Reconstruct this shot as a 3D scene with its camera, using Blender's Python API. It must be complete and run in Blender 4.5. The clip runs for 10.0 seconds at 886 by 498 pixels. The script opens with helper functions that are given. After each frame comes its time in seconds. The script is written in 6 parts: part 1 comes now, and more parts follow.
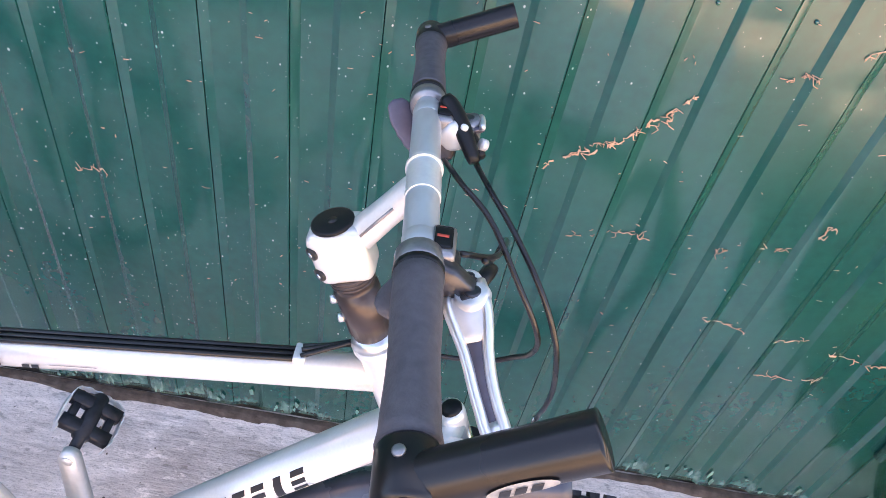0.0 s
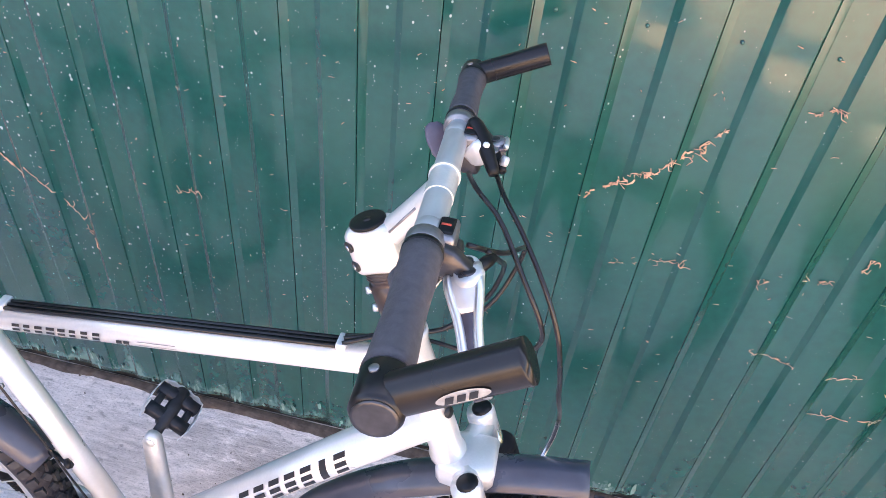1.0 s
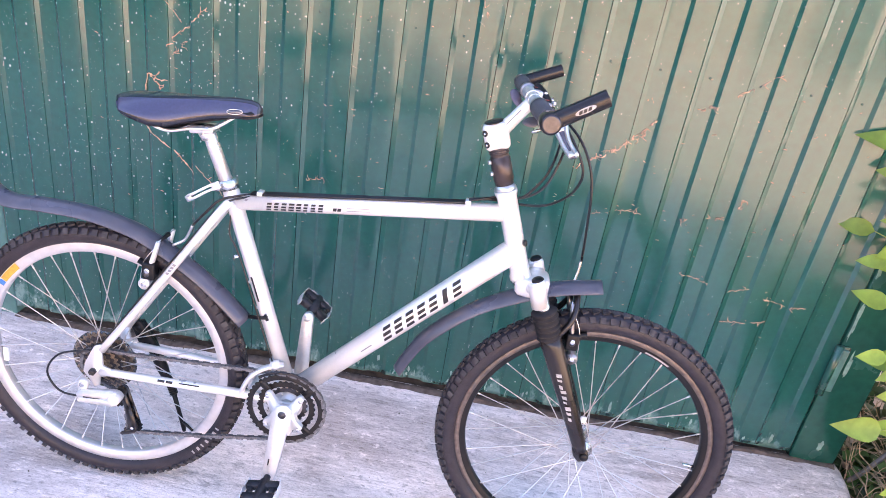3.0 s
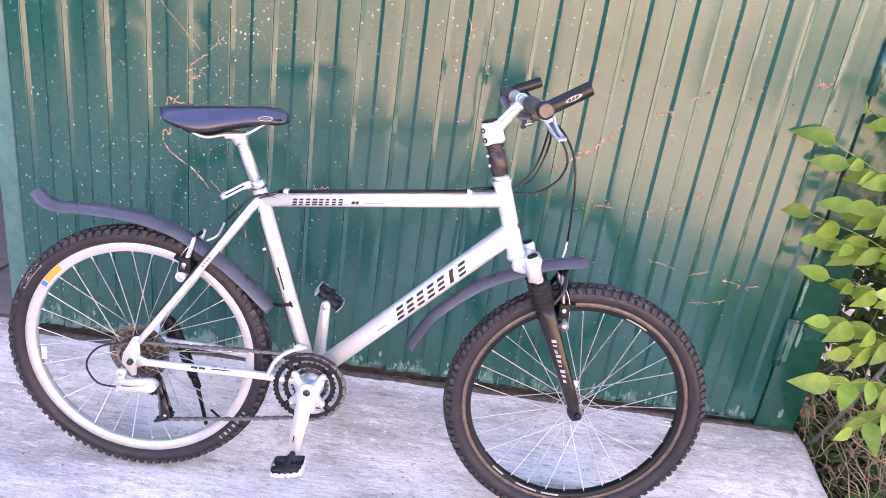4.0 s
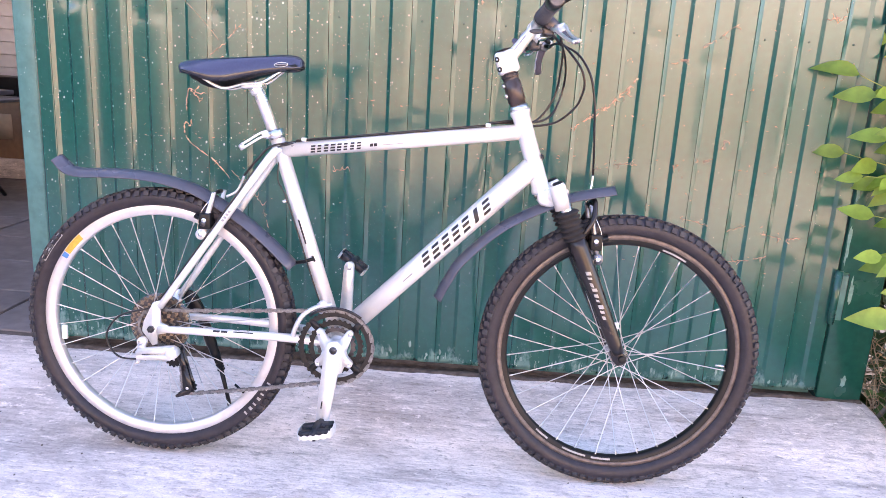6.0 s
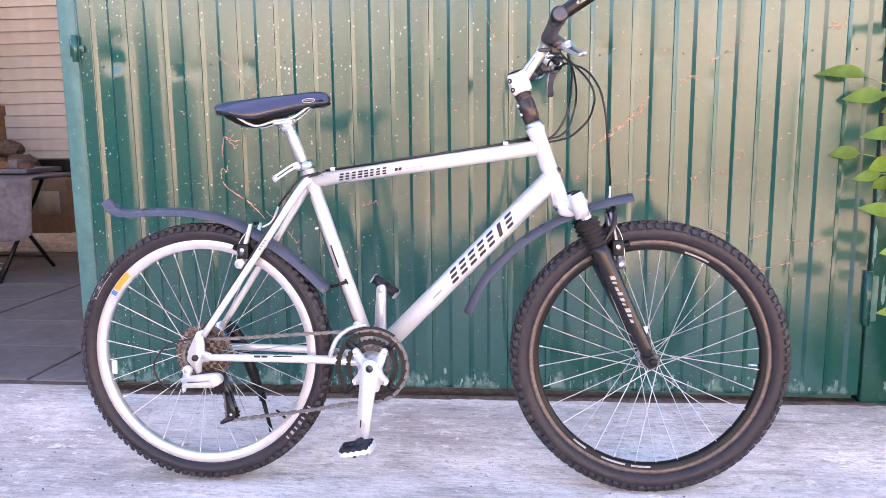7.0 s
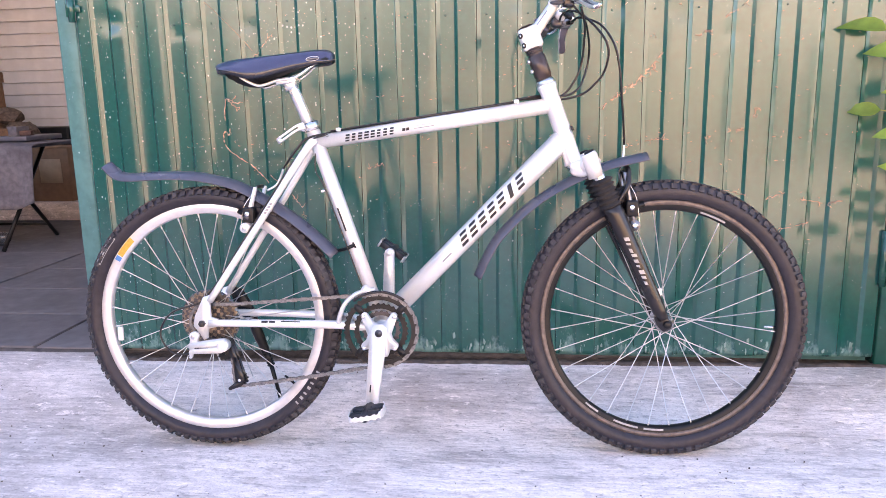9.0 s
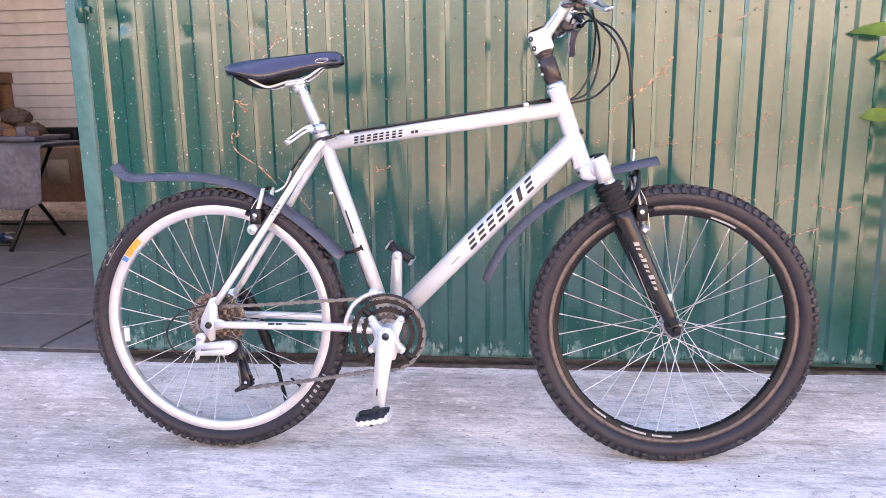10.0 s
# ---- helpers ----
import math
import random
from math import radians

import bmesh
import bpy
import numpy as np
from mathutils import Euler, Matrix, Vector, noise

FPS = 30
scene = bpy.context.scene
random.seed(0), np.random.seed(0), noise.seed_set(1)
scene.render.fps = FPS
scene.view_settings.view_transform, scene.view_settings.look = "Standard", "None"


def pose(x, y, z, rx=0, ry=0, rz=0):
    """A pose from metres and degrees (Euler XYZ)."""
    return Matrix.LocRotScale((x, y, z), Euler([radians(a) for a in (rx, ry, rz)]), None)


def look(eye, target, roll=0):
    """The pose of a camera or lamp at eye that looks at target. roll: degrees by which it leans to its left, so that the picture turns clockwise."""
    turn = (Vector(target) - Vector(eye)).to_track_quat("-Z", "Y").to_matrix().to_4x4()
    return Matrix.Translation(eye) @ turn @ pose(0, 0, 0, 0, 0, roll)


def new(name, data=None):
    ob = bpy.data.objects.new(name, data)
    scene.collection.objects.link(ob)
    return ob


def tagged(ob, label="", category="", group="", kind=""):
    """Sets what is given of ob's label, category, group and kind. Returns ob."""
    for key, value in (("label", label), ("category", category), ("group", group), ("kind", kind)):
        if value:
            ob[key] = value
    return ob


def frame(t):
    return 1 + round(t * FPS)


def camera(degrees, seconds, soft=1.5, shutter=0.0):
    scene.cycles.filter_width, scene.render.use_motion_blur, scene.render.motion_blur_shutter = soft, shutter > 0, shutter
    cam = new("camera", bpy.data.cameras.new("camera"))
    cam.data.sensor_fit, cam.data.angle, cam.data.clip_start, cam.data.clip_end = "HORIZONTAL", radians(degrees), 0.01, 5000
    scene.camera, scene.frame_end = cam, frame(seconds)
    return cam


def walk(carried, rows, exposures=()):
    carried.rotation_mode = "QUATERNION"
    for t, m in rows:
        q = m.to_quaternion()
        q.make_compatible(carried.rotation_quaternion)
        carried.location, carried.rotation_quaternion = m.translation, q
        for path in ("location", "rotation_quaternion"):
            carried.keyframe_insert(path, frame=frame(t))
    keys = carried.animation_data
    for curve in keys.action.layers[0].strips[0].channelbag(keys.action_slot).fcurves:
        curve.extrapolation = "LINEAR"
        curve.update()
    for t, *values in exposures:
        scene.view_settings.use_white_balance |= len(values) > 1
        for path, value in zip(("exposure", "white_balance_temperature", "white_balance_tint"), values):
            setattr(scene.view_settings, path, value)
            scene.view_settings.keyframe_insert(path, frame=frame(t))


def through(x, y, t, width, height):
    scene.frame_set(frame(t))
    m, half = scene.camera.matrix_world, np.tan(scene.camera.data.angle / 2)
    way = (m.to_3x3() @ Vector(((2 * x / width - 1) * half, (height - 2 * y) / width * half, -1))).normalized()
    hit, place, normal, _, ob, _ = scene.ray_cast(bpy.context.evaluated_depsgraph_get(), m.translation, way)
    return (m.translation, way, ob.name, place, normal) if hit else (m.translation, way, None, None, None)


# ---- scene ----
cam = camera(64.66, 10.0, soft=0.45)
PATH = [  # seconds, eye, target, roll
    (0, (0.4306, -0.8190, 1.4197), (0.4902, 0.6357, 0.0485), 12.06),
    (0.5, (0.4951, -0.8702, 1.4337), (0.3293, 0.5894, 0.0765), 8.55),
    (1, (0.5080, -0.9068, 1.4499), (0.2798, 0.6045, 0.1599), 6.77),
    (1.5, (0.4624, -1.0489, 1.4438), (0.3953, 0.5834, 0.2901), 9.94),
    (2, (0.3323, -1.3093, 1.4411), (0.4573, 0.3982, 0.4073), 9.07),
    (2.5, (0.3348, -1.5547, 1.4424), (0.2874, 0.2401, 0.5611), 9.28),
    (2.7, (0.3714, -1.6279, 1.4209), (0.2656, 0.1623, 0.5354), 9.50),
    (3.8, (0.3199, -1.9534, 1.3560), (0.2851, -0.1112, 0.5782), 7.47),
    (4, (0.2920, -1.9894, 1.3354), (0.2909, -0.1308, 0.5967), 8.16),
    (4.5, (0.2405, -2.0409, 1.3055), (0.2030, -0.1750, 0.5867), 8.49),
    (5, (0.2463, -2.0605, 1.2625), (0.2204, -0.1758, 0.5939), 7.82),
    (5.5, (0.2785, -2.0576, 1.1133), (0.1408, -0.1375, 0.5707), 5.38),
    (5.7, (0.3061, -2.0492, 1.0419), (0.2024, -0.1149, 0.5443), 4.74),
    (6.8, (0.3677, -2.1219, 0.8519), (0.1514, -0.1634, 0.5092), -0.49),
    (7, (0.3650, -2.1386, 0.8542), (0.1518, -0.1710, 0.5663), -0.57),
    (7.5, (0.3522, -2.1487, 0.8463), (0.0836, -0.1881, 0.5567), -0.78),
    (8, (0.3434, -2.1379, 0.8474), (0.0834, -0.1813, 0.5245), -0.52),
    (8.5, (0.3485, -2.1265, 0.8459), (0.1096, -0.1716, 0.4975), -0.54),
    (9, (0.3463, -2.1060, 0.8373), (0.1240, -0.1551, 0.4571), -1.05),
    (9.5, (0.3425, -2.1021, 0.8385), (0.0784, -0.1589, 0.4454), -0.89),
    (10, (0.3383, -2.0979, 0.8353), (0.1015, -0.1468, 0.4649), -0.67),
]
walk(cam, [(t, look(eye, target, roll)) for t, eye, target, roll in PATH],
     exposures=[(0.0, 2.83, 7300, 21), (1.5, 2.92, 7200, 20.5), (2.5, 2.99, 6950, 24), (4.0, 3.08, 7150, 29), (5.5, 3.08, 7050, 27.5), (7.0, 2.98, 7000, 25.5), (8.0, 3.01, 7150, 25.5), (10.0, 2.89, 7200, 25)])

# ---- sky and sun: low sun from behind the gate, its front lies in open shade ----
SUN_EL, SUN_AZ = 36.0, 14.0          # degrees; azimuth from +y towards +x
world = bpy.data.worlds.new("sky")
scene.world = world
world.use_nodes = True
wn = world.node_tree
wn.nodes.clear()
sky = wn.nodes.new("ShaderNodeTexSky")
sky.sky_type, sky.sun_disc = "NISHITA", False
sky.sun_elevation, sky.sun_rotation = radians(SUN_EL), radians(SUN_AZ)
sky.air_density, sky.dust_density, sky.ozone_density = 1.0, 1.5, 1.0
wbg = wn.nodes.new("ShaderNodeBackground")
wbg.inputs[1].default_value = 0.13
wout = wn.nodes.new("ShaderNodeOutputWorld")
wn.links.new(sky.outputs[0], wbg.inputs[0])
wn.links.new(wbg.outputs[0], wout.inputs[0])
sun_data = bpy.data.lights.new("sun", "SUN")
sun_data.energy, sun_data.angle, sun_data.color = 5.0, radians(0.53), (1.0, 0.90, 0.76)
sun = new("sun", sun_data)
sdir = Vector((math.sin(radians(SUN_AZ)) * math.cos(radians(SUN_EL)), math.cos(radians(SUN_AZ)) * math.cos(radians(SUN_EL)), math.sin(radians(SUN_EL))))
sun.matrix_world = look(sdir * 30, (0, 0, 0))


# ---- materials ----
def mat(name, color, rough=0.5, metal=0.0, spec=0.5, var=0.12, scale=30.0, bump=0.0, bscale=200.0, coat=0.0, stain=None, stain_amt=0.0, stain_scale=3.0,
        rvar=0.1, obj_var=0.0, stretch=(1, 1, 1), bdist=0.002, trans=0.0, coat_rough=0.06):
    """A painted, stained or grainy surface: base colour varied at two scales, roughness varied, fine relief."""
    m = bpy.data.materials.new(name)
    m.use_nodes = True
    nt = m.node_tree
    n, l = nt.nodes, nt.links
    b = n["Principled BSDF"]
    tc = n.new("ShaderNodeTexCoord")
    mp = n.new("ShaderNodeMapping")
    mp.inputs["Scale"].default_value = stretch
    l.new(tc.outputs["Object"], mp.inputs[0])
    fine = n.new("ShaderNodeTexNoise")
    fine.inputs["Scale"].default_value, fine.inputs["Detail"].default_value = scale, 6
    l.new(mp.outputs[0], fine.inputs["Vector"])
    big = n.new("ShaderNodeTexNoise")
    big.inputs["Scale"].default_value, big.inputs["Detail"].default_value = stain_scale, 5
    l.new(mp.outputs[0], big.inputs["Vector"])
    hsv = n.new("ShaderNodeHueSaturation")
    hsv.inputs["Color"].default_value = (*color, 1)
    mr = n.new("ShaderNodeMapRange")
    mr.inputs["From Min"].default_value, mr.inputs["From Max"].default_value = 0.3, 0.7
    mr.inputs["To Min"].default_value, mr.inputs["To Max"].default_value = 1 - var, 1 + var
    l.new(fine.outputs["Fac"], mr.inputs["Value"])
    val = mr.outputs[0]
    if obj_var:
        oi = n.new("ShaderNodeObjectInfo")
        m2 = n.new("ShaderNodeMapRange")
        m2.inputs["To Min"].default_value, m2.inputs["To Max"].default_value = 1 - obj_var, 1 + obj_var
        l.new(oi.outputs["Random"], m2.inputs["Value"])
        mu = n.new("ShaderNodeMath")
        mu.operation = "MULTIPLY"
        l.new(val, mu.inputs[0])
        l.new(m2.outputs[0], mu.inputs[1])
        val = mu.outputs[0]
    l.new(val, hsv.inputs["Value"])
    col = hsv.outputs[0]
    if stain is not None:
        ramp = n.new("ShaderNodeMapRange")
        ramp.inputs["From Min"].default_value, ramp.inputs["From Max"].default_value = 0.5, 0.68
        ramp.inputs["To Max"].default_value = stain_amt
        l.new(big.outputs["Fac"], ramp.inputs["Value"])
        mx = n.new("ShaderNodeMix")
        mx.data_type = "RGBA"
        l.new(ramp.outputs[0], mx.inputs["Factor"])
        l.new(col, mx.inputs[6])
        mx.inputs[7].default_value = (*stain, 1)
        col = mx.outputs[2]
    l.new(col, b.inputs["Base Color"])
    rr = n.new("ShaderNodeMapRange")
    rr.inputs["From Min"].default_value, rr.inputs["From Max"].default_value = 0.3, 0.7
    rr.inputs["To Min"].default_value, rr.inputs["To Max"].default_value = max(0.02, rough - rvar), min(1, rough + rvar)
    l.new(big.outputs["Fac"], rr.inputs["Value"])
    l.new(rr.outputs[0], b.inputs["Roughness"])
    b.inputs["Metallic"].default_value = metal
    b.inputs["Specular IOR Level"].default_value = spec
    if coat:
        b.inputs["Coat Weight"].default_value, b.inputs["Coat Roughness"].default_value = coat, coat_rough
    if trans:
        b.inputs["Transmission Weight"].default_value = trans
    if bump:
        bn = n.new("ShaderNodeTexNoise")
        bn.inputs["Scale"].default_value, bn.inputs["Detail"].default_value = bscale, 4
        l.new(mp.outputs[0], bn.inputs["Vector"])
        bp = n.new("ShaderNodeBump")
        bp.inputs["Strength"].default_value, bp.inputs["Distance"].default_value = bump, bdist
        l.new(bn.outputs["Fac"], bp.inputs["Height"])
        l.new(bp.outputs[0], b.inputs["Normal"])
    return m


def concrete(name, pale, mid, dark):
    """Broomed concrete: streaks along x, blotches, dark pores and a rough skin."""
    m = bpy.data.materials.new(name)
    m.use_nodes = True
    n, l = m.node_tree.nodes, m.node_tree.links
    b = n["Principled BSDF"]
    tc = n.new("ShaderNodeTexCoord")

    def tex(scale, stretch, detail=6.0, rough=0.6):
        mp = n.new("ShaderNodeMapping")
        mp.inputs["Scale"].default_value = stretch
        mp.inputs["Rotation"].default_value = (0, 0, radians(3))
        l.new(tc.outputs["Object"], mp.inputs[0])
        t = n.new("ShaderNodeTexNoise")
        t.inputs["Scale"].default_value, t.inputs["Detail"].default_value, t.inputs["Roughness"].default_value = scale, detail, rough
        l.new(mp.outputs[0], t.inputs["Vector"])
        return t.outputs["Fac"]

    def ramp(fac, lo, hi, a=0.0, z=1.0):
        r = n.new("ShaderNodeMapRange")
        r.inputs["From Min"].default_value, r.inputs["From Max"].default_value = lo, hi
        r.inputs["To Min"].default_value, r.inputs["To Max"].default_value = a, z
        l.new(fac, r.inputs["Value"])
        return r.outputs[0]

    def mix(fac, a, c):
        x = n.new("ShaderNodeMix")
        x.data_type = "RGBA"
        l.new(fac, x.inputs["Factor"])
        for k, v in ((6, a), (7, c)):
            if isinstance(v, tuple):
                x.inputs[k].default_value = (*v, 1)
            else:
                l.new(v, x.inputs[k])
        return x.outputs[2]
    streak = tex(24, (0.28, 1, 1), 9, 0.72)
    blotch = tex(2.6, (0.45, 1, 1), 10, 0.72)
    pores = tex(70, (0.6, 1, 1), 3)
    grime = tex(5.5, (0.7, 1, 1), 8, 0.7)
    wide = tex(7.5, (0.17, 1, 1), 10, 0.72)
    mottle = tex(22, (0.55, 1, 1), 8, 0.78)
    flake = tex(42, (0.5, 1, 1), 5, 0.7)
    broom = tex(70, (0.11, 1, 1), 6, 0.72)
    grain = tex(260, (0.7, 1, 1), 2, 0.6)
    xyz = n.new("ShaderNodeSeparateXYZ")      # dirtier towards the yard entrance
    l.new(tc.outputs["Object"], xyz.inputs[0])
    tread = n.new("ShaderNodeMath")
    tread.operation = "ADD"
    l.new(blotch, tread.inputs[0])
    l.new(ramp(xyz.outputs[0], -1.3, 0.7, 0.11, -0.10), tread.inputs[1])
    col = mix(ramp(tread.outputs[0], 0.40, 0.58, 0.1, 0.95), pale, mid)
    col = mix(ramp(mottle, 0.50, 0.64, 0.0, 0.8), col, mid)
    col = mix(ramp(mottle, 0.46, 0.36, 0.0, 0.6), col, pale)
    col = mix(ramp(wide, 0.52, 0.66, 0.0, 0.6), col, mid)
    col = mix(ramp(wide, 0.58, 0.67, 0.0, 0.42), col, dark)
    col = mix(ramp(streak, 0.58, 0.70, 0.0, 0.45), col, dark)
    col = mix(ramp(wide, 0.45, 0.38, 0.0, 0.5), col, pale)
    col = mix(ramp(flake, 0.42, 0.35, 0.0, 0.85), col, pale)
    col = mix(ramp(grime, 0.58, 0.74, 0.0, 0.5), col, dark)
    col = mix(ramp(pores, 0.60, 0.70, 0.0, 0.45), col, dark)
    col = mix(ramp(broom, 0.55, 0.70, 0.0, 0.36), col, dark)
    col = mix(ramp(broom, 0.46, 0.32, 0.0, 0.42), col, pale)
    col = mix(ramp(grain, 0.57, 0.72, 0.0, 0.36), col, dark)
    l.new(col, b.inputs["Base Color"])
    b.inputs["Roughness"].default_value, b.inputs["Specular IOR Level"].default_value = 0.88, 0.25
    add = n.new("ShaderNodeMath")
    add.operation = "ADD"
    l.new(ramp(broom, 0.35, 0.7, 0.35, 0.0), add.inputs[0])
    l.new(ramp(pores, 0.3, 0.7, 0.5, 0.0), add.inputs[1])
    bp = n.new("ShaderNodeBump")
    bp.inputs["Strength"].default_value, bp.inputs["Distance"].default_value = 0.8, 0.004
    l.new(add.outputs[0], bp.inputs["Height"])
    l.new(bp.outputs[0], b.inputs["Normal"])
    return m


GREEN = (0.004, 0.080, 0.068)
M_gate = mat("green_gate_paint", GREEN, coat_rough=0.13, rough=0.22, var=0.10, scale=60, stain=(0.012, 0.10, 0.075), stain_amt=0.5, rvar=0.04, coat=0.85)
# gate green made paler: the left post's glare is put into the colour
M_post = mat("glare_pale_green_paint", (0.072, 0.185, 0.178), rough=0.38, var=0.15, scale=40, stain=(0.10, 0.25, 0.235), stain_amt=0.6, stain_scale=9)
M_conc = concrete("concrete", (0.98, 0.88, 0.835), (0.52, 0.455, 0.428), (0.14, 0.118, 0.104))
M_silver = mat("silver_frame_paint", (0.80, 0.785, 0.77), rough=0.32, metal=0.42, var=0.03, scale=300, stain=(0.55, 0.53, 0.51), stain_amt=0.25, stain_scale=16, rvar=0.05, coat=0.6)
M_alu = mat("polished_aluminium", (0.72, 0.72, 0.73), rough=0.25, metal=1.0, var=0.05, scale=120)
M_rubber = mat("black_rubber", (0.018, 0.016, 0.017), spec=0.3, rough=0.75, var=0.3, scale=90, stain=(0.04, 0.036, 0.034), stain_amt=0.5, stain_scale=14, bump=0.2)
M_black = mat("black_plastic", (0.007, 0.007, 0.008), spec=0.3, rough=0.4, var=0.2, scale=80)

M_ink = mat("black_print", (0.012, 0.012, 0.015), rough=0.45, var=0.1)
M_greyink = mat("grey_print", (0.22, 0.22, 0.24), rough=0.5, var=0.1)
M_decal = mat("pale_print", (0.36, 0.345, 0.335), rough=0.5, var=0.25, scale=200)
M_darkmetal = mat("dark_grey_metal", (0.09, 0.085, 0.09), rough=0.35, metal=0.8, var=0.2, scale=120)
M_fork = mat("dark_brown_paint", (0.013, 0.0095, 0.0095), spec=0.35, rough=0.30, var=0.2, scale=60, rvar=0.06, coat=0.3)
M_steerer = mat("brown_anodised", (0.055, 0.039, 0.036), rough=0.32, metal=0.35, var=0.25, scale=50, rvar=0.06, coat=0.2)
M_grip = mat("worn_grip_rubber", (0.085, 0.078, 0.086), rough=0.72, var=0.18, scale=120, bump=0.25, bscale=500)
M_barend = mat("satin_black_anodised", (0.012, 0.010, 0.011), rough=0.30, metal=0.2, var=0.2, rvar=0.06)
M_greymetal = mat("grey_metal", (0.30, 0.29, 0.30), rough=0.38, metal=0.8, var=0.15, scale=150)
M_bar = mat("dull_aluminium", (0.62, 0.63, 0.65), rough=0.40, metal=0.6, var=0.12, scale=50, stretch=(1, 0.3, 1))
M_alu2 = mat("bright_aluminium", (0.80, 0.79, 0.78), rough=0.32, metal=0.8, var=0.05, scale=90)
M_crank = mat("satin_silver_alloy", (0.76, 0.75, 0.74), rough=0.38, metal=0.35, var=0.06, scale=90)
M_paddle = mat("violet_grey_plastic", (0.12, 0.105, 0.14), rough=0.5, var=0.15, scale=80)
# dark violet-grey that paints the shade inside the lever's hollow
M_lever_hollow = mat("shaded_lever_hollow", (0.11, 0.10, 0.125), rough=0.35, metal=0.5, var=0.15, scale=80)
M_red = mat("red_plastic", (0.6, 0.07, 0.04), rough=0.4)
M_cable = mat("cable_housing", (0.010, 0.009, 0.010), spec=0.5, rough=0.28, var=0.2)
M_rim = mat("silver_rim", (0.70, 0.68, 0.68), rough=0.36, metal=0.55, var=0.07, scale=60)
M_darkrim = mat("dark_rim", (0.012, 0.011, 0.011), spec=0.3, rough=0.4, metal=0.1, var=0.2, scale=80)
M_bronze = mat("worn_bronze_edge", (0.145, 0.115, 0.10), rough=0.45, metal=0.4, var=0.3, scale=70)
M_tyre = mat("tyre_rubber", (0.023, 0.0195, 0.0255), spec=0.4, rough=0.46, var=0.3, scale=70, stain=(0.036, 0.031, 0.037), stain_amt=0.5, stain_scale=18, bump=0.3, bscale=300)
M_tread = mat("dusty_tread", (0.042, 0.038, 0.041), spec=0.3, rough=0.75, var=0.4, scale=60, stain=(0.10, 0.094, 0.092), stain_amt=0.7, stain_scale=40)
M_spoke = mat("steel_spoke", (0.70, 0.69, 0.68), rough=0.35, metal=0.35, var=0.05)
M_yellow = mat("yellow_sticker", (0.62, 0.36, 0.05), rough=0.45, var=0.2, scale=200)
M_blue = mat("blue_sticker", (0.05, 0.2, 0.5), rough=0.45)
M_white = mat("white_plastic", (0.78, 0.78, 0.76), rough=0.4)
M_chainring = mat("oily_black_steel", (0.010, 0.009, 0.009), spec=0.35, rough=0.42, var=0.4, scale=120, stain=(0.026, 0.020, 0.017), stain_amt=0.5, stain_scale=30)
M_cassette = mat("rusty_cassette", (0.26, 0.205, 0.155), rough=0.40, metal=0.7, var=0.5, scale=170, obj_var=0.45)
M_chain = mat("grimy_chain", (0.185, 0.185, 0.192), rough=0.45, metal=0.6, var=0.4, scale=200)
M_pedal = mat("dusty_black_plastic", (0.022, 0.023, 0.029), spec=0.35, rough=0.5, var=0.3, scale=100)
M_guard = mat("matt_black_mudguard", (0.058, 0.061, 0.086), coat=0.25, rough=0.32, var=0.2, scale=25, stain=(0.085, 0.086, 0.10), stain_amt=0.5, stain_scale=9)
M_saddle = mat("black_vinyl", (0.010, 0.010, 0.018), rough=0.27, var=0.15, scale=200, bump=0.08, bscale=700, rvar=0.05, coat=0.6)
# black vinyl tinted violet-grey, the sky's sheen painted in
M_saddle_sheen = mat("vinyl_sky_sheen", (0.036, 0.040, 0.090), rough=0.30, var=0.12, scale=200, bump=0.08, bscale=700, rvar=0.05, coat=0.4)
M_clear = mat("clear_plastic", (0.6, 0.62, 0.62), rough=0.15, trans=0.85)

M_gate2 = mat("green_post_paint", (0.007, 0.075, 0.056), rough=0.22, var=0.15, scale=40, stain=(0.02, 0.12, 0.095), stain_amt=0.5, stain_scale=8, coat=0.4)
M_bare = mat("chalky_bare_paint", (0.16, 0.29, 0.26), rough=0.8, var=0.3, scale=60)
M_tendril = mat("dried_tendril", (0.66, 0.40, 0.27), rough=0.75, var=0.4, scale=60)
M_soil = mat("sandy_ground", (0.57, 0.445, 0.335), rough=0.95, var=0.3, scale=8, stain=(0.42, 0.325, 0.24), stain_amt=0.6, stain_scale=0.7, bump=0.5, bscale=20, bdist=0.02, spec=0.2)
M_dirt = mat("brown_dirt", (0.125, 0.095, 0.078), rough=0.95, var=0.4, scale=50, bump=0.5, bscale=120, spec=0.2)
# mud brown, darkened further to hold the shade of the gap under the gate
M_shaded_mud = mat("shaded_mud", (0.075, 0.057, 0.047), rough=0.95, var=0.4, scale=40, bump=0.6, bscale=60, bdist=0.01, spec=0.2)
M_grout = mat("dark_joint", (0.08, 0.075, 0.075), rough=0.95, var=0.3, scale=30, spec=0.2)
M_slab = mat("grey_paving", (0.165, 0.15, 0.15), rough=0.85, var=0.15, scale=20, stain=(0.12, 0.11, 0.105), stain_amt=0.6, stain_scale=3, bump=0.3, bscale=90, spec=0.25, obj_var=0.08)
M_plaster = mat("plain_plaster", (0.42, 0.39, 0.36), rough=0.9, var=0.1, scale=8, bump=0.2, bscale=60)
M_warmwall = mat("warm_plaster", (0.52, 0.43, 0.34), rough=0.9, var=0.12, scale=3, stain=(0.46, 0.36, 0.27), stain_amt=0.7, stain_scale=0.5, bump=0.2, bscale=40)
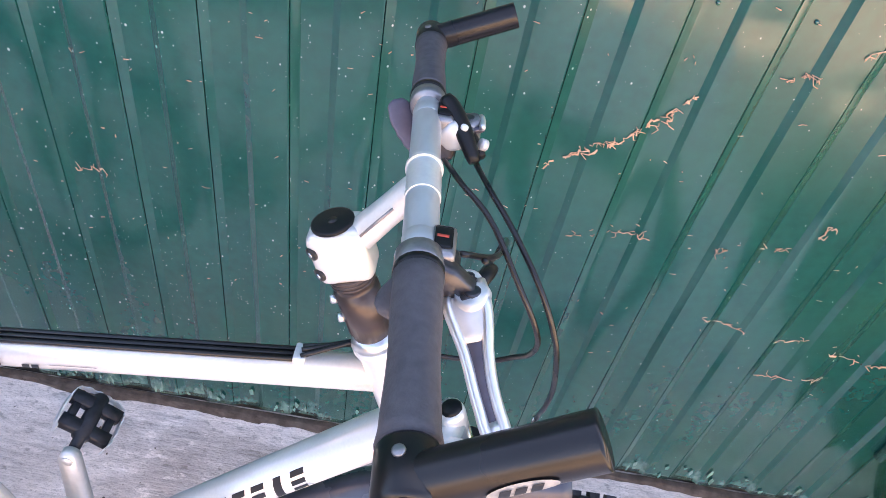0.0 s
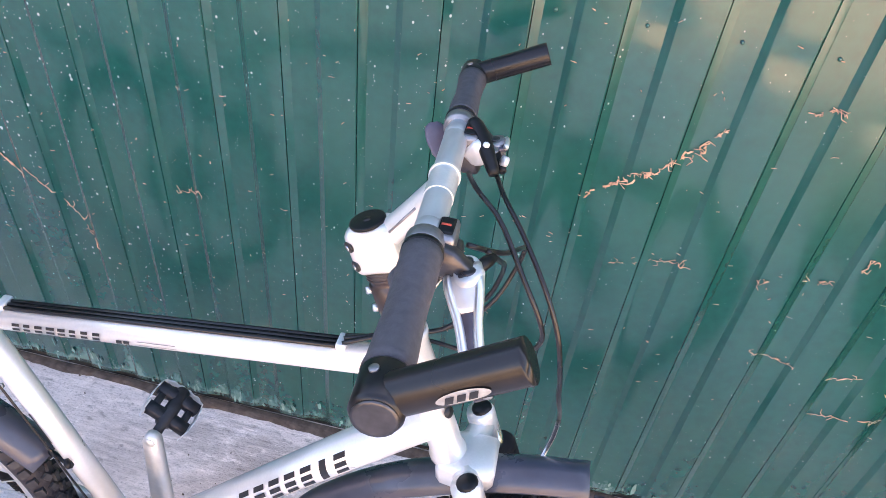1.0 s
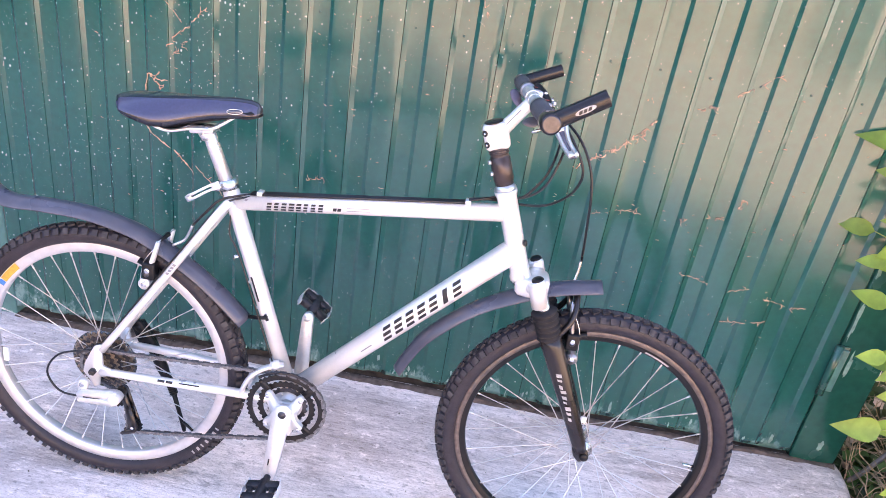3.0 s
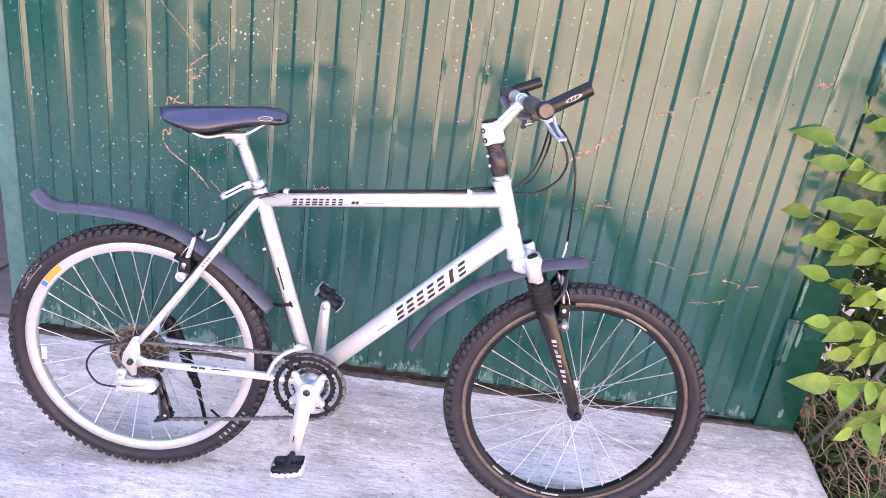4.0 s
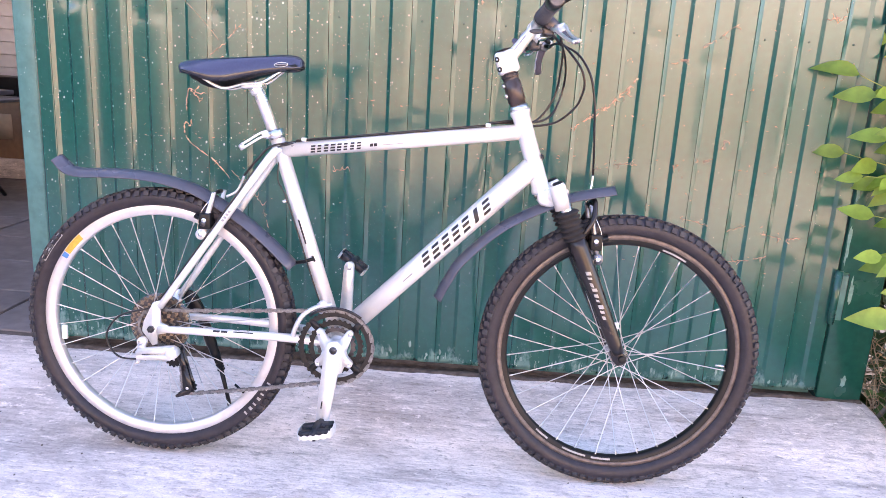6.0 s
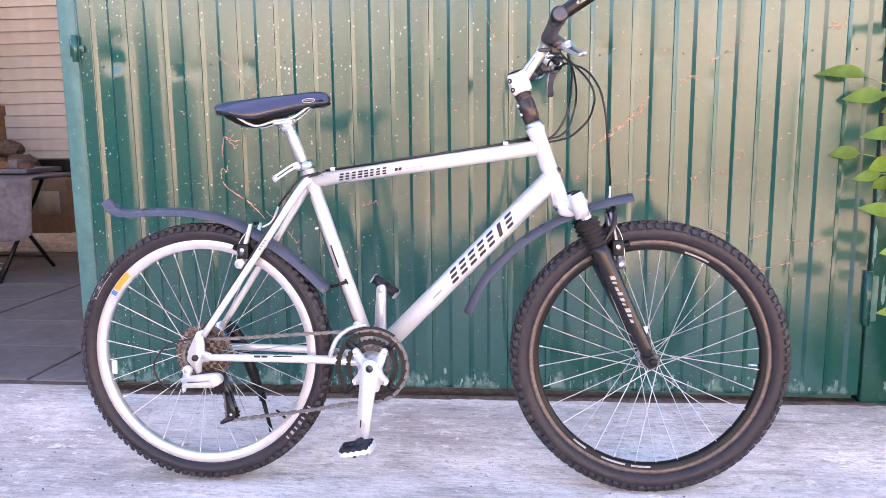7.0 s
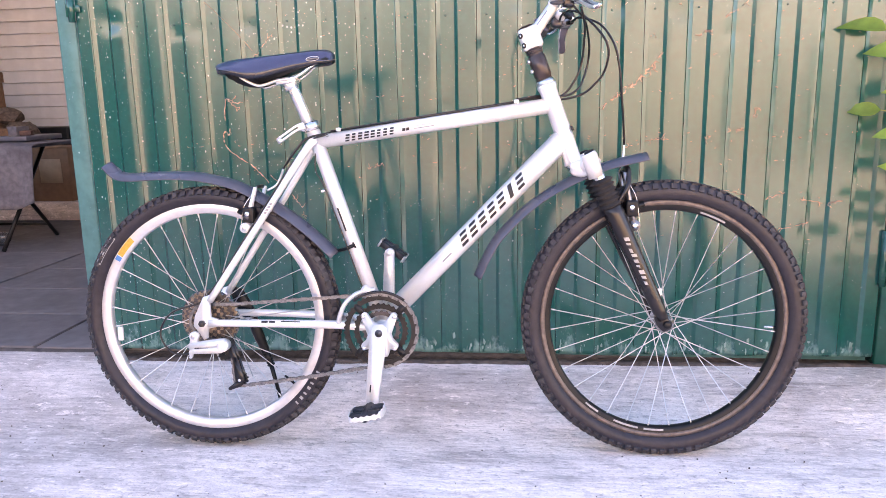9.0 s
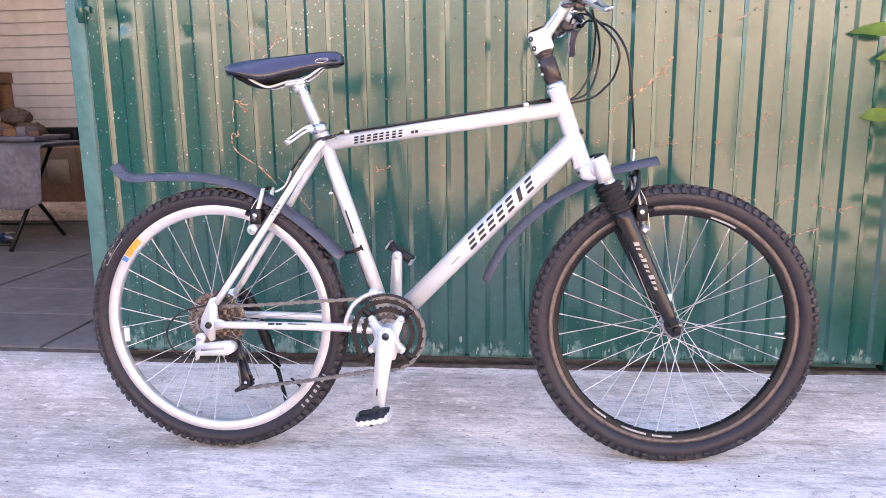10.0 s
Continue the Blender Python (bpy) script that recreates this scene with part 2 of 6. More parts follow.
M_board = mat("white_board", (0.86, 0.85, 0.87), rough=0.6, var=0.06, scale=10, stain=(0.72, 0.69, 0.68), stain_amt=0.4, stain_scale=2)
M_tabletop = mat("blue_grey_plastic", (0.10, 0.10, 0.125), rough=0.5, var=0.15, scale=20, stain=(0.09, 0.085, 0.095), stain_amt=0.5, stain_scale=6)
M_cloth = mat("grey_cloth", (0.15, 0.138, 0.152), rough=0.9, var=0.25, scale=40, stain=(0.09, 0.08, 0.09), stain_amt=0.7, stain_scale=6, bump=0.4, bscale=400)
M_wood = mat("rough_wood", (0.20, 0.11, 0.06), rough=0.8, var=0.3, scale=12, stretch=(1, 6, 6), bump=0.3, bscale=40)
M_brick = mat("red_brown", (0.12, 0.06, 0.045), rough=0.85, var=0.3, scale=60)
M_card = mat("cardboard", (0.22, 0.13, 0.075), rough=0.85, var=0.12, scale=25)
M_card2 = mat("pale_card", (0.42, 0.30, 0.19), rough=0.85, var=0.1, scale=25)
M_pet = mat("clear_pet", (0.85, 0.9, 0.95), rough=0.08, trans=1.0, var=0.02)
M_twig = mat("dry_twig", (0.38, 0.285, 0.18), rough=0.85, var=0.35, scale=30)
M_litter = mat("dead_leaf", (0.20, 0.11, 0.055), rough=0.85, var=0.4, scale=20)
M_stalk = mat("green_stalk", (0.22, 0.28, 0.06), rough=0.6, var=0.2)


def leaf_mat(name, color, through, obj_var):
    """Leaf: gloss on top, light coming through."""
    m = mat(name, color, rough=0.42, var=0.22, scale=25, obj_var=obj_var, stain=(color[0] * 1.5, color[1] * 1.05, color[2] * 0.8), stain_amt=0.5, stain_scale=8)
    n, l = m.node_tree.nodes, m.node_tree.links
    b = n["Principled BSDF"]
    tr = n.new("ShaderNodeBsdfTranslucent")
    src = b.inputs["Base Color"].links[0].from_socket
    l.new(src, tr.inputs[0])
    mx = n.new("ShaderNodeMixShader")
    mx.inputs[0].default_value = through
    l.new(b.outputs[0], mx.inputs[1])
    l.new(tr.outputs[0], mx.inputs[2])
    l.new(mx.outputs[0], n["Material Output"].inputs[0])
    return m


M_leaf = leaf_mat("young_leaf", (0.24, 0.37, 0.052), 0.40, 0.25)
M_weed = leaf_mat("weed_leaf", (0.075, 0.16, 0.04), 0.25, 0.25)
M_ivy = leaf_mat("dark_leaf", (0.045, 0.085, 0.026), 0.14, 0.2)


def add_specks(m, color, scale, size, density):
    """Small pale specks and drips over a paint, thinning out by a slow noise."""
    n, l = m.node_tree.nodes, m.node_tree.links
    b = n["Principled BSDF"]
    tc = n.new("ShaderNodeTexCoord")
    mp = n.new("ShaderNodeMapping")
    mp.inputs["Scale"].default_value = (1, 1, 0.75)
    l.new(tc.outputs["Object"], mp.inputs[0])
    for sc, sz, th in ((scale, size, density), (scale * 2.3, size * 1.1, density * 0.8)):
        v = n.new("ShaderNodeTexVoronoi")
        v.inputs["Scale"].default_value = sc
        l.new(mp.outputs[0], v.inputs["Vector"])
        sep = n.new("ShaderNodeSeparateColor")
        l.new(v.outputs["Color"], sep.inputs[0])
        rad = n.new("ShaderNodeMath")          # a random radius for each cell, most of them nothing
        rad.operation = "SUBTRACT"
        l.new(sep.outputs[0], rad.inputs[0])
        rad.inputs[1].default_value = 1 - th
        big = n.new("ShaderNodeTexNoise")
        big.inputs["Scale"].default_value = 1.9
        l.new(tc.outputs["Object"], big.inputs["Vector"])
        xyz = n.new("ShaderNodeSeparateXYZ")     # thickest towards the yard end of the gate
        l.new(tc.outputs["Object"], xyz.inputs[0])
        gx = n.new("ShaderNodeMapRange")
        gx.inputs["From Min"].default_value, gx.inputs["From Max"].default_value = -0.5, 1.2
        gx.inputs["To Min"].default_value, gx.inputs["To Max"].default_value = 1.25, 0.5
        l.new(xyz.outputs[0], gx.inputs["Value"])
        g2 = n.new("ShaderNodeMath")
        g2.operation = "MULTIPLY"
        l.new(big.outputs["Fac"], g2.inputs[0])
        l.new(gx.outputs[0], g2.inputs[1])
        mm = n.new("ShaderNodeMath")
        mm.operation = "MULTIPLY"
        l.new(rad.outputs[0], mm.inputs[0])
        l.new(g2.outputs[0], mm.inputs[1])
        lt = n.new("ShaderNodeMath")
        lt.operation = "MULTIPLY"
        lt.inputs[1].default_value = sz
        l.new(mm.outputs[0], lt.inputs[0])
        cmp_ = n.new("ShaderNodeMath")
        cmp_.operation = "LESS_THAN"
        l.new(v.outputs["Distance"], cmp_.inputs[0])
        l.new(lt.outputs[0], cmp_.inputs[1])
        mx = n.new("ShaderNodeMix")
        mx.data_type = "RGBA"
        l.new(cmp_.outputs[0], mx.inputs["Factor"])
        l.new(b.inputs["Base Color"].links[0].from_socket, mx.inputs[6])
        mx.inputs[7].default_value = (*color, 1)
        l.new(mx.outputs[2], b.inputs["Base Color"])


def add_foot_wear(m, color, z0, z1):
    """Chalky paint loss that climbs unevenly from the foot of a sheet."""
    n, l = m.node_tree.nodes, m.node_tree.links
    b = n["Principled BSDF"]
    tc = n.new("ShaderNodeTexCoord")
    xyz = n.new("ShaderNodeSeparateXYZ")
    l.new(tc.outputs["Object"], xyz.inputs[0])
    mp = n.new("ShaderNodeMapping")
    mp.inputs["Scale"].default_value = (1, 1, 0.55)
    l.new(tc.outputs["Object"], mp.inputs[0])
    nz = n.new("ShaderNodeTexNoise")
    nz.inputs["Scale"].default_value, nz.inputs["Detail"].default_value, nz.inputs["Roughness"].default_value = 17, 7, 0.7
    l.new(mp.outputs[0], nz.inputs["Vector"])
    hgt = n.new("ShaderNodeMapRange")
    hgt.inputs["From Min"].default_value, hgt.inputs["From Max"].default_value = z0, z1
    hgt.inputs["To Min"].default_value, hgt.inputs["To Max"].default_value = 0.10, -0.22
    l.new(xyz.outputs[2], hgt.inputs["Value"])
    add = n.new("ShaderNodeMath")
    add.operation = "ADD"
    l.new(nz.outputs["Fac"], add.inputs[0])
    l.new(hgt.outputs[0], add.inputs[1])
    edge = n.new("ShaderNodeMapRange")
    edge.inputs["From Min"].default_value, edge.inputs["From Max"].default_value = 0.50, 0.60
    edge.inputs["To Max"].default_value = 0.8
    l.new(add.outputs[0], edge.inputs["Value"])
    mx = n.new("ShaderNodeMix")
    mx.data_type = "RGBA"
    l.new(edge.outputs[0], mx.inputs["Factor"])
    l.new(b.inputs["Base Color"].links[0].from_socket, mx.inputs[6])
    mx.inputs[7].default_value = (*color, 1)
    l.new(mx.outputs[2], b.inputs["Base Color"])


add_foot_wear(M_gate, (0.15, 0.29, 0.27), 0.09, 0.21)
add_specks(M_gate, (0.36, 0.48, 0.46), 78, 0.41, 0.72)
add_specks(M_post, (0.45, 0.56, 0.54), 55, 0.45, 0.5)


# ---- mesh helpers ----
def mesh_from(name, bm, material, smooth=True):
    me = bpy.data.meshes.new(name)
    bmesh.ops.recalc_face_normals(bm, faces=bm.faces)
    bm.to_mesh(me)
    bm.free()
    for p in me.polygons:
        p.use_smooth = smooth
    me.materials.append(material)
    return me


def part(name, bm, material, parent=None, label="", smooth=True):
    """One mesh object, under a thing or under a part."""
    ob = new(name, mesh_from(name, bm, material, smooth))
    ob.parent = parent
    if label:
        ob["label"] = label
    return ob


def empty(name, m=None):
    ob = new(name)
    if m is not None:
        ob.matrix_world = m
    return ob


def add_box(bm, lo, hi, m=None, bevel=0.0):
    lo, hi = Vector(lo), Vector(hi)
    r = bmesh.ops.create_cube(bm, size=1.0)
    vs = r["verts"]
    mm = Matrix.Translation((lo + hi) / 2) @ Matrix.Diagonal((*(hi - lo), 1))
    if m is not None:
        mm = m @ mm
    bmesh.ops.transform(bm, matrix=mm, verts=vs)
    if bevel:
        es = list({e for v in vs for e in v.link_edges})
        bmesh.ops.bevel(bm, geom=es, offset=bevel, segments=2, affect="EDGES", profile=0.5)
    return bm


def box(lo, hi, m=None, bevel=0.0):
    return add_box(bmesh.new(), lo, hi, m, bevel)


def frames_along(pts, closed=False):
    """Tangents and parallel-transported normals along a line of points."""
    pts = [Vector(p) for p in pts]
    n = len(pts)
    tans = []
    for i in range(n):
        a, b = (pts[(i - 1) % n], pts[(i + 1) % n]) if closed else (pts[max(i - 1, 0)], pts[min(i + 1, n - 1)])
        tans.append((b - a).normalized())
    up = Vector((0, 1, 0)) if abs(tans[0].y) < 0.9 else Vector((1, 0, 0))
    nor = (up - tans[0] * up.dot(tans[0])).normalized()
    out = []
    for t in tans:
        nor = (nor - t * nor.dot(t)).normalized()
        out.append((t, nor, t.cross(nor)))
    return pts, out


def add_tube(bm, pts, radius, sides=12, closed=False, cap=True, flat=1.0):
    """A tube along pts; radius: one number or one for each point; flat: squash along the second axis."""
    pts, fr = frames_along(pts, closed)
    rads = radius if isinstance(radius, (list, tuple)) else [radius] * len(pts)
    rings = []
    for p, (t, a, b), r in zip(pts, fr, rads):
        rings.append([bm.verts.new(p + a * (r * math.cos(2 * math.pi * k / sides)) + b * (r * flat * math.sin(2 * math.pi * k / sides))) for k in range(sides)])
    m = len(rings)
    for i in range(m if closed else m - 1):
        A, B = rings[i], rings[(i + 1) % m]
        for k in range(sides):
            bm.faces.new((A[k], A[(k + 1) % sides], B[(k + 1) % sides], B[k]))
    if cap and not closed:
        bm.faces.new(rings[0][::-1])
        bm.faces.new(rings[-1])
    return bm


def tube(pts, radius, sides=12, closed=False, cap=True, flat=1.0):
    return add_tube(bmesh.new(), pts, radius, sides, closed, cap, flat)


def smooth_line(pts, n=24):
    """Catmull-Rom through the points."""
    P = [Vector(p) for p in pts]
    P = [P[0] * 2 - P[1]] + P + [P[-1] * 2 - P[-2]]
    out = []
    segs = len(P) - 3
    for i in range(n + 1):
        u = i / n * segs
        k = min(int(u), segs - 1)
        t = u - k
        a, b, c, d = P[k:k + 4]
        out.append(0.5 * ((2 * b) + (c - a) * t + (2 * a - 5 * b + 4 * c - d) * t * t + (3 * b - a - 3 * c + d) * t ** 3))
    return out


def add_lathe(bm, profile, segs=48, axis=(0, 0, 0), closed=True, a0=0.0, a1=2 * math.pi):
    """Turns a closed profile of (radius, y) about the y axis through axis."""
    full = abs(a1 - a0 - 2 * math.pi) < 1e-6
    cnt = segs if full else segs + 1
    rings = []
    for i in range(cnt):
        a = a0 + (a1 - a0) * i / segs
        rings.append([bm.verts.new((axis[0] + r * math.cos(a), axis[1] + y, axis[2] + r * math.sin(a))) for r, y in profile])
    k = len(profile)
    for i in range(segs):
        A, B = rings[i], rings[(i + 1) % cnt]
        for j in range(k if closed else k - 1):
            bm.faces.new((A[j], A[(j + 1) % k], B[(j + 1) % k], B[j]))
    return bm


def lathe(profile, segs=48, axis=(0, 0, 0), closed=True, a0=0.0, a1=2 * math.pi):
    return add_lathe(bmesh.new(), profile, segs, axis, closed, a0, a1)


def disc(c, r, y0, y1, segs=32, hole=0.0):
    """A flat ring or disc about the y axis."""
    return lathe([(max(hole, 1e-4), y0), (r, y0), (r, y1), (max(hole, 1e-4), y1)], segs, c)


def merge(bms):
    """One bmesh out of several."""
    out = bmesh.new()
    for b in bms:
        me = bpy.data.meshes.new("tmp")
        b.to_mesh(me)
        b.free()
        out.from_mesh(me)
        bpy.data.meshes.remove(me)
    return out


def plate(outline, y0, y1, bevel=0.0):
    """A flat plate: a closed outline of (x, z), from y0 to y1."""
    bm = bmesh.new()
    A = [bm.verts.new((x, y0, z)) for x, z in outline]
    B = [bm.verts.new((x, y1, z)) for x, z in outline]
    n = len(outline)
    bm.faces.new(A)
    bm.faces.new(B[::-1])
    for i in range(n):
        bm.faces.new((A[i], B[i], B[(i + 1) % n], A[(i + 1) % n]))
    if bevel:
        bmesh.ops.bevel(bm, geom=list(bm.edges), offset=bevel, segments=1, affect="EDGES")
    return bm


# ---- ground ----
def ground_z(x, y):
    """The slab: falling a little towards -x, rising to the gate, level behind it."""
    u = min(1.0, max(0.0, (y + 0.45) / 0.45))
    u = u * u * (3 - 2 * u)
    return (0.002 + 0.010 * u) * max(-1.6, min(1.6, x)) + 0.060 * u


def grid_mesh(xs, ys, zf):
    bm = bmesh.new()
    g = [[bm.verts.new((x, y, zf(x, y))) for y in ys] for x in xs]
    for i in range(len(xs) - 1):
        for j in range(len(ys) - 1):
            bm.faces.new((g[i][j], g[i + 1][j], g[i + 1][j + 1], g[i][j + 1]))
    return bm


def build_pavement():
    xs = [-14, -10, -6] + [-4 + 0.1 * i for i in range(55)] + [1.46, 1.50, 1.535, 1.55]
    ys = [-3.0, -2.5, -2] + [-1.7 + 0.07 * i for i in range(18)] + [-0.45 + 0.05 * i for i in range(10)] + [0.06]

    def zf(x, y):
        edge = 0.035 * max(0.0, (x - 1.515) / 0.035) ** 2 if x > 1.515 else 0.0
        return ground_z(x, y) + 0.0022 * noise.noise((x * 2.3, y * 3.1, 0)) - edge * 0.6
    bm = grid_mesh(xs, ys, zf)
    for v in bm.verts:
        if v.co.x > 1.4:
            v.co.x += 0.035 * noise.noise((7.0, v.co.y * 4, 1.0))
    r = bmesh.ops.extrude_face_region(bm, geom=list(bm.faces))
    bmesh.ops.translate(bm, verts=[v for v in r["geom"] if isinstance(v, bmesh.types.BMVert)], vec=(0, 0, -0.14))
    ob = part("pavement", bm, M_conc)
    ob.data.set_sharp_from_angle(angle=radians(40))
    return tagged(ob, "worn pale concrete slab with broom marks", "pavement", kind="structure")


pavement = build_pavement()
ground = part("ground", grid_mesh([-400, -60, -20, -8, -3, 0, 1.4, 1.6, 1.9, 2.4, 3, 6, 20, 60, 400], [-400, -60, -20, -10, -7, -3, -1, -0.5, 0, 0.5, 2, 6, 20, 60, 400],
                              lambda x, y: -0.13 + (0.03 * noise.noise((x * 2, y * 2, 5)) if abs(x) < 7 and abs(y) < 8 else 0)), M_soil)
tagged(ground, "dry sandy ground with leaf litter", "ground", kind="structure")
# sill caked with mud; the gap's shade is in its colour
threshold = part("threshold", box((-1.04, 0.012, -0.06), (1.53, 0.16, 0.062), Matrix.Rotation(radians(-0.65), 4, "Y"), bevel=0.003), M_shaded_mud)
tagged(threshold, "dirt-caked concrete sill, coloured dark as the shaded gap under the gate", "sill", kind="structure")


# ---- gate leaf of profiled sheet ----
PITCH, RIB0 = 0.1181, 0.6289
GX0, GX1, GZ0, GZ1 = -1.010, 1.378, 0.0945, 2.40
DENTS = ((-0.899, 1.13, 0.032, 0.0045), (-0.887, 1.094, 0.02, -0.002), (-0.868, 1.2, 0.026, 0.003), (-0.88, 1.215, 0.02, -0.0012), (-0.695, 1.091, 0.014, 0.003), (0.321, 1.15, 0.03, 0.003), (0.779, 1.099, 0.02, 0.003), (-0.626, 1.099, 0.02, 0.003), (-0.473, 1.109, 0.02, 0.003), (0.127, 0.855, 0.015, 0.002), (0.616, 1.119, 0.02, 0.003), (0.931, 1.038, 0.02, 0.002))


def build_gate():
    bm = bmesh.new()
    prof = []
    k0 = math.floor((GX0 - RIB0) / PITCH) - 1
    rnd = random.Random(31)
    for k in range(k0, k0 + 30):
        x = RIB0 + k * PITCH
        f, g = rnd.uniform(-0.00045, 0.00045), rnd.uniform(-0.00045, 0.00045)
        prof += [(x - 0.0052, 0.0), (x - 0.0040, -0.0006), (x + 0.0042, -0.0056), (x + 0.0054, -0.0062 + f), (x + 0.02, -0.0064 + f * 0.4), (x + 0.037, -0.0064 - f * 0.4), (x + 0.0565, -0.0062 - f),
                 (x + 0.0576, -0.0057), (x + 0.0584, -0.0026), (x + 0.0602, -0.0026), (x + 0.0609, -0.0048), (x + 0.0705, -0.0006), (x + 0.0720, g), (x + 0.083, 0.0003 + g * 0.4), (x + 0.098, 0.0003 - g * 0.4)]
    prof = [p for p in prof if GX0 + 0.002 < p[0] < GX1 - 0.002]
    prof = [(GX0, prof[0][1])] + prof + [(GX1, prof[-1][1])]
    nz = 150
    zs = [GZ0 + (GZ1 - GZ0) * i / nz for i in range(nz + 1)]      # the foot rises a little towards +x

    def wave(x, z):
        y = 0.0022 * noise.noise((x * 1.6, z * 1.1, 3.0)) + 0.0005 * noise.noise((x * 6.5, z * 3.0, 9.0))
        for dx, dz, r, h in DENTS:
            q = ((x - dx) ** 2 + (z - dz) ** 2) / (r * r)
            if q < 6:
                y += h * math.exp(-q)
        return y
    cols = [[bm.verts.new((x, y + wave(x, z), z + 0.009 * x * (1 - j / nz))) for j, z in enumerate(zs)] for x, y in prof]
    for i in range(len(cols) - 1):
        for j in range(nz):
            bm.faces.new((cols[i][j], cols[i + 1][j], cols[i + 1][j + 1], cols[i][j + 1]))
    g = part("gate", bm, M_gate)
    g.data.set_sharp_from_angle(angle=radians(13))
    s = g.modifiers.new("sheet", "SOLIDIFY")
    s.thickness, s.offset = 0.0015, 1.0
    return tagged(g, "glossy dark green ribbed metal gate, scratched and speckled", "gate", kind="structure")


gate = build_gate()
part("gate_rail", box((GX0 + 0.01, 0.010, 0.09), (GX1 - 0.01, 0.050, 0.13)), M_post, gate)
part("gate_rail", box((GX0 + 0.01, 0.010, 1.10), (GX1 - 0.01, 0.050, 1.14)), M_post, gate)
part("gate_rail", box((GX0 + 0.01, 0.010, 2.33), (GX1 - 0.01, 0.050, 2.37)), M_post, gate)
# screw heads where the sheet is fixed to the rail behind it
for k in range(-15, 7):
    x = RIB0 + k * PITCH + 0.088
    if GX0 + 0.02 < x < GX1 - 0.02:
        part("screw", tube([(x, 0.001, 1.115), (x, -0.0035, 1.115), (x, -0.0045, 1.115)], [0.0030, 0.0028, 0.0016], 8), M_gate, gate)
gate_post = part("gate_post", box((-1.080, 0.002, 0.02), (-1.020, 0.086, 2.46), bevel=0.004), M_post)
# black strip added behind the gap, in place of its deep shade
part("gate_stop", box((-1.021, 0.076, 0.03), (-0.995, 0.086, 2.40)), M_black, gate_post)
tagged(gate_post, "green steel gate post, coloured paler for its glare", "post", kind="structure")
post_right = part("gate_post", merge([box((1.390, 0.002, 0.05), (1.523, 0.10, 2.46), bevel=0.005)]), M_gate2)
# same added black strip, so this gap also reads as shaded
part("gate_stop", box((1.362, 0.088, 0.06), (1.391, 0.098, 2.40)), M_black, post_right)
tagged(post_right, "dark green painted steel gate post with bare worn patches", "post", kind="structure")
for z0, z1 in ((0.325, 0.485), (1.17, 1.32)):
    hg = part("hinge", tube([(1.380, -0.016, z0), (1.380, -0.016, z1)], 0.011, 14), M_gate2, gate)
    part("hinge_plate", box((1.387, -0.0050, z0 + 0.01), (1.413, 0.0030, z1 - 0.005), bevel=0.002), M_gate2, post_right)
for z0, z1 in ((1.13, 1.21), (2.0, 2.08)):
    part("hinge", merge([tube([(-1.015, -0.018, z0), (-1.015, -0.018, z1)], 0.010, 14), box((-1.033, -0.019, z0 + 0.015), (-1.018, -0.0145, z1 - 0.01), bevel=0.002), box((-1.013, -0.0165, z0 + 0.03), (-0.988, -0.0125, z1 - 0.03), bevel=0.002)]), M_gate2, gate_post)


def blot(cx, cz, w, h, seed, y=0.0010, n=16):
    """A thin uneven patch of bare or chalky paint on an upright face."""
    rnd = random.Random(seed)
    bm = bmesh.new()
    vs = []
    for i in range(n):
        a = 2 * math.pi * i / n
        k = rnd.uniform(0.55, 1.15)
        vs.append(bm.verts.new((cx + w * k * math.cos(a), y, cz + h * k * math.sin(a))))
    bm.faces.new(vs)
    return bm


part("worn_patch", merge([blot(1.398, 0.56, 0.006, 0.07, 1), blot(1.431, 0.42, 0.006, 0.05, 2), blot(1.461, 0.14, 0.010, 0.02, 3), blot(1.398, 0.72, 0.006, 0.05, 4)]), M_bare, post_right, "bare chalky patch")

part("hinge_leaf", box((1.390, -0.0135, 0.335), (1.411, 0.0030, 0.472), bevel=0.002), M_post, post_right, "chalky pale hinge leaf")
# solid black strip standing for the shaded gap beside the hinge leaf
part("hinge_gap", box((1.4112, -0.0030, 0.332), (1.4170, 0.0026, 0.475)), M_black, post_right)

# chalky paint loss along the foot of the gate, in the valleys between the ribs
chips = []
rnd = random.Random(21)
for k in range(-15, 7):
    vx = RIB0 + k * PITCH
    for _ in range(5):
        on_rib = rnd.random() < 0.5
        cx = vx + (rnd.uniform(0.012, 0.046) if on_rib else rnd.uniform(0.07, 0.102))
        z = 0.097 + 0.010 * cx + abs(rnd.gauss(0, 0.02))
        h = rnd.uniform(0.004, 0.022) * (1.6 if rnd.random() < 0.2 else 1)
        if GX0 + 0.02 < cx < GX1 - 0.02:
            chips.append(blot(cx, z + h * 0.5, rnd.uniform(0.0015, 0.005), h * 0.7, rnd.random(), (-0.0112 if on_rib else -0.0045), 9))
ob = part("paint_chip", merge(chips), M_bare)
tagged(ob, "chalky pale paint chips along the foot of the gate", "paint chips", kind="stuff")

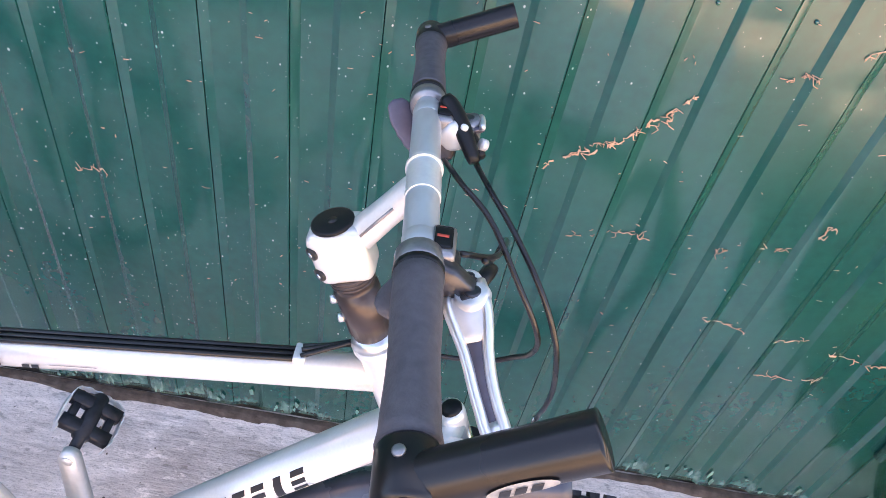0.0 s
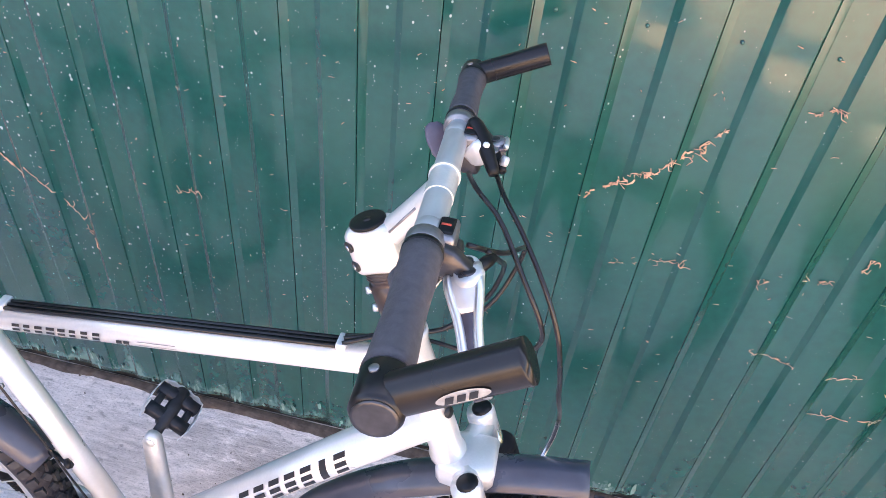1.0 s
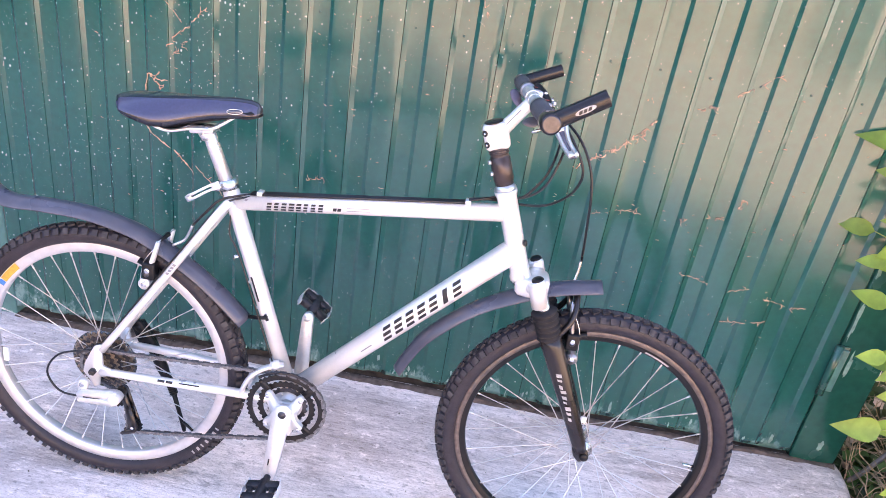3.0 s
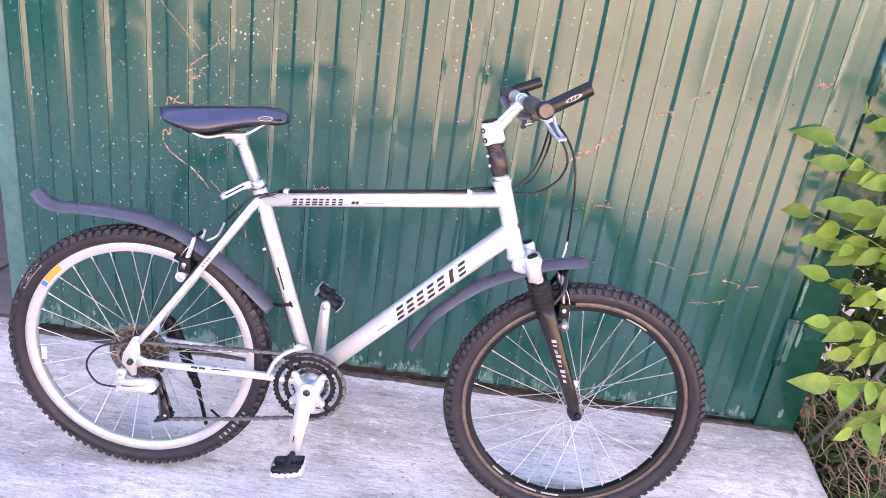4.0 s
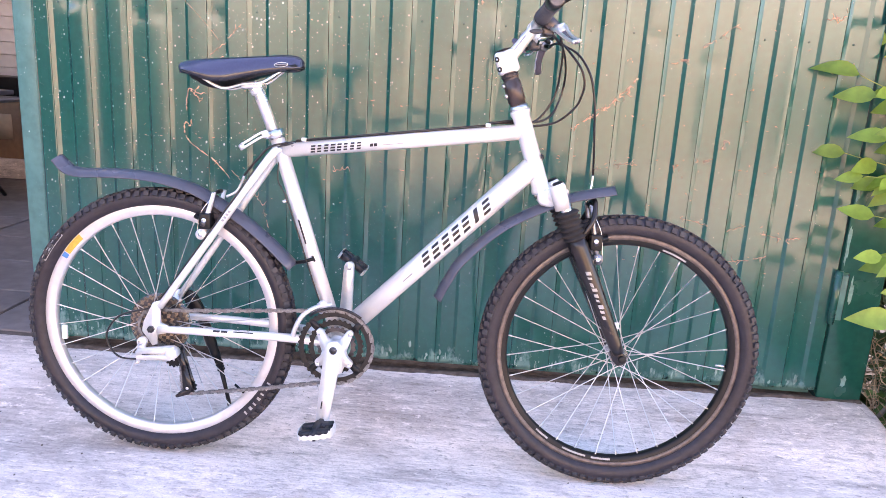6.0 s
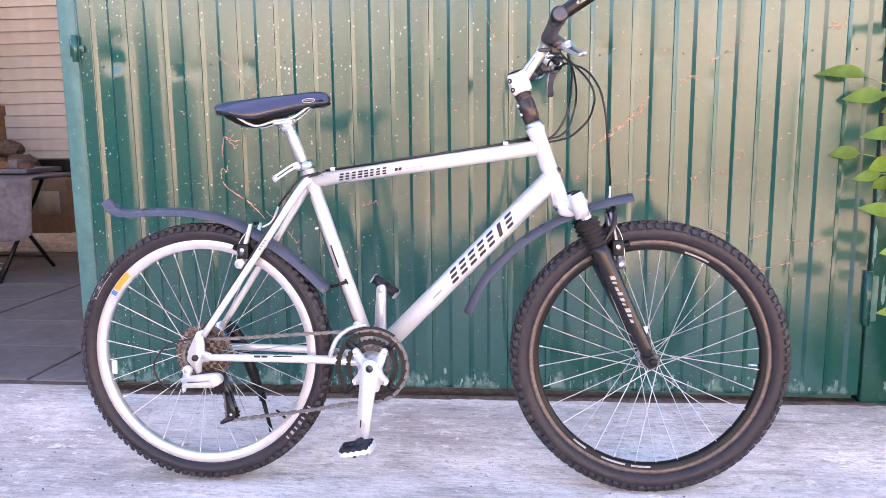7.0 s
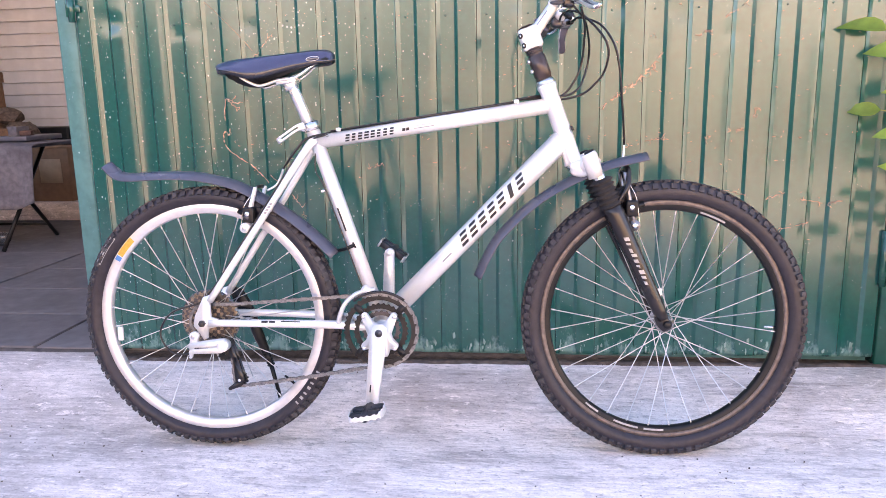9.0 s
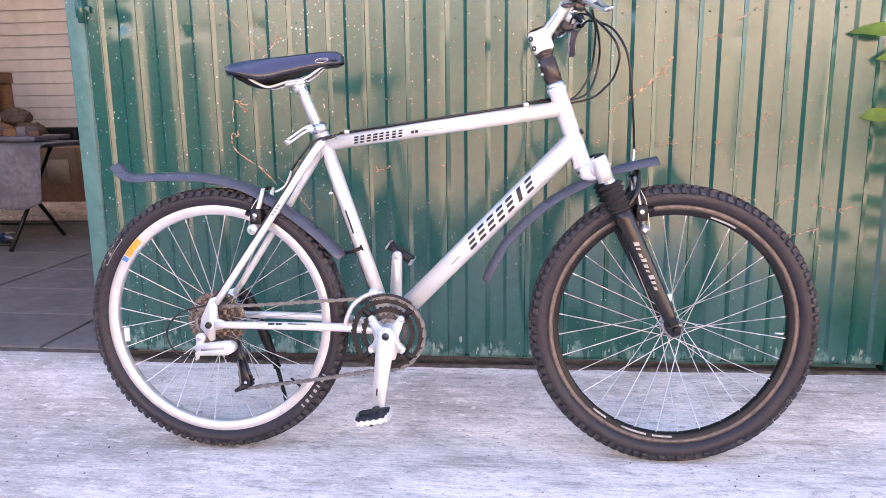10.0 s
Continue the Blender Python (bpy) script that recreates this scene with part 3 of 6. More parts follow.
# dried creeper tendrils still clinging to the sheet
TENDRILS = [
    [(0.577, 0.843), (0.594, 0.862), (0.639, 0.889), (0.666, 0.911), (0.691, 0.938), (0.713, 0.958), (0.729, 0.980), (0.742, 0.994)],
    [(0.605, 0.866), (0.635, 0.899), (0.673, 0.909)],
    [(0.691, 0.938), (0.718, 0.948), (0.724, 0.966)],
    [(0.643, 0.733), (0.674, 0.739), (0.717, 0.752), (0.767, 0.752)],
    [(0.864, 0.757), (0.885, 0.760)],
    [(0.930, 0.769), (0.967, 0.777)],
    [(0.996, 0.813), (1.009, 0.838)],
    [(0.837, 1.036), (0.857, 1.049), (0.874, 1.049)],
    [(0.909, 1.086), (0.953, 1.117), (0.993, 1.151)],
    [(0.909, 0.604), (0.954, 0.599), (0.992, 0.589)],
    [(1.044, 0.575), (1.103, 0.599)],
    [(1.053, 0.483), (1.105, 0.493), (1.169, 0.510)],
    [(1.140, 0.577), (1.203, 0.568), (1.264, 0.573)],
    [(-0.120, 0.678), (-0.070, 0.689)],
    [(-0.427, 0.661), (-0.371, 0.607), (-0.335, 0.563), (-0.312, 0.491)],
    [(-0.560, 0.828), (-0.560, 0.854), (-0.554, 0.881), (-0.548, 0.892), (-0.531, 0.888), (-0.516, 0.903)],
    [(-0.543, 0.886), (-0.529, 0.874), (-0.522, 0.867), (-0.517, 0.853)],
    [(-0.532, 0.884), (-0.516, 0.879), (-0.508, 0.881)],
    [(-0.544, 0.805), (-0.548, 0.784), (-0.564, 0.794), (-0.569, 0.773), (-0.558, 0.743), (-0.524, 0.717), (-0.479, 0.685), (-0.432, 0.636)],
    [(-0.499, 0.969), (-0.470, 1.005), (-0.434, 1.031), (-0.410, 1.061), (-0.388, 1.080)],
    [(-0.490, 0.945), (-0.465, 0.969), (-0.447, 0.988)],
    [(1.255, 1.169), (1.282, 1.202), (1.280, 1.254)],
    [(1.225, 1.174), (1.260, 1.182)],
    [(0.268, 1.229), (0.295, 1.172)],
]


def rib_y(x):
    u = (x - RIB0) % PITCH
    return -0.0076 if 0.0 < u < 0.058 else -0.0015


bm = bmesh.new()
rnd = random.Random(5)
for line in TENDRILS:
    base = smooth_line([(x, 0, z) for x, z in line], 10 * (len(line) - 1))
    pts = []
    for p in base:
        wild = 0.0007 if line[0][0] < -0.5 else 0.002
        x, z = p.x + rnd.gauss(0, wild), p.z + rnd.gauss(0, wild)
        pts.append(Vector((x, rib_y(x) - 0.0020, z)))
    thick = rnd.uniform(0.0011, 0.0014) if line[0][0] < -0.5 else rnd.uniform(0.0005, 0.0011)
    cut = 0
    while cut < len(pts) - 2:          # broken into lengths
        run = rnd.randint(3, 9)
        seg = pts[cut:cut + run]
        if len(seg) > 1:
            add_tube(bm, seg, [thick * rnd.uniform(0.3, 2.0) for _ in seg], 5)
        cut += run + (rnd.choice((-1, -1, 0, 1)) if line[0][0] < -0.4 else rnd.choice((-1, 0, 2, 3)))
    for _ in range(2 if line[0][0] < -0.5 else 2 * len(line)):
        q = rnd.choice(pts)
        a = rnd.uniform(0, 2 * math.pi)
        L = rnd.uniform(0.005, 0.018)
        m1 = q + Vector((math.cos(a) * L * 0.5, 0, math.sin(a) * L * 0.5)) + Vector((rnd.gauss(0, 0.003), 0, rnd.gauss(0, 0.003)))
        e = q + Vector((math.cos(a) * L, 0, math.sin(a) * L))
        sub = [q, m1, e]
        for s in sub:
            s.y = rib_y(s.x) - 0.0018
        add_tube(bm, sub, [thick, thick * 0.8, thick * 0.5], 5)
for _ in range(260):     # single suckers, scattered along level streaks
    z = rnd.choice((0.48, 0.57, 0.60, 0.68, 0.755, 0.77, 0.88, 0.97, 1.04, 1.12)) + rnd.gauss(0, 0.016)
    x = rnd.uniform(-0.7, 1.33)
    a = rnd.uniform(0, 6.28)
    L = rnd.uniform(0.003, 0.010)
    p, q = Vector((x, 0, z)), Vector((x + L * math.cos(a), 0, z + 0.5 * L * math.sin(a)))
    p.y, q.y = rib_y(p.x) - 0.0015, rib_y(q.x) - 0.0015
    add_tube(bm, [p, q], [rnd.uniform(0.0003, 0.0010), 0.0004], 4)
thread = smooth_line([(-0.598, 0, 1.177), (-0.552, 0, 1.134), (-0.501, 0, 1.083), (-0.460, 0, 1.033)], 14)
add_tube(bm, [Vector((p.x, rib_y(p.x) - 0.0012, p.z)) for p in thread], 0.0005, 4)
ob = part("creeper_tendril", bm, M_tendril)
tagged(ob, "dried orange-pink creeper tendrils stuck to the gate", "tendrils", kind="stuff")

# dirt and crumbs gathered at the foot of the gate
bm = bmesh.new()
rnd = random.Random(11)
for _ in range(120):
    x = rnd.uniform(-1.0, 1.5)
    y = -0.004 - abs(rnd.gauss(0, 0.006))
    r = rnd.uniform(0.0008, 0.0024)
    m = Matrix.Translation((x, y, ground_z(x, y) + r * 0.4)) @ Euler((rnd.random() * 6, rnd.random() * 6, rnd.random() * 6)).to_matrix().to_4x4()
    add_box(bm, (-r, -r * 0.7, -r * 0.5), (r, r * 0.7, r * 0.5), m)
rows = []
for i in range(180):          # a low uneven bank of dirt under the sheet
    x = -1.02 + 2.54 * i / 179
    w = 0.008 + 0.012 * max(0.0, 0.35 + noise.noise((x * 7, 3.0, 0.5))) + 0.004 * noise.noise((x * 31, 1.0, 2.0))
    h = 0.002 + 0.005 * max(0.0, 0.4 + noise.noise((x * 12, 8.0, 1.0)))
    row = []
    for q, k in ((0.012, 1.0), (0.0, 1.0), (-0.35 * w, 0.75), (-0.7 * w, 0.35), (-w, -0.2)):
        row.append(bm.verts.new((x, q - 0.004, ground_z(x, q) + h * k + 0.0012 * noise.noise((x * 60, q * 200, 4.0)))))
    rows.append(row)
for A, B in zip(rows, rows[1:]):
    for j in range(4):
        bm.faces.new((A[j], B[j], B[j + 1], A[j + 1]))
ob = part("crumbs", bm, M_dirt, smooth=False)
tagged(ob, "brown crumbs of dirt along the foot of the gate", "dirt", kind="stuff")
bm = bmesh.new()
for _ in range(420):
    x, y = rnd.uniform(-2.2, 1.45), rnd.uniform(-1.6, -0.05)
    r = rnd.uniform(0.0008, 0.0022)
    m = Matrix.Translation((x, y, ground_z(x, y) + r * 0.3)) @ Euler((rnd.random() * 6, rnd.random() * 6, rnd.random() * 6)).to_matrix().to_4x4()
    add_box(bm, (-r, -r * 0.8, -r * 0.5), (r, r * 0.8, r * 0.5), m)
ob = part("grit", bm, M_dirt, smooth=False)
tagged(ob, "loose grit on the concrete", "grit", kind="stuff")

before_yard = set(bpy.data.objects)
# ---- what closes the place: yard behind the gate, boundary wall behind the camera ----
FL = 0.055
yard_floor = part("floor", box((-9, 0.06, -0.1), (1.5, 8.0, FL - 0.006)), M_grout)
tagged(yard_floor, "grey paved yard floor", "floor", kind="structure")
slab_mesh = None
for i in range(9):
    for j in range(9):
        x0, y0 = -1.31 - 0.75 * (i - 1), 0.072 + 0.372 * j
        if x0 - 0.75 < -6.5:
            continue
        if slab_mesh is None:
            slab_mesh = mesh_from("paving_slab", box((-0.745, 0.004, -0.04), (-0.005, 0.368, 0.0), bevel=0.004), M_slab, False)
        s = new("paving_slab", slab_mesh)
        s.parent = yard_floor
        s.location = (x0, y0, FL + 0.002 * ((i * 7 + j * 3) % 3) - 0.001)
WY = 4.2
wall_back = part("wall_back", plate([(-10.5, 0.0), (4.1, 0.0), (4.1, 3.2), (1.1, 9.2), (0.1, 10.6), (-1.1, 10.6), (-10.5, 4.6)], WY, WY + 0.2), M_plaster, smooth=False)   # unseen gable end added to shade the street, its roofline falling towards +x
tagged(wall_back, "white clapboard wall across the yard", "wall", kind="structure")
board_mesh = mesh_from("board", plate([(0, 0.0), (-0.020, 0.004), (-0.012, 0.104), (0, 0.107)], -5.0, 3.0), M_board, False)
for k in range(22):
    b = new("board", board_mesh)
    b.parent = wall_back
    b.matrix_local = Matrix.Translation((-3.5, WY - 0.001, 0.31 + 0.108 * k)) @ Matrix.Rotation(radians(90), 4, "Z")
step = part("yard_step", box((-7.0, 2.62, FL), (-2.0, WY, FL + 0.13), bevel=0.008), M_conc)
tagged(step, "low concrete step along the yard wall", "step", kind="structure")
wall_side = part("wall_side", box((-7.0, 0.5, 0), (-6.8, WY, 3.0)), M_plaster)
tagged(wall_side, "plain plaster yard wall", "wall", kind="structure")
wall_fence = part("wall_front", box((-9.0, 0.0, 0), (-3.6, 0.2, 2.6)), M_plaster)
tagged(wall_fence, "plain plaster street wall", "wall", kind="structure")
# unseen wall behind the camera, added as a warm reflection for the gate
wall_south = part("wall_south", box((-16, -11.3, -0.13), (18, -11.0, 4.2)), M_warmwall)
tagged(wall_south, "unseen sunlit plaster wall, added for the gate's warm reflection", "wall", kind="structure")
# out of view, added only to keep daylight off the yard
canopy = part("yard_canopy", box((-7.0, 0.35, 2.45), (-1.1, WY, 2.55)), M_board)
tagged(canopy, "unseen flat canopy added to shade the yard", "canopy", kind="structure")
canopy_wall = part("wall_yard", box((-1.0, 0.3, 0.0), (-0.85, WY, 2.55)), M_plaster)
tagged(canopy_wall, "plain plaster wall along the yard", "wall", kind="structure")
# ---- bicycle ----
BIKE = pose(0.001, -0.469, 0.005, -3.45, 0, 1.5)
bike = empty("bicycle", BIKE)
tagged(bike, "silver aluminium mountain bike with black mudguards on a kickstand", "bicycle")
RH, FH, BB = Vector((-0.4345, 0, 0.3325)), Vector((0.683, 0, 0.3335)), Vector((0.005, 0, 0.314))
AX = Vector((-0.341, 0, 0.940)).normalized()          # steering axis, upwards
HT0, HT1 = Vector((0.470, 0, 0.712)), Vector((0.4035, 0, 0.896))


def on_axis(z):
    return HT1 + AX * ((z - HT1.z) / AX.z)


def patch_on_tube(a, b, r, s0, s1, c0, c1, slant=0.0, lift=0.0007, nu=2, nv=4):
    """A thin curved patch on the tube from a to b, between two lengths along it and two angles round it (0: to the drive side, positive: up)."""
    a, b = Vector(a), Vector(b)
    t = (b - a).normalized()
    side = Vector((0, -1, 0))
    up = side.cross(t).normalized()
    if up.z < 0:
        up = -up
    bm = bmesh.new()
    rows = []
    for i in range(nu + 1):
        row = []
        for j in range(nv + 1):
            c = c0 + (c1 - c0) * j / nv
            s = s0 + (s1 - s0) * i / nu + slant * (j / nv - 0.5)
            row.append(bm.verts.new(a + t * s + (side * math.cos(c) + up * math.sin(c)) * (r + lift)))
        rows.append(row)
    for i in range(nu):
        for j in range(nv):
            bm.faces.new((rows[i][j], rows[i + 1][j], rows[i + 1][j + 1], rows[i][j + 1]))
    return bm


def ribbon(pts, widths, th, axis):
    """A flat bar along pts: its width lies along axis, its edges are chamfered."""
    pts = [Vector(p) for p in pts]
    bm = bmesh.new()
    secs = []
    m = len(pts)
    for i, p in enumerate(pts):
        t = (pts[min(i + 1, m - 1)] - pts[max(i - 1, 0)]).normalized()
        a = (Vector(axis) - t * t.dot(Vector(axis))).normalized()
        n = t.cross(a)
        w = widths[min(len(widths) - 1, int(i / (m - 1) * (len(widths) - 1)))]
        secs.append([bm.verts.new(p + a * (w * u) + n * (th * v)) for u, v in ((-1, -0.5), (-0.8, -1), (0.8, -1), (1, -0.5), (1, 0.5), (0.8, 1), (-0.8, 1), (-1, 0.5))])
    for A, B in zip(secs, secs[1:]):
        for j in range(8):
            bm.faces.new((A[j], A[(j + 1) % 8], B[(j + 1) % 8], B[j]))
    bm.faces.new(secs[0][::-1])
    bm.faces.new(secs[-1])
    return bm


def oval_on_tube(a, b, r, s0, s1, c0, c1, lift=0.0008):
    """A thin curved oval on the tube from a to b."""
    a, b = Vector(a), Vector(b)
    t = (b - a).normalized()
    side = Vector((0, -1, 0))
    side = (side - t * side.dot(t)).normalized()
    up = side.cross(t).normalized()
    if up.z < 0:
        up = -up
    bm = bmesh.new()

    def at(u, v):
        s, c = (s0 + s1) / 2 + (s1 - s0) / 2 * u, (c0 + c1) / 2 + (c1 - c0) / 2 * v
        return bm.verts.new(a + t * s + (side * math.cos(c) + up * math.sin(c)) * (r + lift))
    mid = at(0, 0)
    rings = [[at(k * math.cos(2 * math.pi * i / 20), k * math.sin(2 * math.pi * i / 20)) for i in range(20)] for k in (0.5, 1.0)]
    for i in range(20):
        bm.faces.new((mid, rings[0][i], rings[0][(i + 1) % 20]))
        bm.faces.new((rings[0][i], rings[1][i], rings[1][(i + 1) % 20], rings[0][(i + 1) % 20]))
    return bm


def bar_between(a, b, w0, w1, y0, y1, ends=5):
    """A rounded flat link in the xz plane from a to b, half-widths w0 and w1."""
    a, b = Vector(a), Vector(b)
    d = Vector((b.x - a.x, 0, b.z - a.z)).normalized()
    ang = math.atan2(d.z, d.x)
    o = []
    for i in range(ends + 1):
        q = ang + math.pi / 2 + math.pi * i / ends
        o.append((a.x + w0 * math.cos(q), a.z + w0 * math.sin(q)))
    for i in range(ends + 1):
        q = ang - math.pi / 2 + math.pi * i / ends
        o.append((b.x + w1 * math.cos(q), b.z + w1 * math.sin(q)))
    return plate(o, y0, y1)


def gear(c, r, teeth, y0, y1, hole, depth=0.004):
    """A toothed ring about the y axis."""
    bm = bmesh.new()
    n = teeth * 4
    ring = []
    for i in range(n):
        a = 2 * math.pi * i / n
        q = r + (depth / 2 if i % 4 in (1, 2) else -depth / 2)
        x, z = math.cos(a), math.sin(a)
        ring.append([bm.verts.new((c[0] + x * rr, yy, c[2] + z * rr)) for rr, yy in ((hole, y0), (q, y0), (q, y1), (hole, y1))])
    for i in range(n):
        A, B = ring[i], ring[(i + 1) % n]
        for j in range(4):
            bm.faces.new((A[j], A[(j + 1) % 4], B[(j + 1) % 4], B[j]))
    return bm


def bolt(p, axis, r=0.004, h=0.004):
    p, axis = Vector(p), Vector(axis).normalized()
    return tube([p, p + axis * h * 0.8, p + axis * h], [r, r, r * 0.75], 10)


def channel(pts, hw, sag, th=0.0025, taper=None, n=36, across=6):
    """A mudguard: a curved strip swept along pts in the xz plane."""
    line = smooth_line(pts, n)
    bm = bmesh.new()
    secs = []
    m = len(line)
    for i, p in enumerate(line):
        t = (line[min(i + 1, m - 1)] - line[max(i - 1, 0)]).normalized()
        nrm = Vector((-t.z, 0, t.x))
        if nrm.z < 0 and abs(t.x) > 0.2:
            nrm = -nrm
        w = hw * (taper(i / (m - 1)) if taper else 1)
        outer = [p + Vector((0, w * (2 * j / across - 1), 0)) - nrm * sag * (2 * j / across - 1) ** 2 for j in range(across + 1)]
        inner = [q - nrm * th for q in outer[::-1]]
        secs.append([bm.verts.new(q) for q in outer + inner])
    k = len(secs[0])
    for A, B in zip(secs, secs[1:]):
        for j in range(k):
            bm.faces.new((A[j], A[(j + 1) % k], B[(j + 1) % k], B[j]))
    bm.faces.new(secs[0][::-1])
    bm.faces.new(secs[-1])
    return bm


# frame
TT0, TT1 = Vector((-0.140, 0, 0.772)), Vector((0.408, 0, 0.847))
DT0, DT1 = Vector((0.442, 0, 0.768)), Vector((0.006, 0, 0.330))
ST1 = Vector((-0.163, 0, 0.812))
top_tube = part("top_tube", tube([TT0, TT1], [0.0175, 0.0185], 20), M_silver, bike)
down_tube = part("down_tube", tube([DT0, DT0.lerp(DT1, 0.5), DT1], [0.026, 0.0245, 0.0235], 20), M_silver, bike)
seat_tube = part("seat_tube", tube([BB, ST1], 0.0172, 20), M_silver, bike)
head_tube = part("head_tube", tube([HT0, HT0 + AX * 0.006, HT0 + AX * 0.016, HT1 - AX * 0.016, HT1 - AX * 0.006, HT1], [0.0235, 0.0235, 0.0205, 0.0205, 0.0235, 0.0235], 20), M_silver, bike)
part("bottom_bracket_shell", tube([BB + Vector((0, -0.036, 0)), BB + Vector((0, 0.036, 0))], 0.021, 20), M_silver, bike)
part("headset_cup", tube([HT1, HT1 + AX * 0.005, HT1 + AX * 0.012], [0.0225, 0.0225, 0.019], 20), M_alu, bike, "polished headset cup")
part("headset_cup", tube([HT0 - AX * 0.012, HT0 - AX * 0.004, HT0], [0.0195, 0.0225, 0.0225], 20), M_alu, bike, "polished headset cup")
for s in (-1, 1):
    upper = part("seat_stay", tube(smooth_line([(-0.150, 0.014 * s, 0.775), (-0.172, 0.030 * s, 0.748), (-0.29, 0.047 * s, 0.572), (-0.416, 0.060 * s, 0.387)], 16), [0.0095] * 8 + [0.0085] * 9, 12), M_silver, bike)
    stay = part("chain_stay", tube(smooth_line([(-0.420, 0.062 * s, 0.3325), (-0.24, 0.055 * s, 0.331), (-0.10, 0.042 * s, 0.326), (-0.012, 0.026 * s, 0.316)], 14), [0.009 + 0.003 * i / 14 for i in range(15)], 12), M_silver, bike)
    if s < 0:          # small print on the drive side
        for s0, s1 in ((0.134, 0.150), (0.153, 0.168)):
            part("lettering_bar", patch_on_tube((-0.420, -0.062, 0.3325), (-0.24, -0.055, 0.331), 0.0105, s0, s1, 0.35, 0.85), M_ink, stay)
        part("lettering_bar", patch_on_tube((-0.24, -0.055, 0.331), (-0.10, -0.042, 0.326), 0.0112, 0.002, 0.048, 0.55, 0.80), M_ink, stay)
        for q in range(4):
            part("lettering_bar", patch_on_tube((-0.172, -0.030, 0.748), (-0.29, -0.047, 0.572), 0.0092, 0.146 + 0.0085 * q, 0.152 + 0.0085 * q, -0.35, 0.25, 0.002), M_greyink, upper)
    part("dropout", plate([(-0.4140, 0.4035), (-0.4310, 0.3975), (-0.4540, 0.3505), (-0.4590, 0.3255), (-0.4460, 0.3105), (-0.4340, 0.2905), (-0.4220, 0.2955), (-0.4220, 0.3195), (-0.3990, 0.3235), (-0.3960, 0.3425), (-0.4140, 0.3475)],
                          s * 0.062 - 0.003, s * 0.062 + 0.003, 0.001), M_silver, bike)
part("stay_bridge", tube([(-0.265, -0.042, 0.61), (-0.265, 0.042, 0.61)], 0.007, 10), M_silver, bike)
part("stay_bridge", tube([(-0.085, -0.042, 0.325), (-0.085, 0.042, 0.325)], 0.008, 10), M_silver, bike)
# lettering on the tubes, as plain bars
def blocks(a, b, r, s0, w, lo, hi, sl, kind, st):
    """A plain block of print on a tube: two stacked bars, or two slanted strokes."""
    h = hi - lo

    def bar(u0, u1, v0, v1):
        off = sl * ((v0 + v1) / 2 - 0.5)
        return patch_on_tube(a, b, r, s0 + u0 * w + off, s0 + u1 * w + off, lo + v0 * h, lo + v1 * h, sl * (v1 - v0))
    if kind == 0:
        return merge([bar(0, 1, 0, 0.24), bar(0, 1, 0.38, 0.62), bar(0, 1, 0.76, 1)])
    if kind == 1:
        return merge([bar(0, st + 0.12, 0, 1), bar(0.88 - st, 1, 0, 1)])
    return bar(0.2, 0.8, 0, 1)


for i, w in enumerate((0.9, 0.8, 0.9, 1.0, 0.9, 0.75, 0.8, 0.85)):
    part("lettering_bar", blocks(TT0, TT1, 0.018, 0.066 + i * 0.0155, 0.0112 * w, -0.60, 0.34, 0.004, 0, 0.3), M_ink, top_tube)
for s0, s1 in ((0.205, 0.2125), (0.2145, 0.222)):
    part("lettering_bar", patch_on_tube(TT0, TT1, 0.018, s0, s1, -0.38, 0.0, 0.002), M_ink, top_tube)
for c in ((-0.30, -0.24), (0.02, 0.08)):
    part("lettering_bar", patch_on_tube(TT0, TT1, 0.018, 0.234, 0.282, *c, 0.002), M_greyink, top_tube)
for i in range(7):
    part("lettering_bar", blocks(DT0, DT1, 0.025, 0.128 + (6 - i) * 0.0315, 0.021, -0.46, 0.70, -0.016, 2 if i == 5 else 0, 0.27), M_ink, down_tube)
part("lettering_bar", patch_on_tube(DT0, DT1, 0.025, 0.375, 0.405, -0.1, 0.0), M_greyink, down_tube)
part("lettering_bar", patch_on_tube(BB, ST1, 0.0172, 0.255, 0.315, -0.35, -0.1), M_ink, seat_tube)
part("head_badge", tube([HT0.lerp(HT1, 0.4) + Vector((0.019, -0.010, 0.008)), HT0.lerp(HT1, 0.4) + Vector((0.021, -0.011, 0.009))], 0.007, 10), M_ink, head_tube)
for s in (0.02, 0.06):
    part("rack_eyelet", bolt(BB.lerp(ST1, 0.62 - s * 3) + Vector((-0.016, -0.004, 0)), (-1, -0.3, -0.3), 0.004, 0.006), M_alu, seat_tube)

# fork
CR = on_axis(0.692)
legs_dir = Vector((0.385, 0, -0.923))
part("fork_crown", merge([plate([(CR.x - 0.02, CR.z + 0.022), (CR.x + 0.012, CR.z + 0.03), (CR.x + 0.052, CR.z + 0.034), (CR.x + 0.052, CR.z - 0.002), (CR.x + 0.012, CR.z - 0.014), (CR.x - 0.016, CR.z - 0.008)], -0.030, 0.030, 0.006)]
                                 + [tube([Vector((0.496, 0.056 * s, 0.735)), Vector((0.499, 0.056 * s, 0.729)), Vector((0.5160, 0.056 * s, 0.6800))], [0.0165, 0.0185, 0.0185], 18) for s in (-1, 1)]
                                 + [tube([CR + Vector((0.01, 0, 0.008)), Vector((0.506, 0.052 * s, 0.714))], [0.017, 0.016], 12) for s in (-1, 1)]), M_silver, bike)
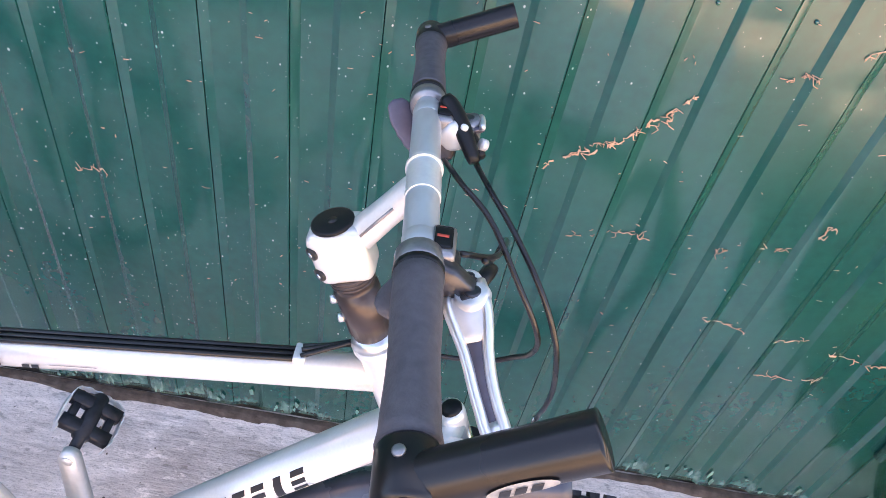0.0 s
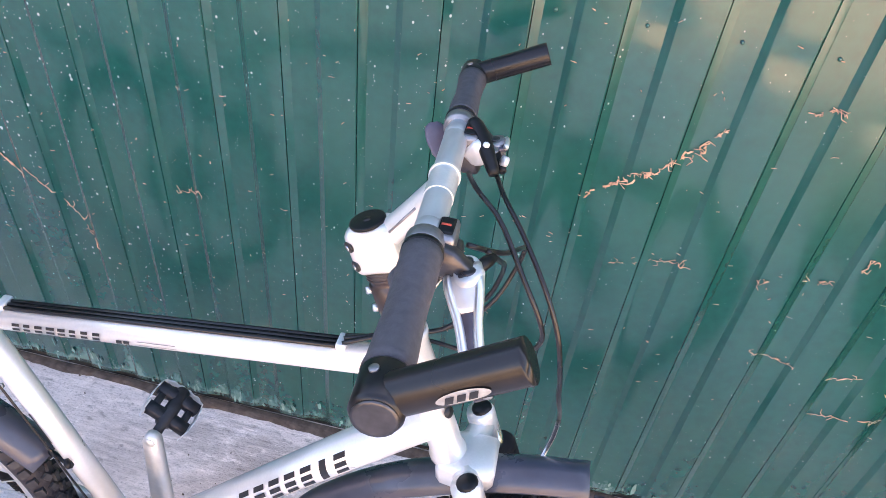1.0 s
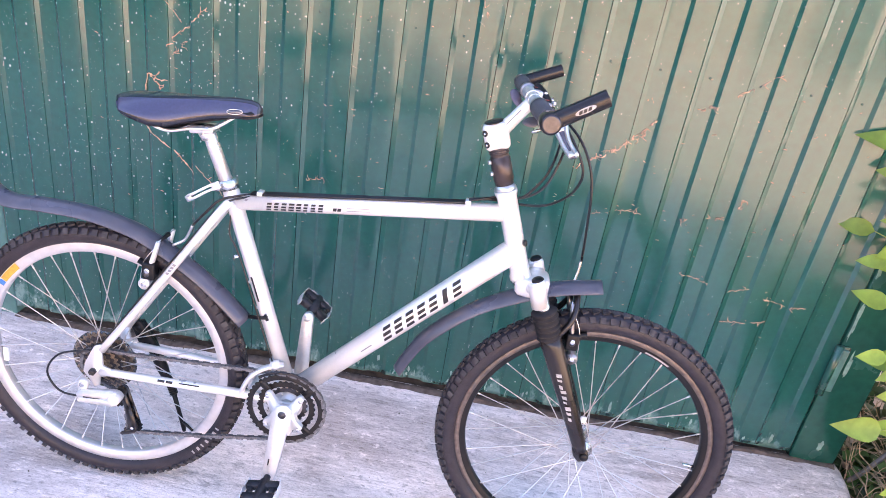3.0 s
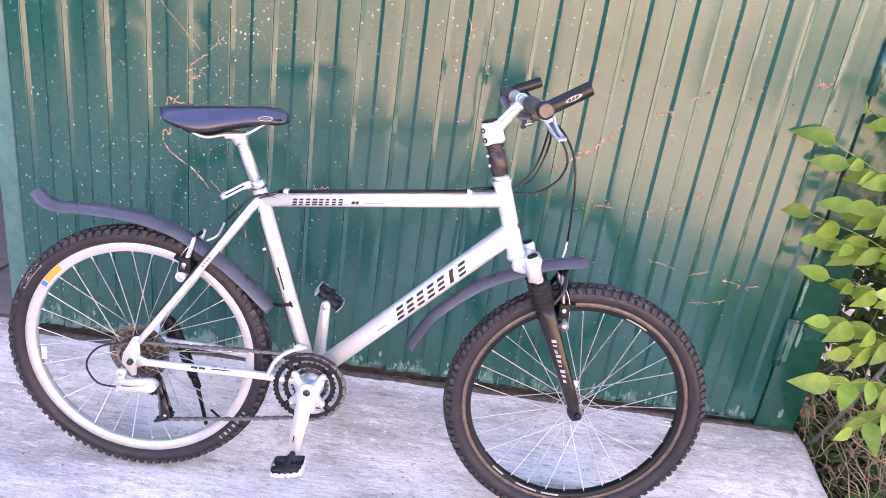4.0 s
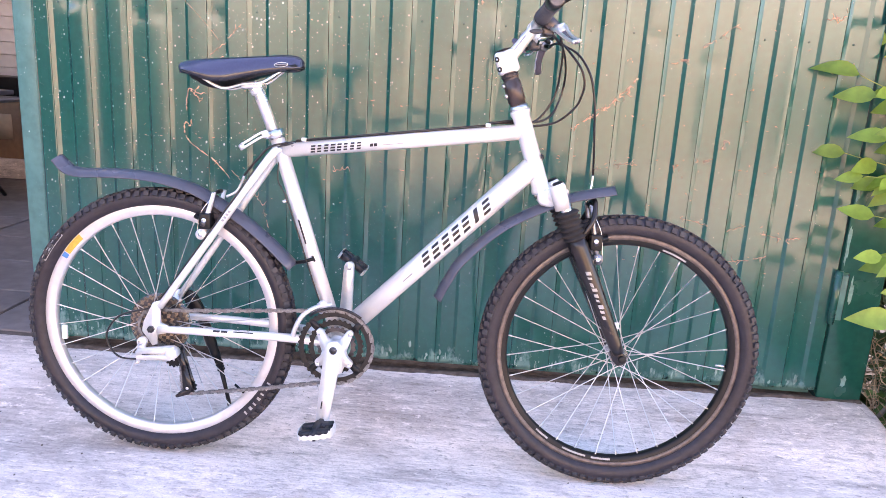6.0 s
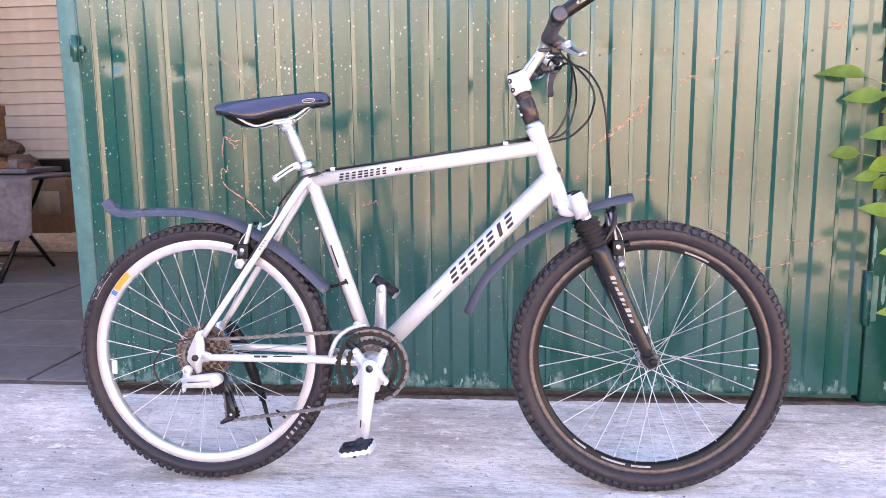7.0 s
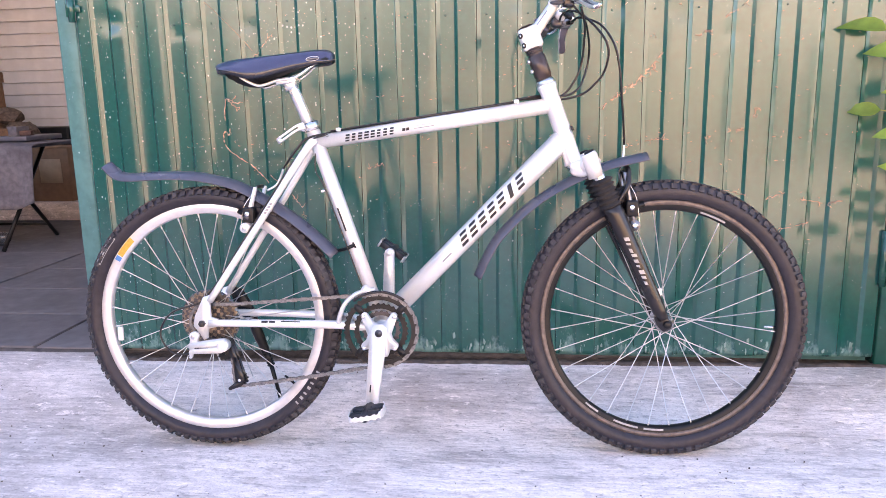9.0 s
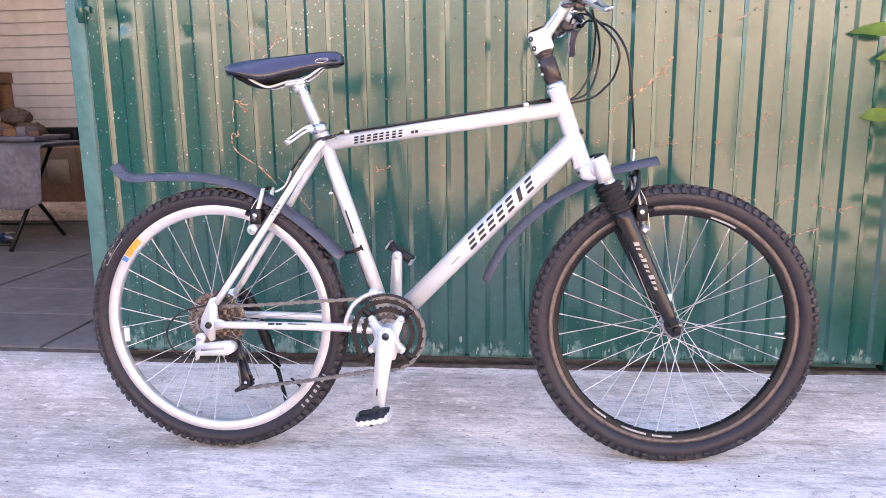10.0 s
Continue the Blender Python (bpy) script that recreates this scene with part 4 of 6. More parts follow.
for s in (-1, 1):
    top = Vector((0.507, 0.056 * s, 0.716))
    P = [top + legs_dir * q for q in (0.0, 0.085)]
    part("stanchion", tube(P, 0.0145, 16), M_alu, bike, "polished silver fork stanchion")
    part("stanchion_cap", tube([top + AX * 0.016, top + AX * 0.024, top + AX * 0.027], [0.013, 0.013, 0.010], 14), M_black, bike)
    pts, rad = [], []
    for i in range(25):
        pts.append(top + legs_dir * (0.044 + 0.070 * i / 24))
        rad.append((0.0215, 0.0255, 0.0285, 0.0255)[i % 4] - 0.0015 * i / 24)
    part("fork_boot", tube(pts, rad, 18), M_rubber, bike, "ribbed black rubber fork boot")
    a, b = top + legs_dir * 0.108, Vector((0.674, 0.058 * s, 0.349))
    leg = part("fork_leg", tube([a, a.lerp(b, 0.08), a.lerp(b, 0.5), a.lerp(b, 0.92), b], [0.0215, 0.0235, 0.0195, 0.0160, 0.013], 16), M_fork, bike, "glossy dark brown fork leg")
    part("fork_end", plate([(0.6560, 0.3690), (0.6780, 0.3590), (0.6940, 0.3420), (0.6920, 0.3250), (0.6740, 0.3190), (0.6610, 0.3320), (0.6540, 0.3490)], s * 0.056 - 0.006, s * 0.056 + 0.006, 0.002), M_fork, bike)
    part("axle_nut", tube([Vector((FH.x, s * 0.058, FH.z + 0.003)), Vector((FH.x, s * 0.066, FH.z + 0.003)), Vector((FH.x, s * 0.069, FH.z + 0.003))], [0.010, 0.010, 0.007], 12), M_black, bike)
    if s < 0:
        for i in range(9):
            u = 0.27 + i * 0.047
            part("lettering_bar", patch_on_tube(a, b, 0.0218, (b - a).length * u, (b - a).length * (u + (0.030, 0.018, 0.034, 0.026)[i % 4]), -0.30, 0.20 - 0.10 * (i % 3), 0.004), M_decal, leg)
arch = smooth_line([(0.553, -0.056, 0.605), (0.585, -0.054, 0.655), (0.592, -0.03, 0.690), (0.592, 0, 0.698), (0.592, 0.03, 0.690), (0.585, 0.054, 0.655), (0.553, 0.056, 0.605)], 20)
part("fork_brace", tube(arch, 0.009, 10, flat=0.7), M_fork, bike)

# steerer extension, stem, bars
E0, E1 = on_axis(0.905), on_axis(0.978)
ext = part("steerer_extension", tube([E0, E0 + AX * 0.010, E0 + AX * 0.011, E0 + AX * 0.058, E0 + AX * 0.059, E0 + AX * 0.066, E0 + AX * 0.067, E1], [0.0185, 0.0185, 0.0205, 0.0205, 0.0182, 0.0182, 0.0195, 0.0195], 20), M_steerer, bike, "dark brown steerer extension")
for k in range(3):
    q = E0 + AX * (0.067 + 0.004 * k)
    part("spacer_ring", tube([q, q + AX * 0.0006, q + AX * 0.0026, q + AX * 0.0032], [0.0190, 0.0205, 0.0205, 0.0190], 20), M_steerer, ext)
for z in (0.926, 0.948):
    part("clamp_bolt", bolt(on_axis(z) + Vector((-0.0185, -0.006, 0.0)), (-1, -0.3, -0.2), 0.0048, 0.007), M_alu, ext)
SC = on_axis(1.000)


def on_bar(y):
    return Vector((0.4235 - 0.0534 * y, y, 1.0815 - 0.0498 * y))


BDIR = (on_bar(1) - on_bar(0)).normalized()
FW = Vector((AX.z, 0, -AX.x))                      # forwards, square to the steering axis
arm_dir = (on_bar(0) - SC).normalized()
SM = Matrix.Translation(SC + AX * 0.001) @ Matrix((FW, Vector((0, 1, 0)), AX)).transposed().to_4x4()
block = box((-0.024, -0.0200, -0.027), (0.026, 0.0200, 0.027), SM)
bmesh.ops.bevel(block, geom=list(block.edges), offset=0.010, segments=4, affect="EDGES", profile=0.5)
stem = part("stem", merge([block, tube([SC + arm_dir * 0.006, SC + arm_dir * 0.03, SC + arm_dir * 0.055, on_bar(0) - arm_dir * 0.004], [0.0175, 0.0155, 0.0142, 0.0138], 20, flat=0.88),
                           tube([on_bar(-0.0250), on_bar(-0.0245), on_bar(0.0160), on_bar(0.0165), on_bar(0.0205), on_bar(0.0210)], [0.0130, 0.0138, 0.0140, 0.0153, 0.0153, 0.0132], 24)]), M_silver, bike)
stem.data.set_sharp_from_angle(angle=radians(50))
part("arm_ridge", ribbon([SC + arm_dir * q + Vector((-0.004, -0.0136, 0.002)) for q in (0.032, 0.05, 0.072)], [0.0011, 0.0011], 0.0012, (-0.5, 0, 0.6)), M_greymetal, stem)
part("stem_cap", tube([SC + AX * 0.0275, SC + AX * 0.0300, SC + AX * 0.0308], [0.0185, 0.0185, 0.0165], 28), M_black, stem, "black stem cap")
part("cap_bolt", tube([SC + AX * 0.0300, SC + AX * 0.0313], 0.0045, 12), M_fork, stem)
for dz in (0.012, -0.011):
    bp = SC + AX * dz - FW * 0.0188 + Vector((0, -0.0170, 0))
    ba = (-FW * 0.62 + Vector((0, -0.78, 0))).normalized()
    sb = part("stem_bolt", tube([bp, bp + ba * 0.0022, bp + ba * 0.0030], [0.0062, 0.0062, 0.0050], 16), M_fork, stem, "dark recessed stem bolt")
    part("bolt_socket", tube([bp + ba * 0.0028, bp + ba * 0.0036], 0.0030, 6), M_alu, sb)
part("handlebar", tube([on_bar(y) for y in (-0.270, -0.10, -0.07, 0.10, 0.13, 0.295)], [0.011, 0.0112, 0.0130, 0.0130, 0.0112, 0.011], 18), M_bar, bike, "dull aluminium handlebar")
for s in (-1, 1):
    i0, i1 = (0.116, 0.246) if s < 0 else (0.152, 0.274)
    pts, rad = [], []
    for i in range(15):
        y = s * (i0 + (i1 - i0) * i / 14)
        pts.append(on_bar(y))
        rad.append(0.0158 + (0.0014 if i in (0, 14) else 0) + 0.0006 * math.sin(i * 0.6))
    part("grip", tube(pts, rad, 20), M_grip, bike, "worn black rubber grip")
    part("grip_ring", tube([on_bar(s * (i0 - 0.007)), on_bar(s * (i0 - 0.0005))], 0.0172, 20), M_black, bike)
    part("lever_clamp", tube([on_bar(s * (i0 - 0.024)), on_bar(s * (i0 - 0.022)), on_bar(s * (i0 - 0.009)), on_bar(s * (i0 - 0.007))], [0.0155, 0.0168, 0.0168, 0.0155], 20), M_greymetal, bike, "grey brake lever clamp")
    c0, c1 = on_bar(s * (i1 + 0.001)), on_bar(s * (i1 + 0.036))
    tip = Vector((0.517, -0.262, 1.146)) if s < 0 else Vector((0.494, 0.306, 1.106))
    mid = c0.lerp(c1, 0.55)
    be = part("bar_end", merge([tube([c0, c0.lerp(c1, 0.06), c0.lerp(c1, 0.9), c1], [0.0160, 0.0172, 0.0172, 0.0150], 20),
                                tube(smooth_line([mid, mid.lerp(tip, 0.25), mid.lerp(tip, 0.6), tip - (tip - mid).normalized() * 0.003, tip], 14), [0.0140] * 13 + [0.0135, 0.0115], 18)]), M_barend, bike, "satin black bar end")
    part("bar_end_plug", tube([c1, c1 + BDIR * s * 0.0015, c1 + BDIR * s * 0.0016], [0.0145, 0.0145, 0.012], 18), M_darkmetal, be)
    part("clamp_bolt", bolt(c0.lerp(c1, 0.35) + Vector((-0.006, 0, 0.0158)), (-0.3, 0, 1), 0.0035, 0.002), M_greymetal, be)
    if s < 0:
        part("logo_oval", oval_on_tube(mid.lerp(tip, 0.35), tip, 0.0141, 0.006, 0.040, -0.40, 0.25), M_decal, be, "pale oval mark")
        for q in range(3):
            part("lettering_bar", patch_on_tube(mid.lerp(tip, 0.35), tip, 0.0141, 0.0125 + 0.0075 * q, 0.0180 + 0.0075 * q, -0.24, 0.10, 0.003, lift=0.0014), M_ink, be)
    part("lever_nut", bolt(on_bar(s * (i0 - 0.015)) + Vector((0.016, 0, -0.004)), (1, 0, -0.2), 0.005, 0.006), M_greymetal, bike)
    # brake lever: bracket, blade, pivot
    yb = s * (i0 - 0.014)
    pb = on_bar(yb)
    lev = part("brake_lever", merge([plate([(pb.x + 0.004, pb.z + 0.010), (pb.x + 0.026, pb.z + 0.002), (pb.x + 0.044, pb.z - 0.014), (pb.x + 0.042, pb.z - 0.026), (pb.x + 0.014, pb.z - 0.022), (pb.x - 0.002, pb.z - 0.012)], yb - 0.007, yb + 0.007, 0.002),
                                     tube([pb + Vector((0.034, -s * 0.010, -0.018)), pb + Vector((0.038, s * 0.010, -0.020))], 0.0085, 10)]), M_darkmetal, bike, "dark metal brake lever bracket")
    pv = Vector((0.4690, -0.1075, 1.0665)) if s < 0 else pb + Vector((0.042, 0.0, -0.018))
    tipl = Vector((0.496, -0.193, 1.030)) if s < 0 else pv + Vector((-0.002, 0.060, -0.062))
    if s < 0:
        line = smooth_line([(0.4630, -0.094, 1.0680), (0.4650, -0.112, 1.0670), (0.4710, -0.130, 1.0590), (0.4765, -0.144, 1.0500), (0.4830, -0.162, 1.0410), (0.4900, -0.178, 1.0340), tipl], 20)
        hw = [0.0120, 0.0150, 0.0150, 0.0120, 0.0094, 0.0080, 0.0074, 0.0072, 0.0076, 0.0056]
    else:
        line = smooth_line([pv + Vector((0.002, -0.014, 0.003)), pv + Vector((0.001, 0.012, 0.0)), pv.lerp(tipl, 0.45) + Vector((-0.004, 0, -0.002)), pv.lerp(tipl, 0.75) + Vector((-0.002, 0, -0.001)), tipl], 20)
        hw = [0.0125, 0.0130, 0.0115, 0.0092, 0.0078, 0.0070, 0.0072, 0.0080, 0.0080, 0.0058]
    # flat bar; its dark colour stands for the shaded channel
    blade = part("blade", ribbon(line, hw, 0.0024, (1, 0, 0.35)), M_lever_hollow, lev, "lever blade, coloured dark for the shade in its hollow")
    across, up = Vector((0.944, 0, 0.330)), Vector((-0.330, 0, 0.944))
    if s < 0:
        part("blade_shoulder", ribbon([p + up * 0.0026 for p in line[0:9]], [0.0095, 0.0130, 0.0128, 0.0090, 0.0045], 0.0016, (1, 0, 0.35)), M_crank, blade, "silver shoulder of the lever")
    for e in (-1, 1):          # raised bright rims along both edges
        rim = [p + across * (e * float(np.interp(k / 20, [q / 9 for q in range(10)], hw)) * 0.86) + up * 0.0022 for k, p in enumerate(line)]
        part("blade_rim", tube(rim, 0.0040 if s < 0 else 0.0030, 8), M_alu2, blade, "polished aluminium rim")
    part("blade_pad", ribbon([p + up * 0.0028 for p in line[17:21]], [0.0062, 0.0058], 0.0014, (1, 0, 0.35)), M_alu2, blade)
    part("lever_knuckle", merge([tube([pv + Vector((0.0, 0, -0.009)), pv + Vector((-0.0015, 0, 0.0075)), pv + Vector((-0.002, 0, 0.0085))], [0.0125, 0.0125, 0.0100], 18), tube([pv + Vector((-0.004, -s * 0.016, -0.006)), pv + Vector((-0.005, -s * 0.016, 0.006)), pv + Vector((-0.005, -s * 0.016, 0.007))], [0.0095, 0.0095, 0.0075], 16)]), M_crank if s < 0 else M_greymetal, lev, "rounded silver lever knuckle")
    part("pivot_bolt", bolt(pv + Vector((-0.002, 0, 0.0084)), (-0.2, 0, 1), 0.0060, 0.002), M_darkmetal, lev)
    part("pivot_bolt", bolt(pv + Vector((-0.005, -s * 0.016, 0.0068)), (-0.2, 0, 1), 0.0045, 0.002), M_darkmetal, lev)
    part("cable_adjuster", tube([pv + Vector((0.0, -s * 0.012, 0.0)), pv + Vector((0.010, -s * 0.034, -0.003)), pv + Vector((0.014, -s * 0.042, -0.004))], [0.006, 0.0055, 0.004], 10), M_black, lev)
    # shifter
    ys = s * (i0 - (0.034 if s < 0 else 0.043))
    ps = on_bar(ys)
    sh = part("shifter", box(ps + Vector((0.004, -0.017, -0.034)), ps + Vector((0.030, 0.017, -0.008)), bevel=0.006), M_darkmetal, bike, "dark grey shifter pod")
    part("shifter_band", tube([on_bar(ys - 0.008), on_bar(ys - 0.007), on_bar(ys + 0.007), on_bar(ys + 0.008)], [0.0125, 0.0132, 0.0132, 0.0125], 18), M_bar, sh, "dull aluminium band")
    part("window_housing", box(ps + Vector((0.006, -0.017, -0.012)), ps + Vector((0.024, 0.016, 0.0105)), bevel=0.004), M_greymetal, sh, "silver-grey indicator housing")
    part("gear_window", box(ps + Vector((0.0085, -0.011, 0.0098)), ps + Vector((0.0210, 0.011, 0.0122)), bevel=0.002), M_black, sh, "black gear indicator window")
    part("gear_needle", box(ps + Vector((0.0100, -0.0012, 0.0118)), ps + Vector((0.0180, 0.0012, 0.0128))), M_red, sh, "red gear indicator needle")
    tb = on_bar(ys + s * 0.005) + Vector((-0.006, 0, -0.024))
    if s < 0:
        part("thumb_lever", tube(smooth_line([ps + Vector((0.01, 0, -0.026)), tb + Vector((0.004, s * 0.006, 0)), tb + Vector((-0.004, s * 0.022, -0.004)), tb + Vector((-0.010, s * 0.036, -0.006))], 10), [0.005, 0.006, 0.008, 0.010, 0.012, 0.013, 0.014, 0.014, 0.013, 0.011, 0.006], 12, flat=0.35), M_grip, sh, "dark plastic thumb lever")
    else:
        paddle = ribbon(smooth_line([(0.4120, 0.108, 1.0370), (0.4040, 0.118, 1.0450), (0.3970, 0.127, 1.0540), (0.3910, 0.135, 1.0640), (0.3870, 0.140, 1.0710)], 12), [0.005, 0.0075, 0.0100, 0.0115, 0.0120, 0.0112, 0.009, 0.005], 0.0022, (0.75, 0.55, 0.1))
        part("thumb_lever", paddle, M_paddle, sh, "violet-grey plastic thumb lever")
        part("lever_body", tube(smooth_line([(0.4310, 0.122, 1.0910), (0.4410, 0.112, 1.0850), (0.4540, 0.090, 1.0730), (0.4650, 0.074, 1.0590)], 12), [0.007, 0.0085, 0.009, 0.009, 0.009, 0.0095, 0.0095, 0.0095, 0.009, 0.0085, 0.008, 0.0075, 0.006], 12, flat=0.8), M_black, sh, "black lever body")
        part("screw", bolt((0.4510, 0.090, 1.0815), (0.2, -0.2, 1), 0.0035, 0.003), M_white, sh, "white screw head")
        part("lever_shell", merge([plate([(0.4270, 1.0670), (0.4390, 1.0850), (0.4470, 1.0830), (0.4550, 1.0690), (0.4530, 1.0590), (0.4410, 1.0550)], 0.088, 0.104, 0.003), tube([(0.4690, 0.100, 1.0630), (0.4740, 0.102, 1.0610)], 0.0055, 12)]), M_crank, sh, "silver lever shell")
    part("shift_lever", tube(smooth_line([ps + Vector((0.02, 0, -0.030)), ps + Vector((0.01, s * 0.016, -0.040)), ps + Vector((-0.004, s * 0.03, -0.042))], 8), [0.004, 0.004, 0.005, 0.006, 0.007, 0.007, 0.007, 0.006, 0.003], 10, flat=0.5), M_alu, sh)

# cables
CABLES = [
    ("gear_cable", [(0.4390, 0.078, 1.0530), (0.4430, 0.055, 1.0630), (0.4550, 0.026, 1.0670), (0.4820, 0.0, 1.0550), (0.5120, -0.03, 1.0190), (0.5311, -0.042, 0.9911), (0.5407, -0.04, 0.9647), (0.5393, -0.03, 0.9393), (0.5319, -0.012, 0.9139), (0.5148, -0.003, 0.8938), (0.4940, 0.010, 0.8760), (0.4640, 0.018, 0.8660), (0.4250, 0.026, 0.8620), (0.3850, 0.016, 0.8660), (0.3350, 0.0065, 0.8620)]),
    ("gear_cable", [(0.4590, -0.055, 1.0620), (0.4890, -0.02, 1.0350), (0.5065, 0.045, 0.9985), (0.5110, 0.085, 0.9700), (0.5062, 0.092, 0.9382), (0.4910, 0.080, 0.8991), (0.4660, 0.058, 0.8780), (0.4300, 0.034, 0.8700), (0.3920, 0.018, 0.8720), (0.3350, -0.0065, 0.8620)]),
    ("brake_cable", [(0.4770, -0.055, 1.0590), (0.4890, -0.02, 1.0250), (0.4922, 0.02, 0.9922), (0.4914, 0.045, 0.9594), (0.4824, 0.050, 0.9244), (0.4605, 0.050, 0.8885), (0.4350, 0.038, 0.8700), (0.3900, 0.020, 0.8690), (0.3350, 0.0, 0.8635)]),
    ("brake_cable", [(0.4670, 0.087, 1.0510), (0.4800, 0.045, 1.0540), (0.5020, 0.010, 1.0430), (0.5240, -0.022, 1.0250), (0.5416, -0.038, 0.9996), (0.5550, -0.046, 0.9700), (0.5632, -0.045, 0.9372), (0.5693, -0.038, 0.9033), (0.5750, -0.020, 0.8650), (0.5820, 0.002, 0.8270), (0.5890, 0.028, 0.7880), (0.5930, 0.042, 0.7550)]),
]
for nm, pts in CABLES:
    part(nm, tube(smooth_line(pts, 40), 0.0026, 8), M_cable, bike, "black cable housing")
for y in (-0.0065, 0.0, 0.0065):
    a, b = TT0.lerp(TT1, 0.865) + Vector((0, y, 0.0205)), TT0.lerp(TT1, 0.05) + Vector((0, y, 0.0195))
    part("cable_run", tube([a, a.lerp(b, 0.5), b], 0.0028, 8), M_cable, bike)
for u in (0.865, 0.085):
    c = TT0.lerp(TT1, u)
    part("cable_guide", box(c + Vector((-0.006, -0.011, 0.0165)), c + Vector((0.006, 0.011, 0.0255)), bevel=0.002), M_silver, bike, "small silver cable guide")
part("noodle", tube(smooth_line([(0.593, 0.046, 0.757), (0.592, 0.044, 0.73), (0.586, 0.035, 0.705), (0.578, 0.01, 0.693)], 14), 0.003, 10), M_alu, bike, "bent silver brake noodle")
part("brake_cable", tube(smooth_line([(-0.112, 0.0, 0.793), (-0.167, -0.022, 0.779), (-0.202, -0.026, 0.742), (-0.231, -0.016, 0.707)], 16), 0.0027, 8), M_cable, bike, "black cable housing")
part("noodle", tube(smooth_line([(-0.231, -0.016, 0.707), (-0.238, -0.014, 0.690), (-0.250, -0.014, 0.668), (-0.272, -0.02, 0.655)], 12), 0.003, 10), M_alu, bike, "bent silver brake noodle")
part("gear_cable", tube(smooth_line([(-0.112, -0.0065, 0.790), (-0.160, -0.026, 0.772), (-0.215, -0.040, 0.700), (-0.32, -0.052, 0.545), (-0.402, -0.058, 0.424), (-0.444, -0.058, 0.381)], 24), 0.0022, 8), M_cable, bike, "black cable housing")
part("gear_cable", tube(smooth_line([(-0.4455, -0.058, 0.3800), (-0.5155, -0.060, 0.3570), (-0.5475, -0.060, 0.3050), (-0.5205, -0.060, 0.2570), (-0.4605, -0.062, 0.2530)], 20), 0.0024, 8), M_cable, bike, "looped black cable housing")
part("gear_cable", tube(smooth_line([(-0.150, -0.012, 0.75), (-0.150, -0.016, 0.700), (-0.126, -0.018, 0.653), (-0.05, -0.02, 0.436), (-0.028, -0.022, 0.385)], 20), 0.0018, 6), M_cable, bike)
part("cable_stop", bolt((-0.128, -0.014, 0.655), (-1, -0.2, -0.4), 0.004, 0.012), M_alu, bike)


# wheels
def build_wheel(c, rim_mat, side_mat, seed, outer, pitch):
    rnd = random.Random(seed)
    w = part("wheel", lathe([(0.2665, -0.006), (0.2690, -0.0110), (0.2905, -0.0125), (0.2934, -0.0105), (0.2890, -0.0095), (0.2830, 0.0), (0.2890, 0.0095), (0.2934, 0.0105), (0.2905, 0.0125), (0.2690, 0.0110), (0.2665, 0.006)], 96, c), rim_mat, bike)
    prof = []
    half = (outer - 0.004 - 0.287) / 2           # half the height of the tyre's section
    rc = 0.287 + half
    for i in range(18):
        a = -2.75 + 5.5 * i / 17
        prof.append((rc + half * math.cos(a), 0.0250 * math.sin(a)))
    bm = lathe(prof, 96, c)
    nk = int(2 * math.pi * outer / pitch)
    knobs = bmesh.new()
    for k in range(nk):
        for row, (ph, b, dy, dx, h) in enumerate(((0.0, -0.22, 0.0045, 0.0070, 0.0042), (0.5, 0.22, 0.0045, 0.0070, 0.0042), (0.3, -1.0, 0.0068, 0.0060, 0.0046), (0.8, 1.0, 0.0068, 0.0060, 0.0046))):
            a = 2 * math.pi * (k + ph) / nk
            m = Matrix.Translation(c) @ Matrix.Rotation(-a, 4, "Y") @ Matrix.Translation((rc + half * math.cos(b), 0.0250 * math.sin(b), 0)) @ Matrix.Rotation(b, 4, "Z") @ Matrix.Rotation(rnd.uniform(-0.10, 0.10) + (0.35 if row == 0 else -0.35 if row == 1 else 0), 4, "X")
            add_box(knobs, (-0.003, -dy, -dx), (h, dy, dx), m)
    tyre = part("tyre", bm, side_mat, w, "knobbly black tyre, grey with dust")
    part("tread", knobs, M_tread, tyre, "dusty grey tread blocks", smooth=False)
    part("hub", lathe([(0.008, -0.048), (0.010, -0.048), (0.0105, -0.040), (0.0225, -0.034), (0.0225, -0.030), (0.013, -0.026), (0.012, 0.026), (0.0225, 0.030), (0.0225, 0.034), (0.0105, 0.040), (0.010, 0.048), (0.008, 0.048)], 28, c), M_alu, w)
    part("axle", tube([Vector(c) + Vector((0, -0.062, 0)), Vector(c) + Vector((0, 0.062, 0))], 0.005, 10), M_alu, w)
    for k in range(32):
        side = -1 if k % 2 else 1
        fl = k // 2
        lead = 1 if fl % 2 else -1
        ar = 2 * math.pi * (k + 0.5) / 32
        ah = ar + lead * 2 * math.pi * 6.1 / 32
        p0 = Vector(c) + Vector((0.0205 * math.cos(ah), side * 0.032, 0.0205 * math.sin(ah)))
        p1 = Vector(c) + Vector((0.268 * math.cos(ar), side * 0.002, 0.268 * math.sin(ar)))
        sp = part("spoke", tube([p0, p0.lerp(p1, 0.955), p0.lerp(p1, 0.956), p1], [0.0012, 0.0012, 0.0019, 0.0019], 6), M_spoke, w)
    return w


rear = build_wheel(RH, M_rim, M_tyre, 3, 0.3330, 0.0225)
front = build_wheel(FH, M_darkrim, M_tyre, 8, 0.3375, 0.0220)
rear["label"], front["label"] = "silver rim rear wheel", "dark bronze rim front wheel"
part("rim_edge", lathe([(0.2800, -0.0115), (0.2928, -0.0115), (0.2928, -0.0132), (0.2800, -0.0131)], 96, FH), M_bronze, front, "worn brown brake track")


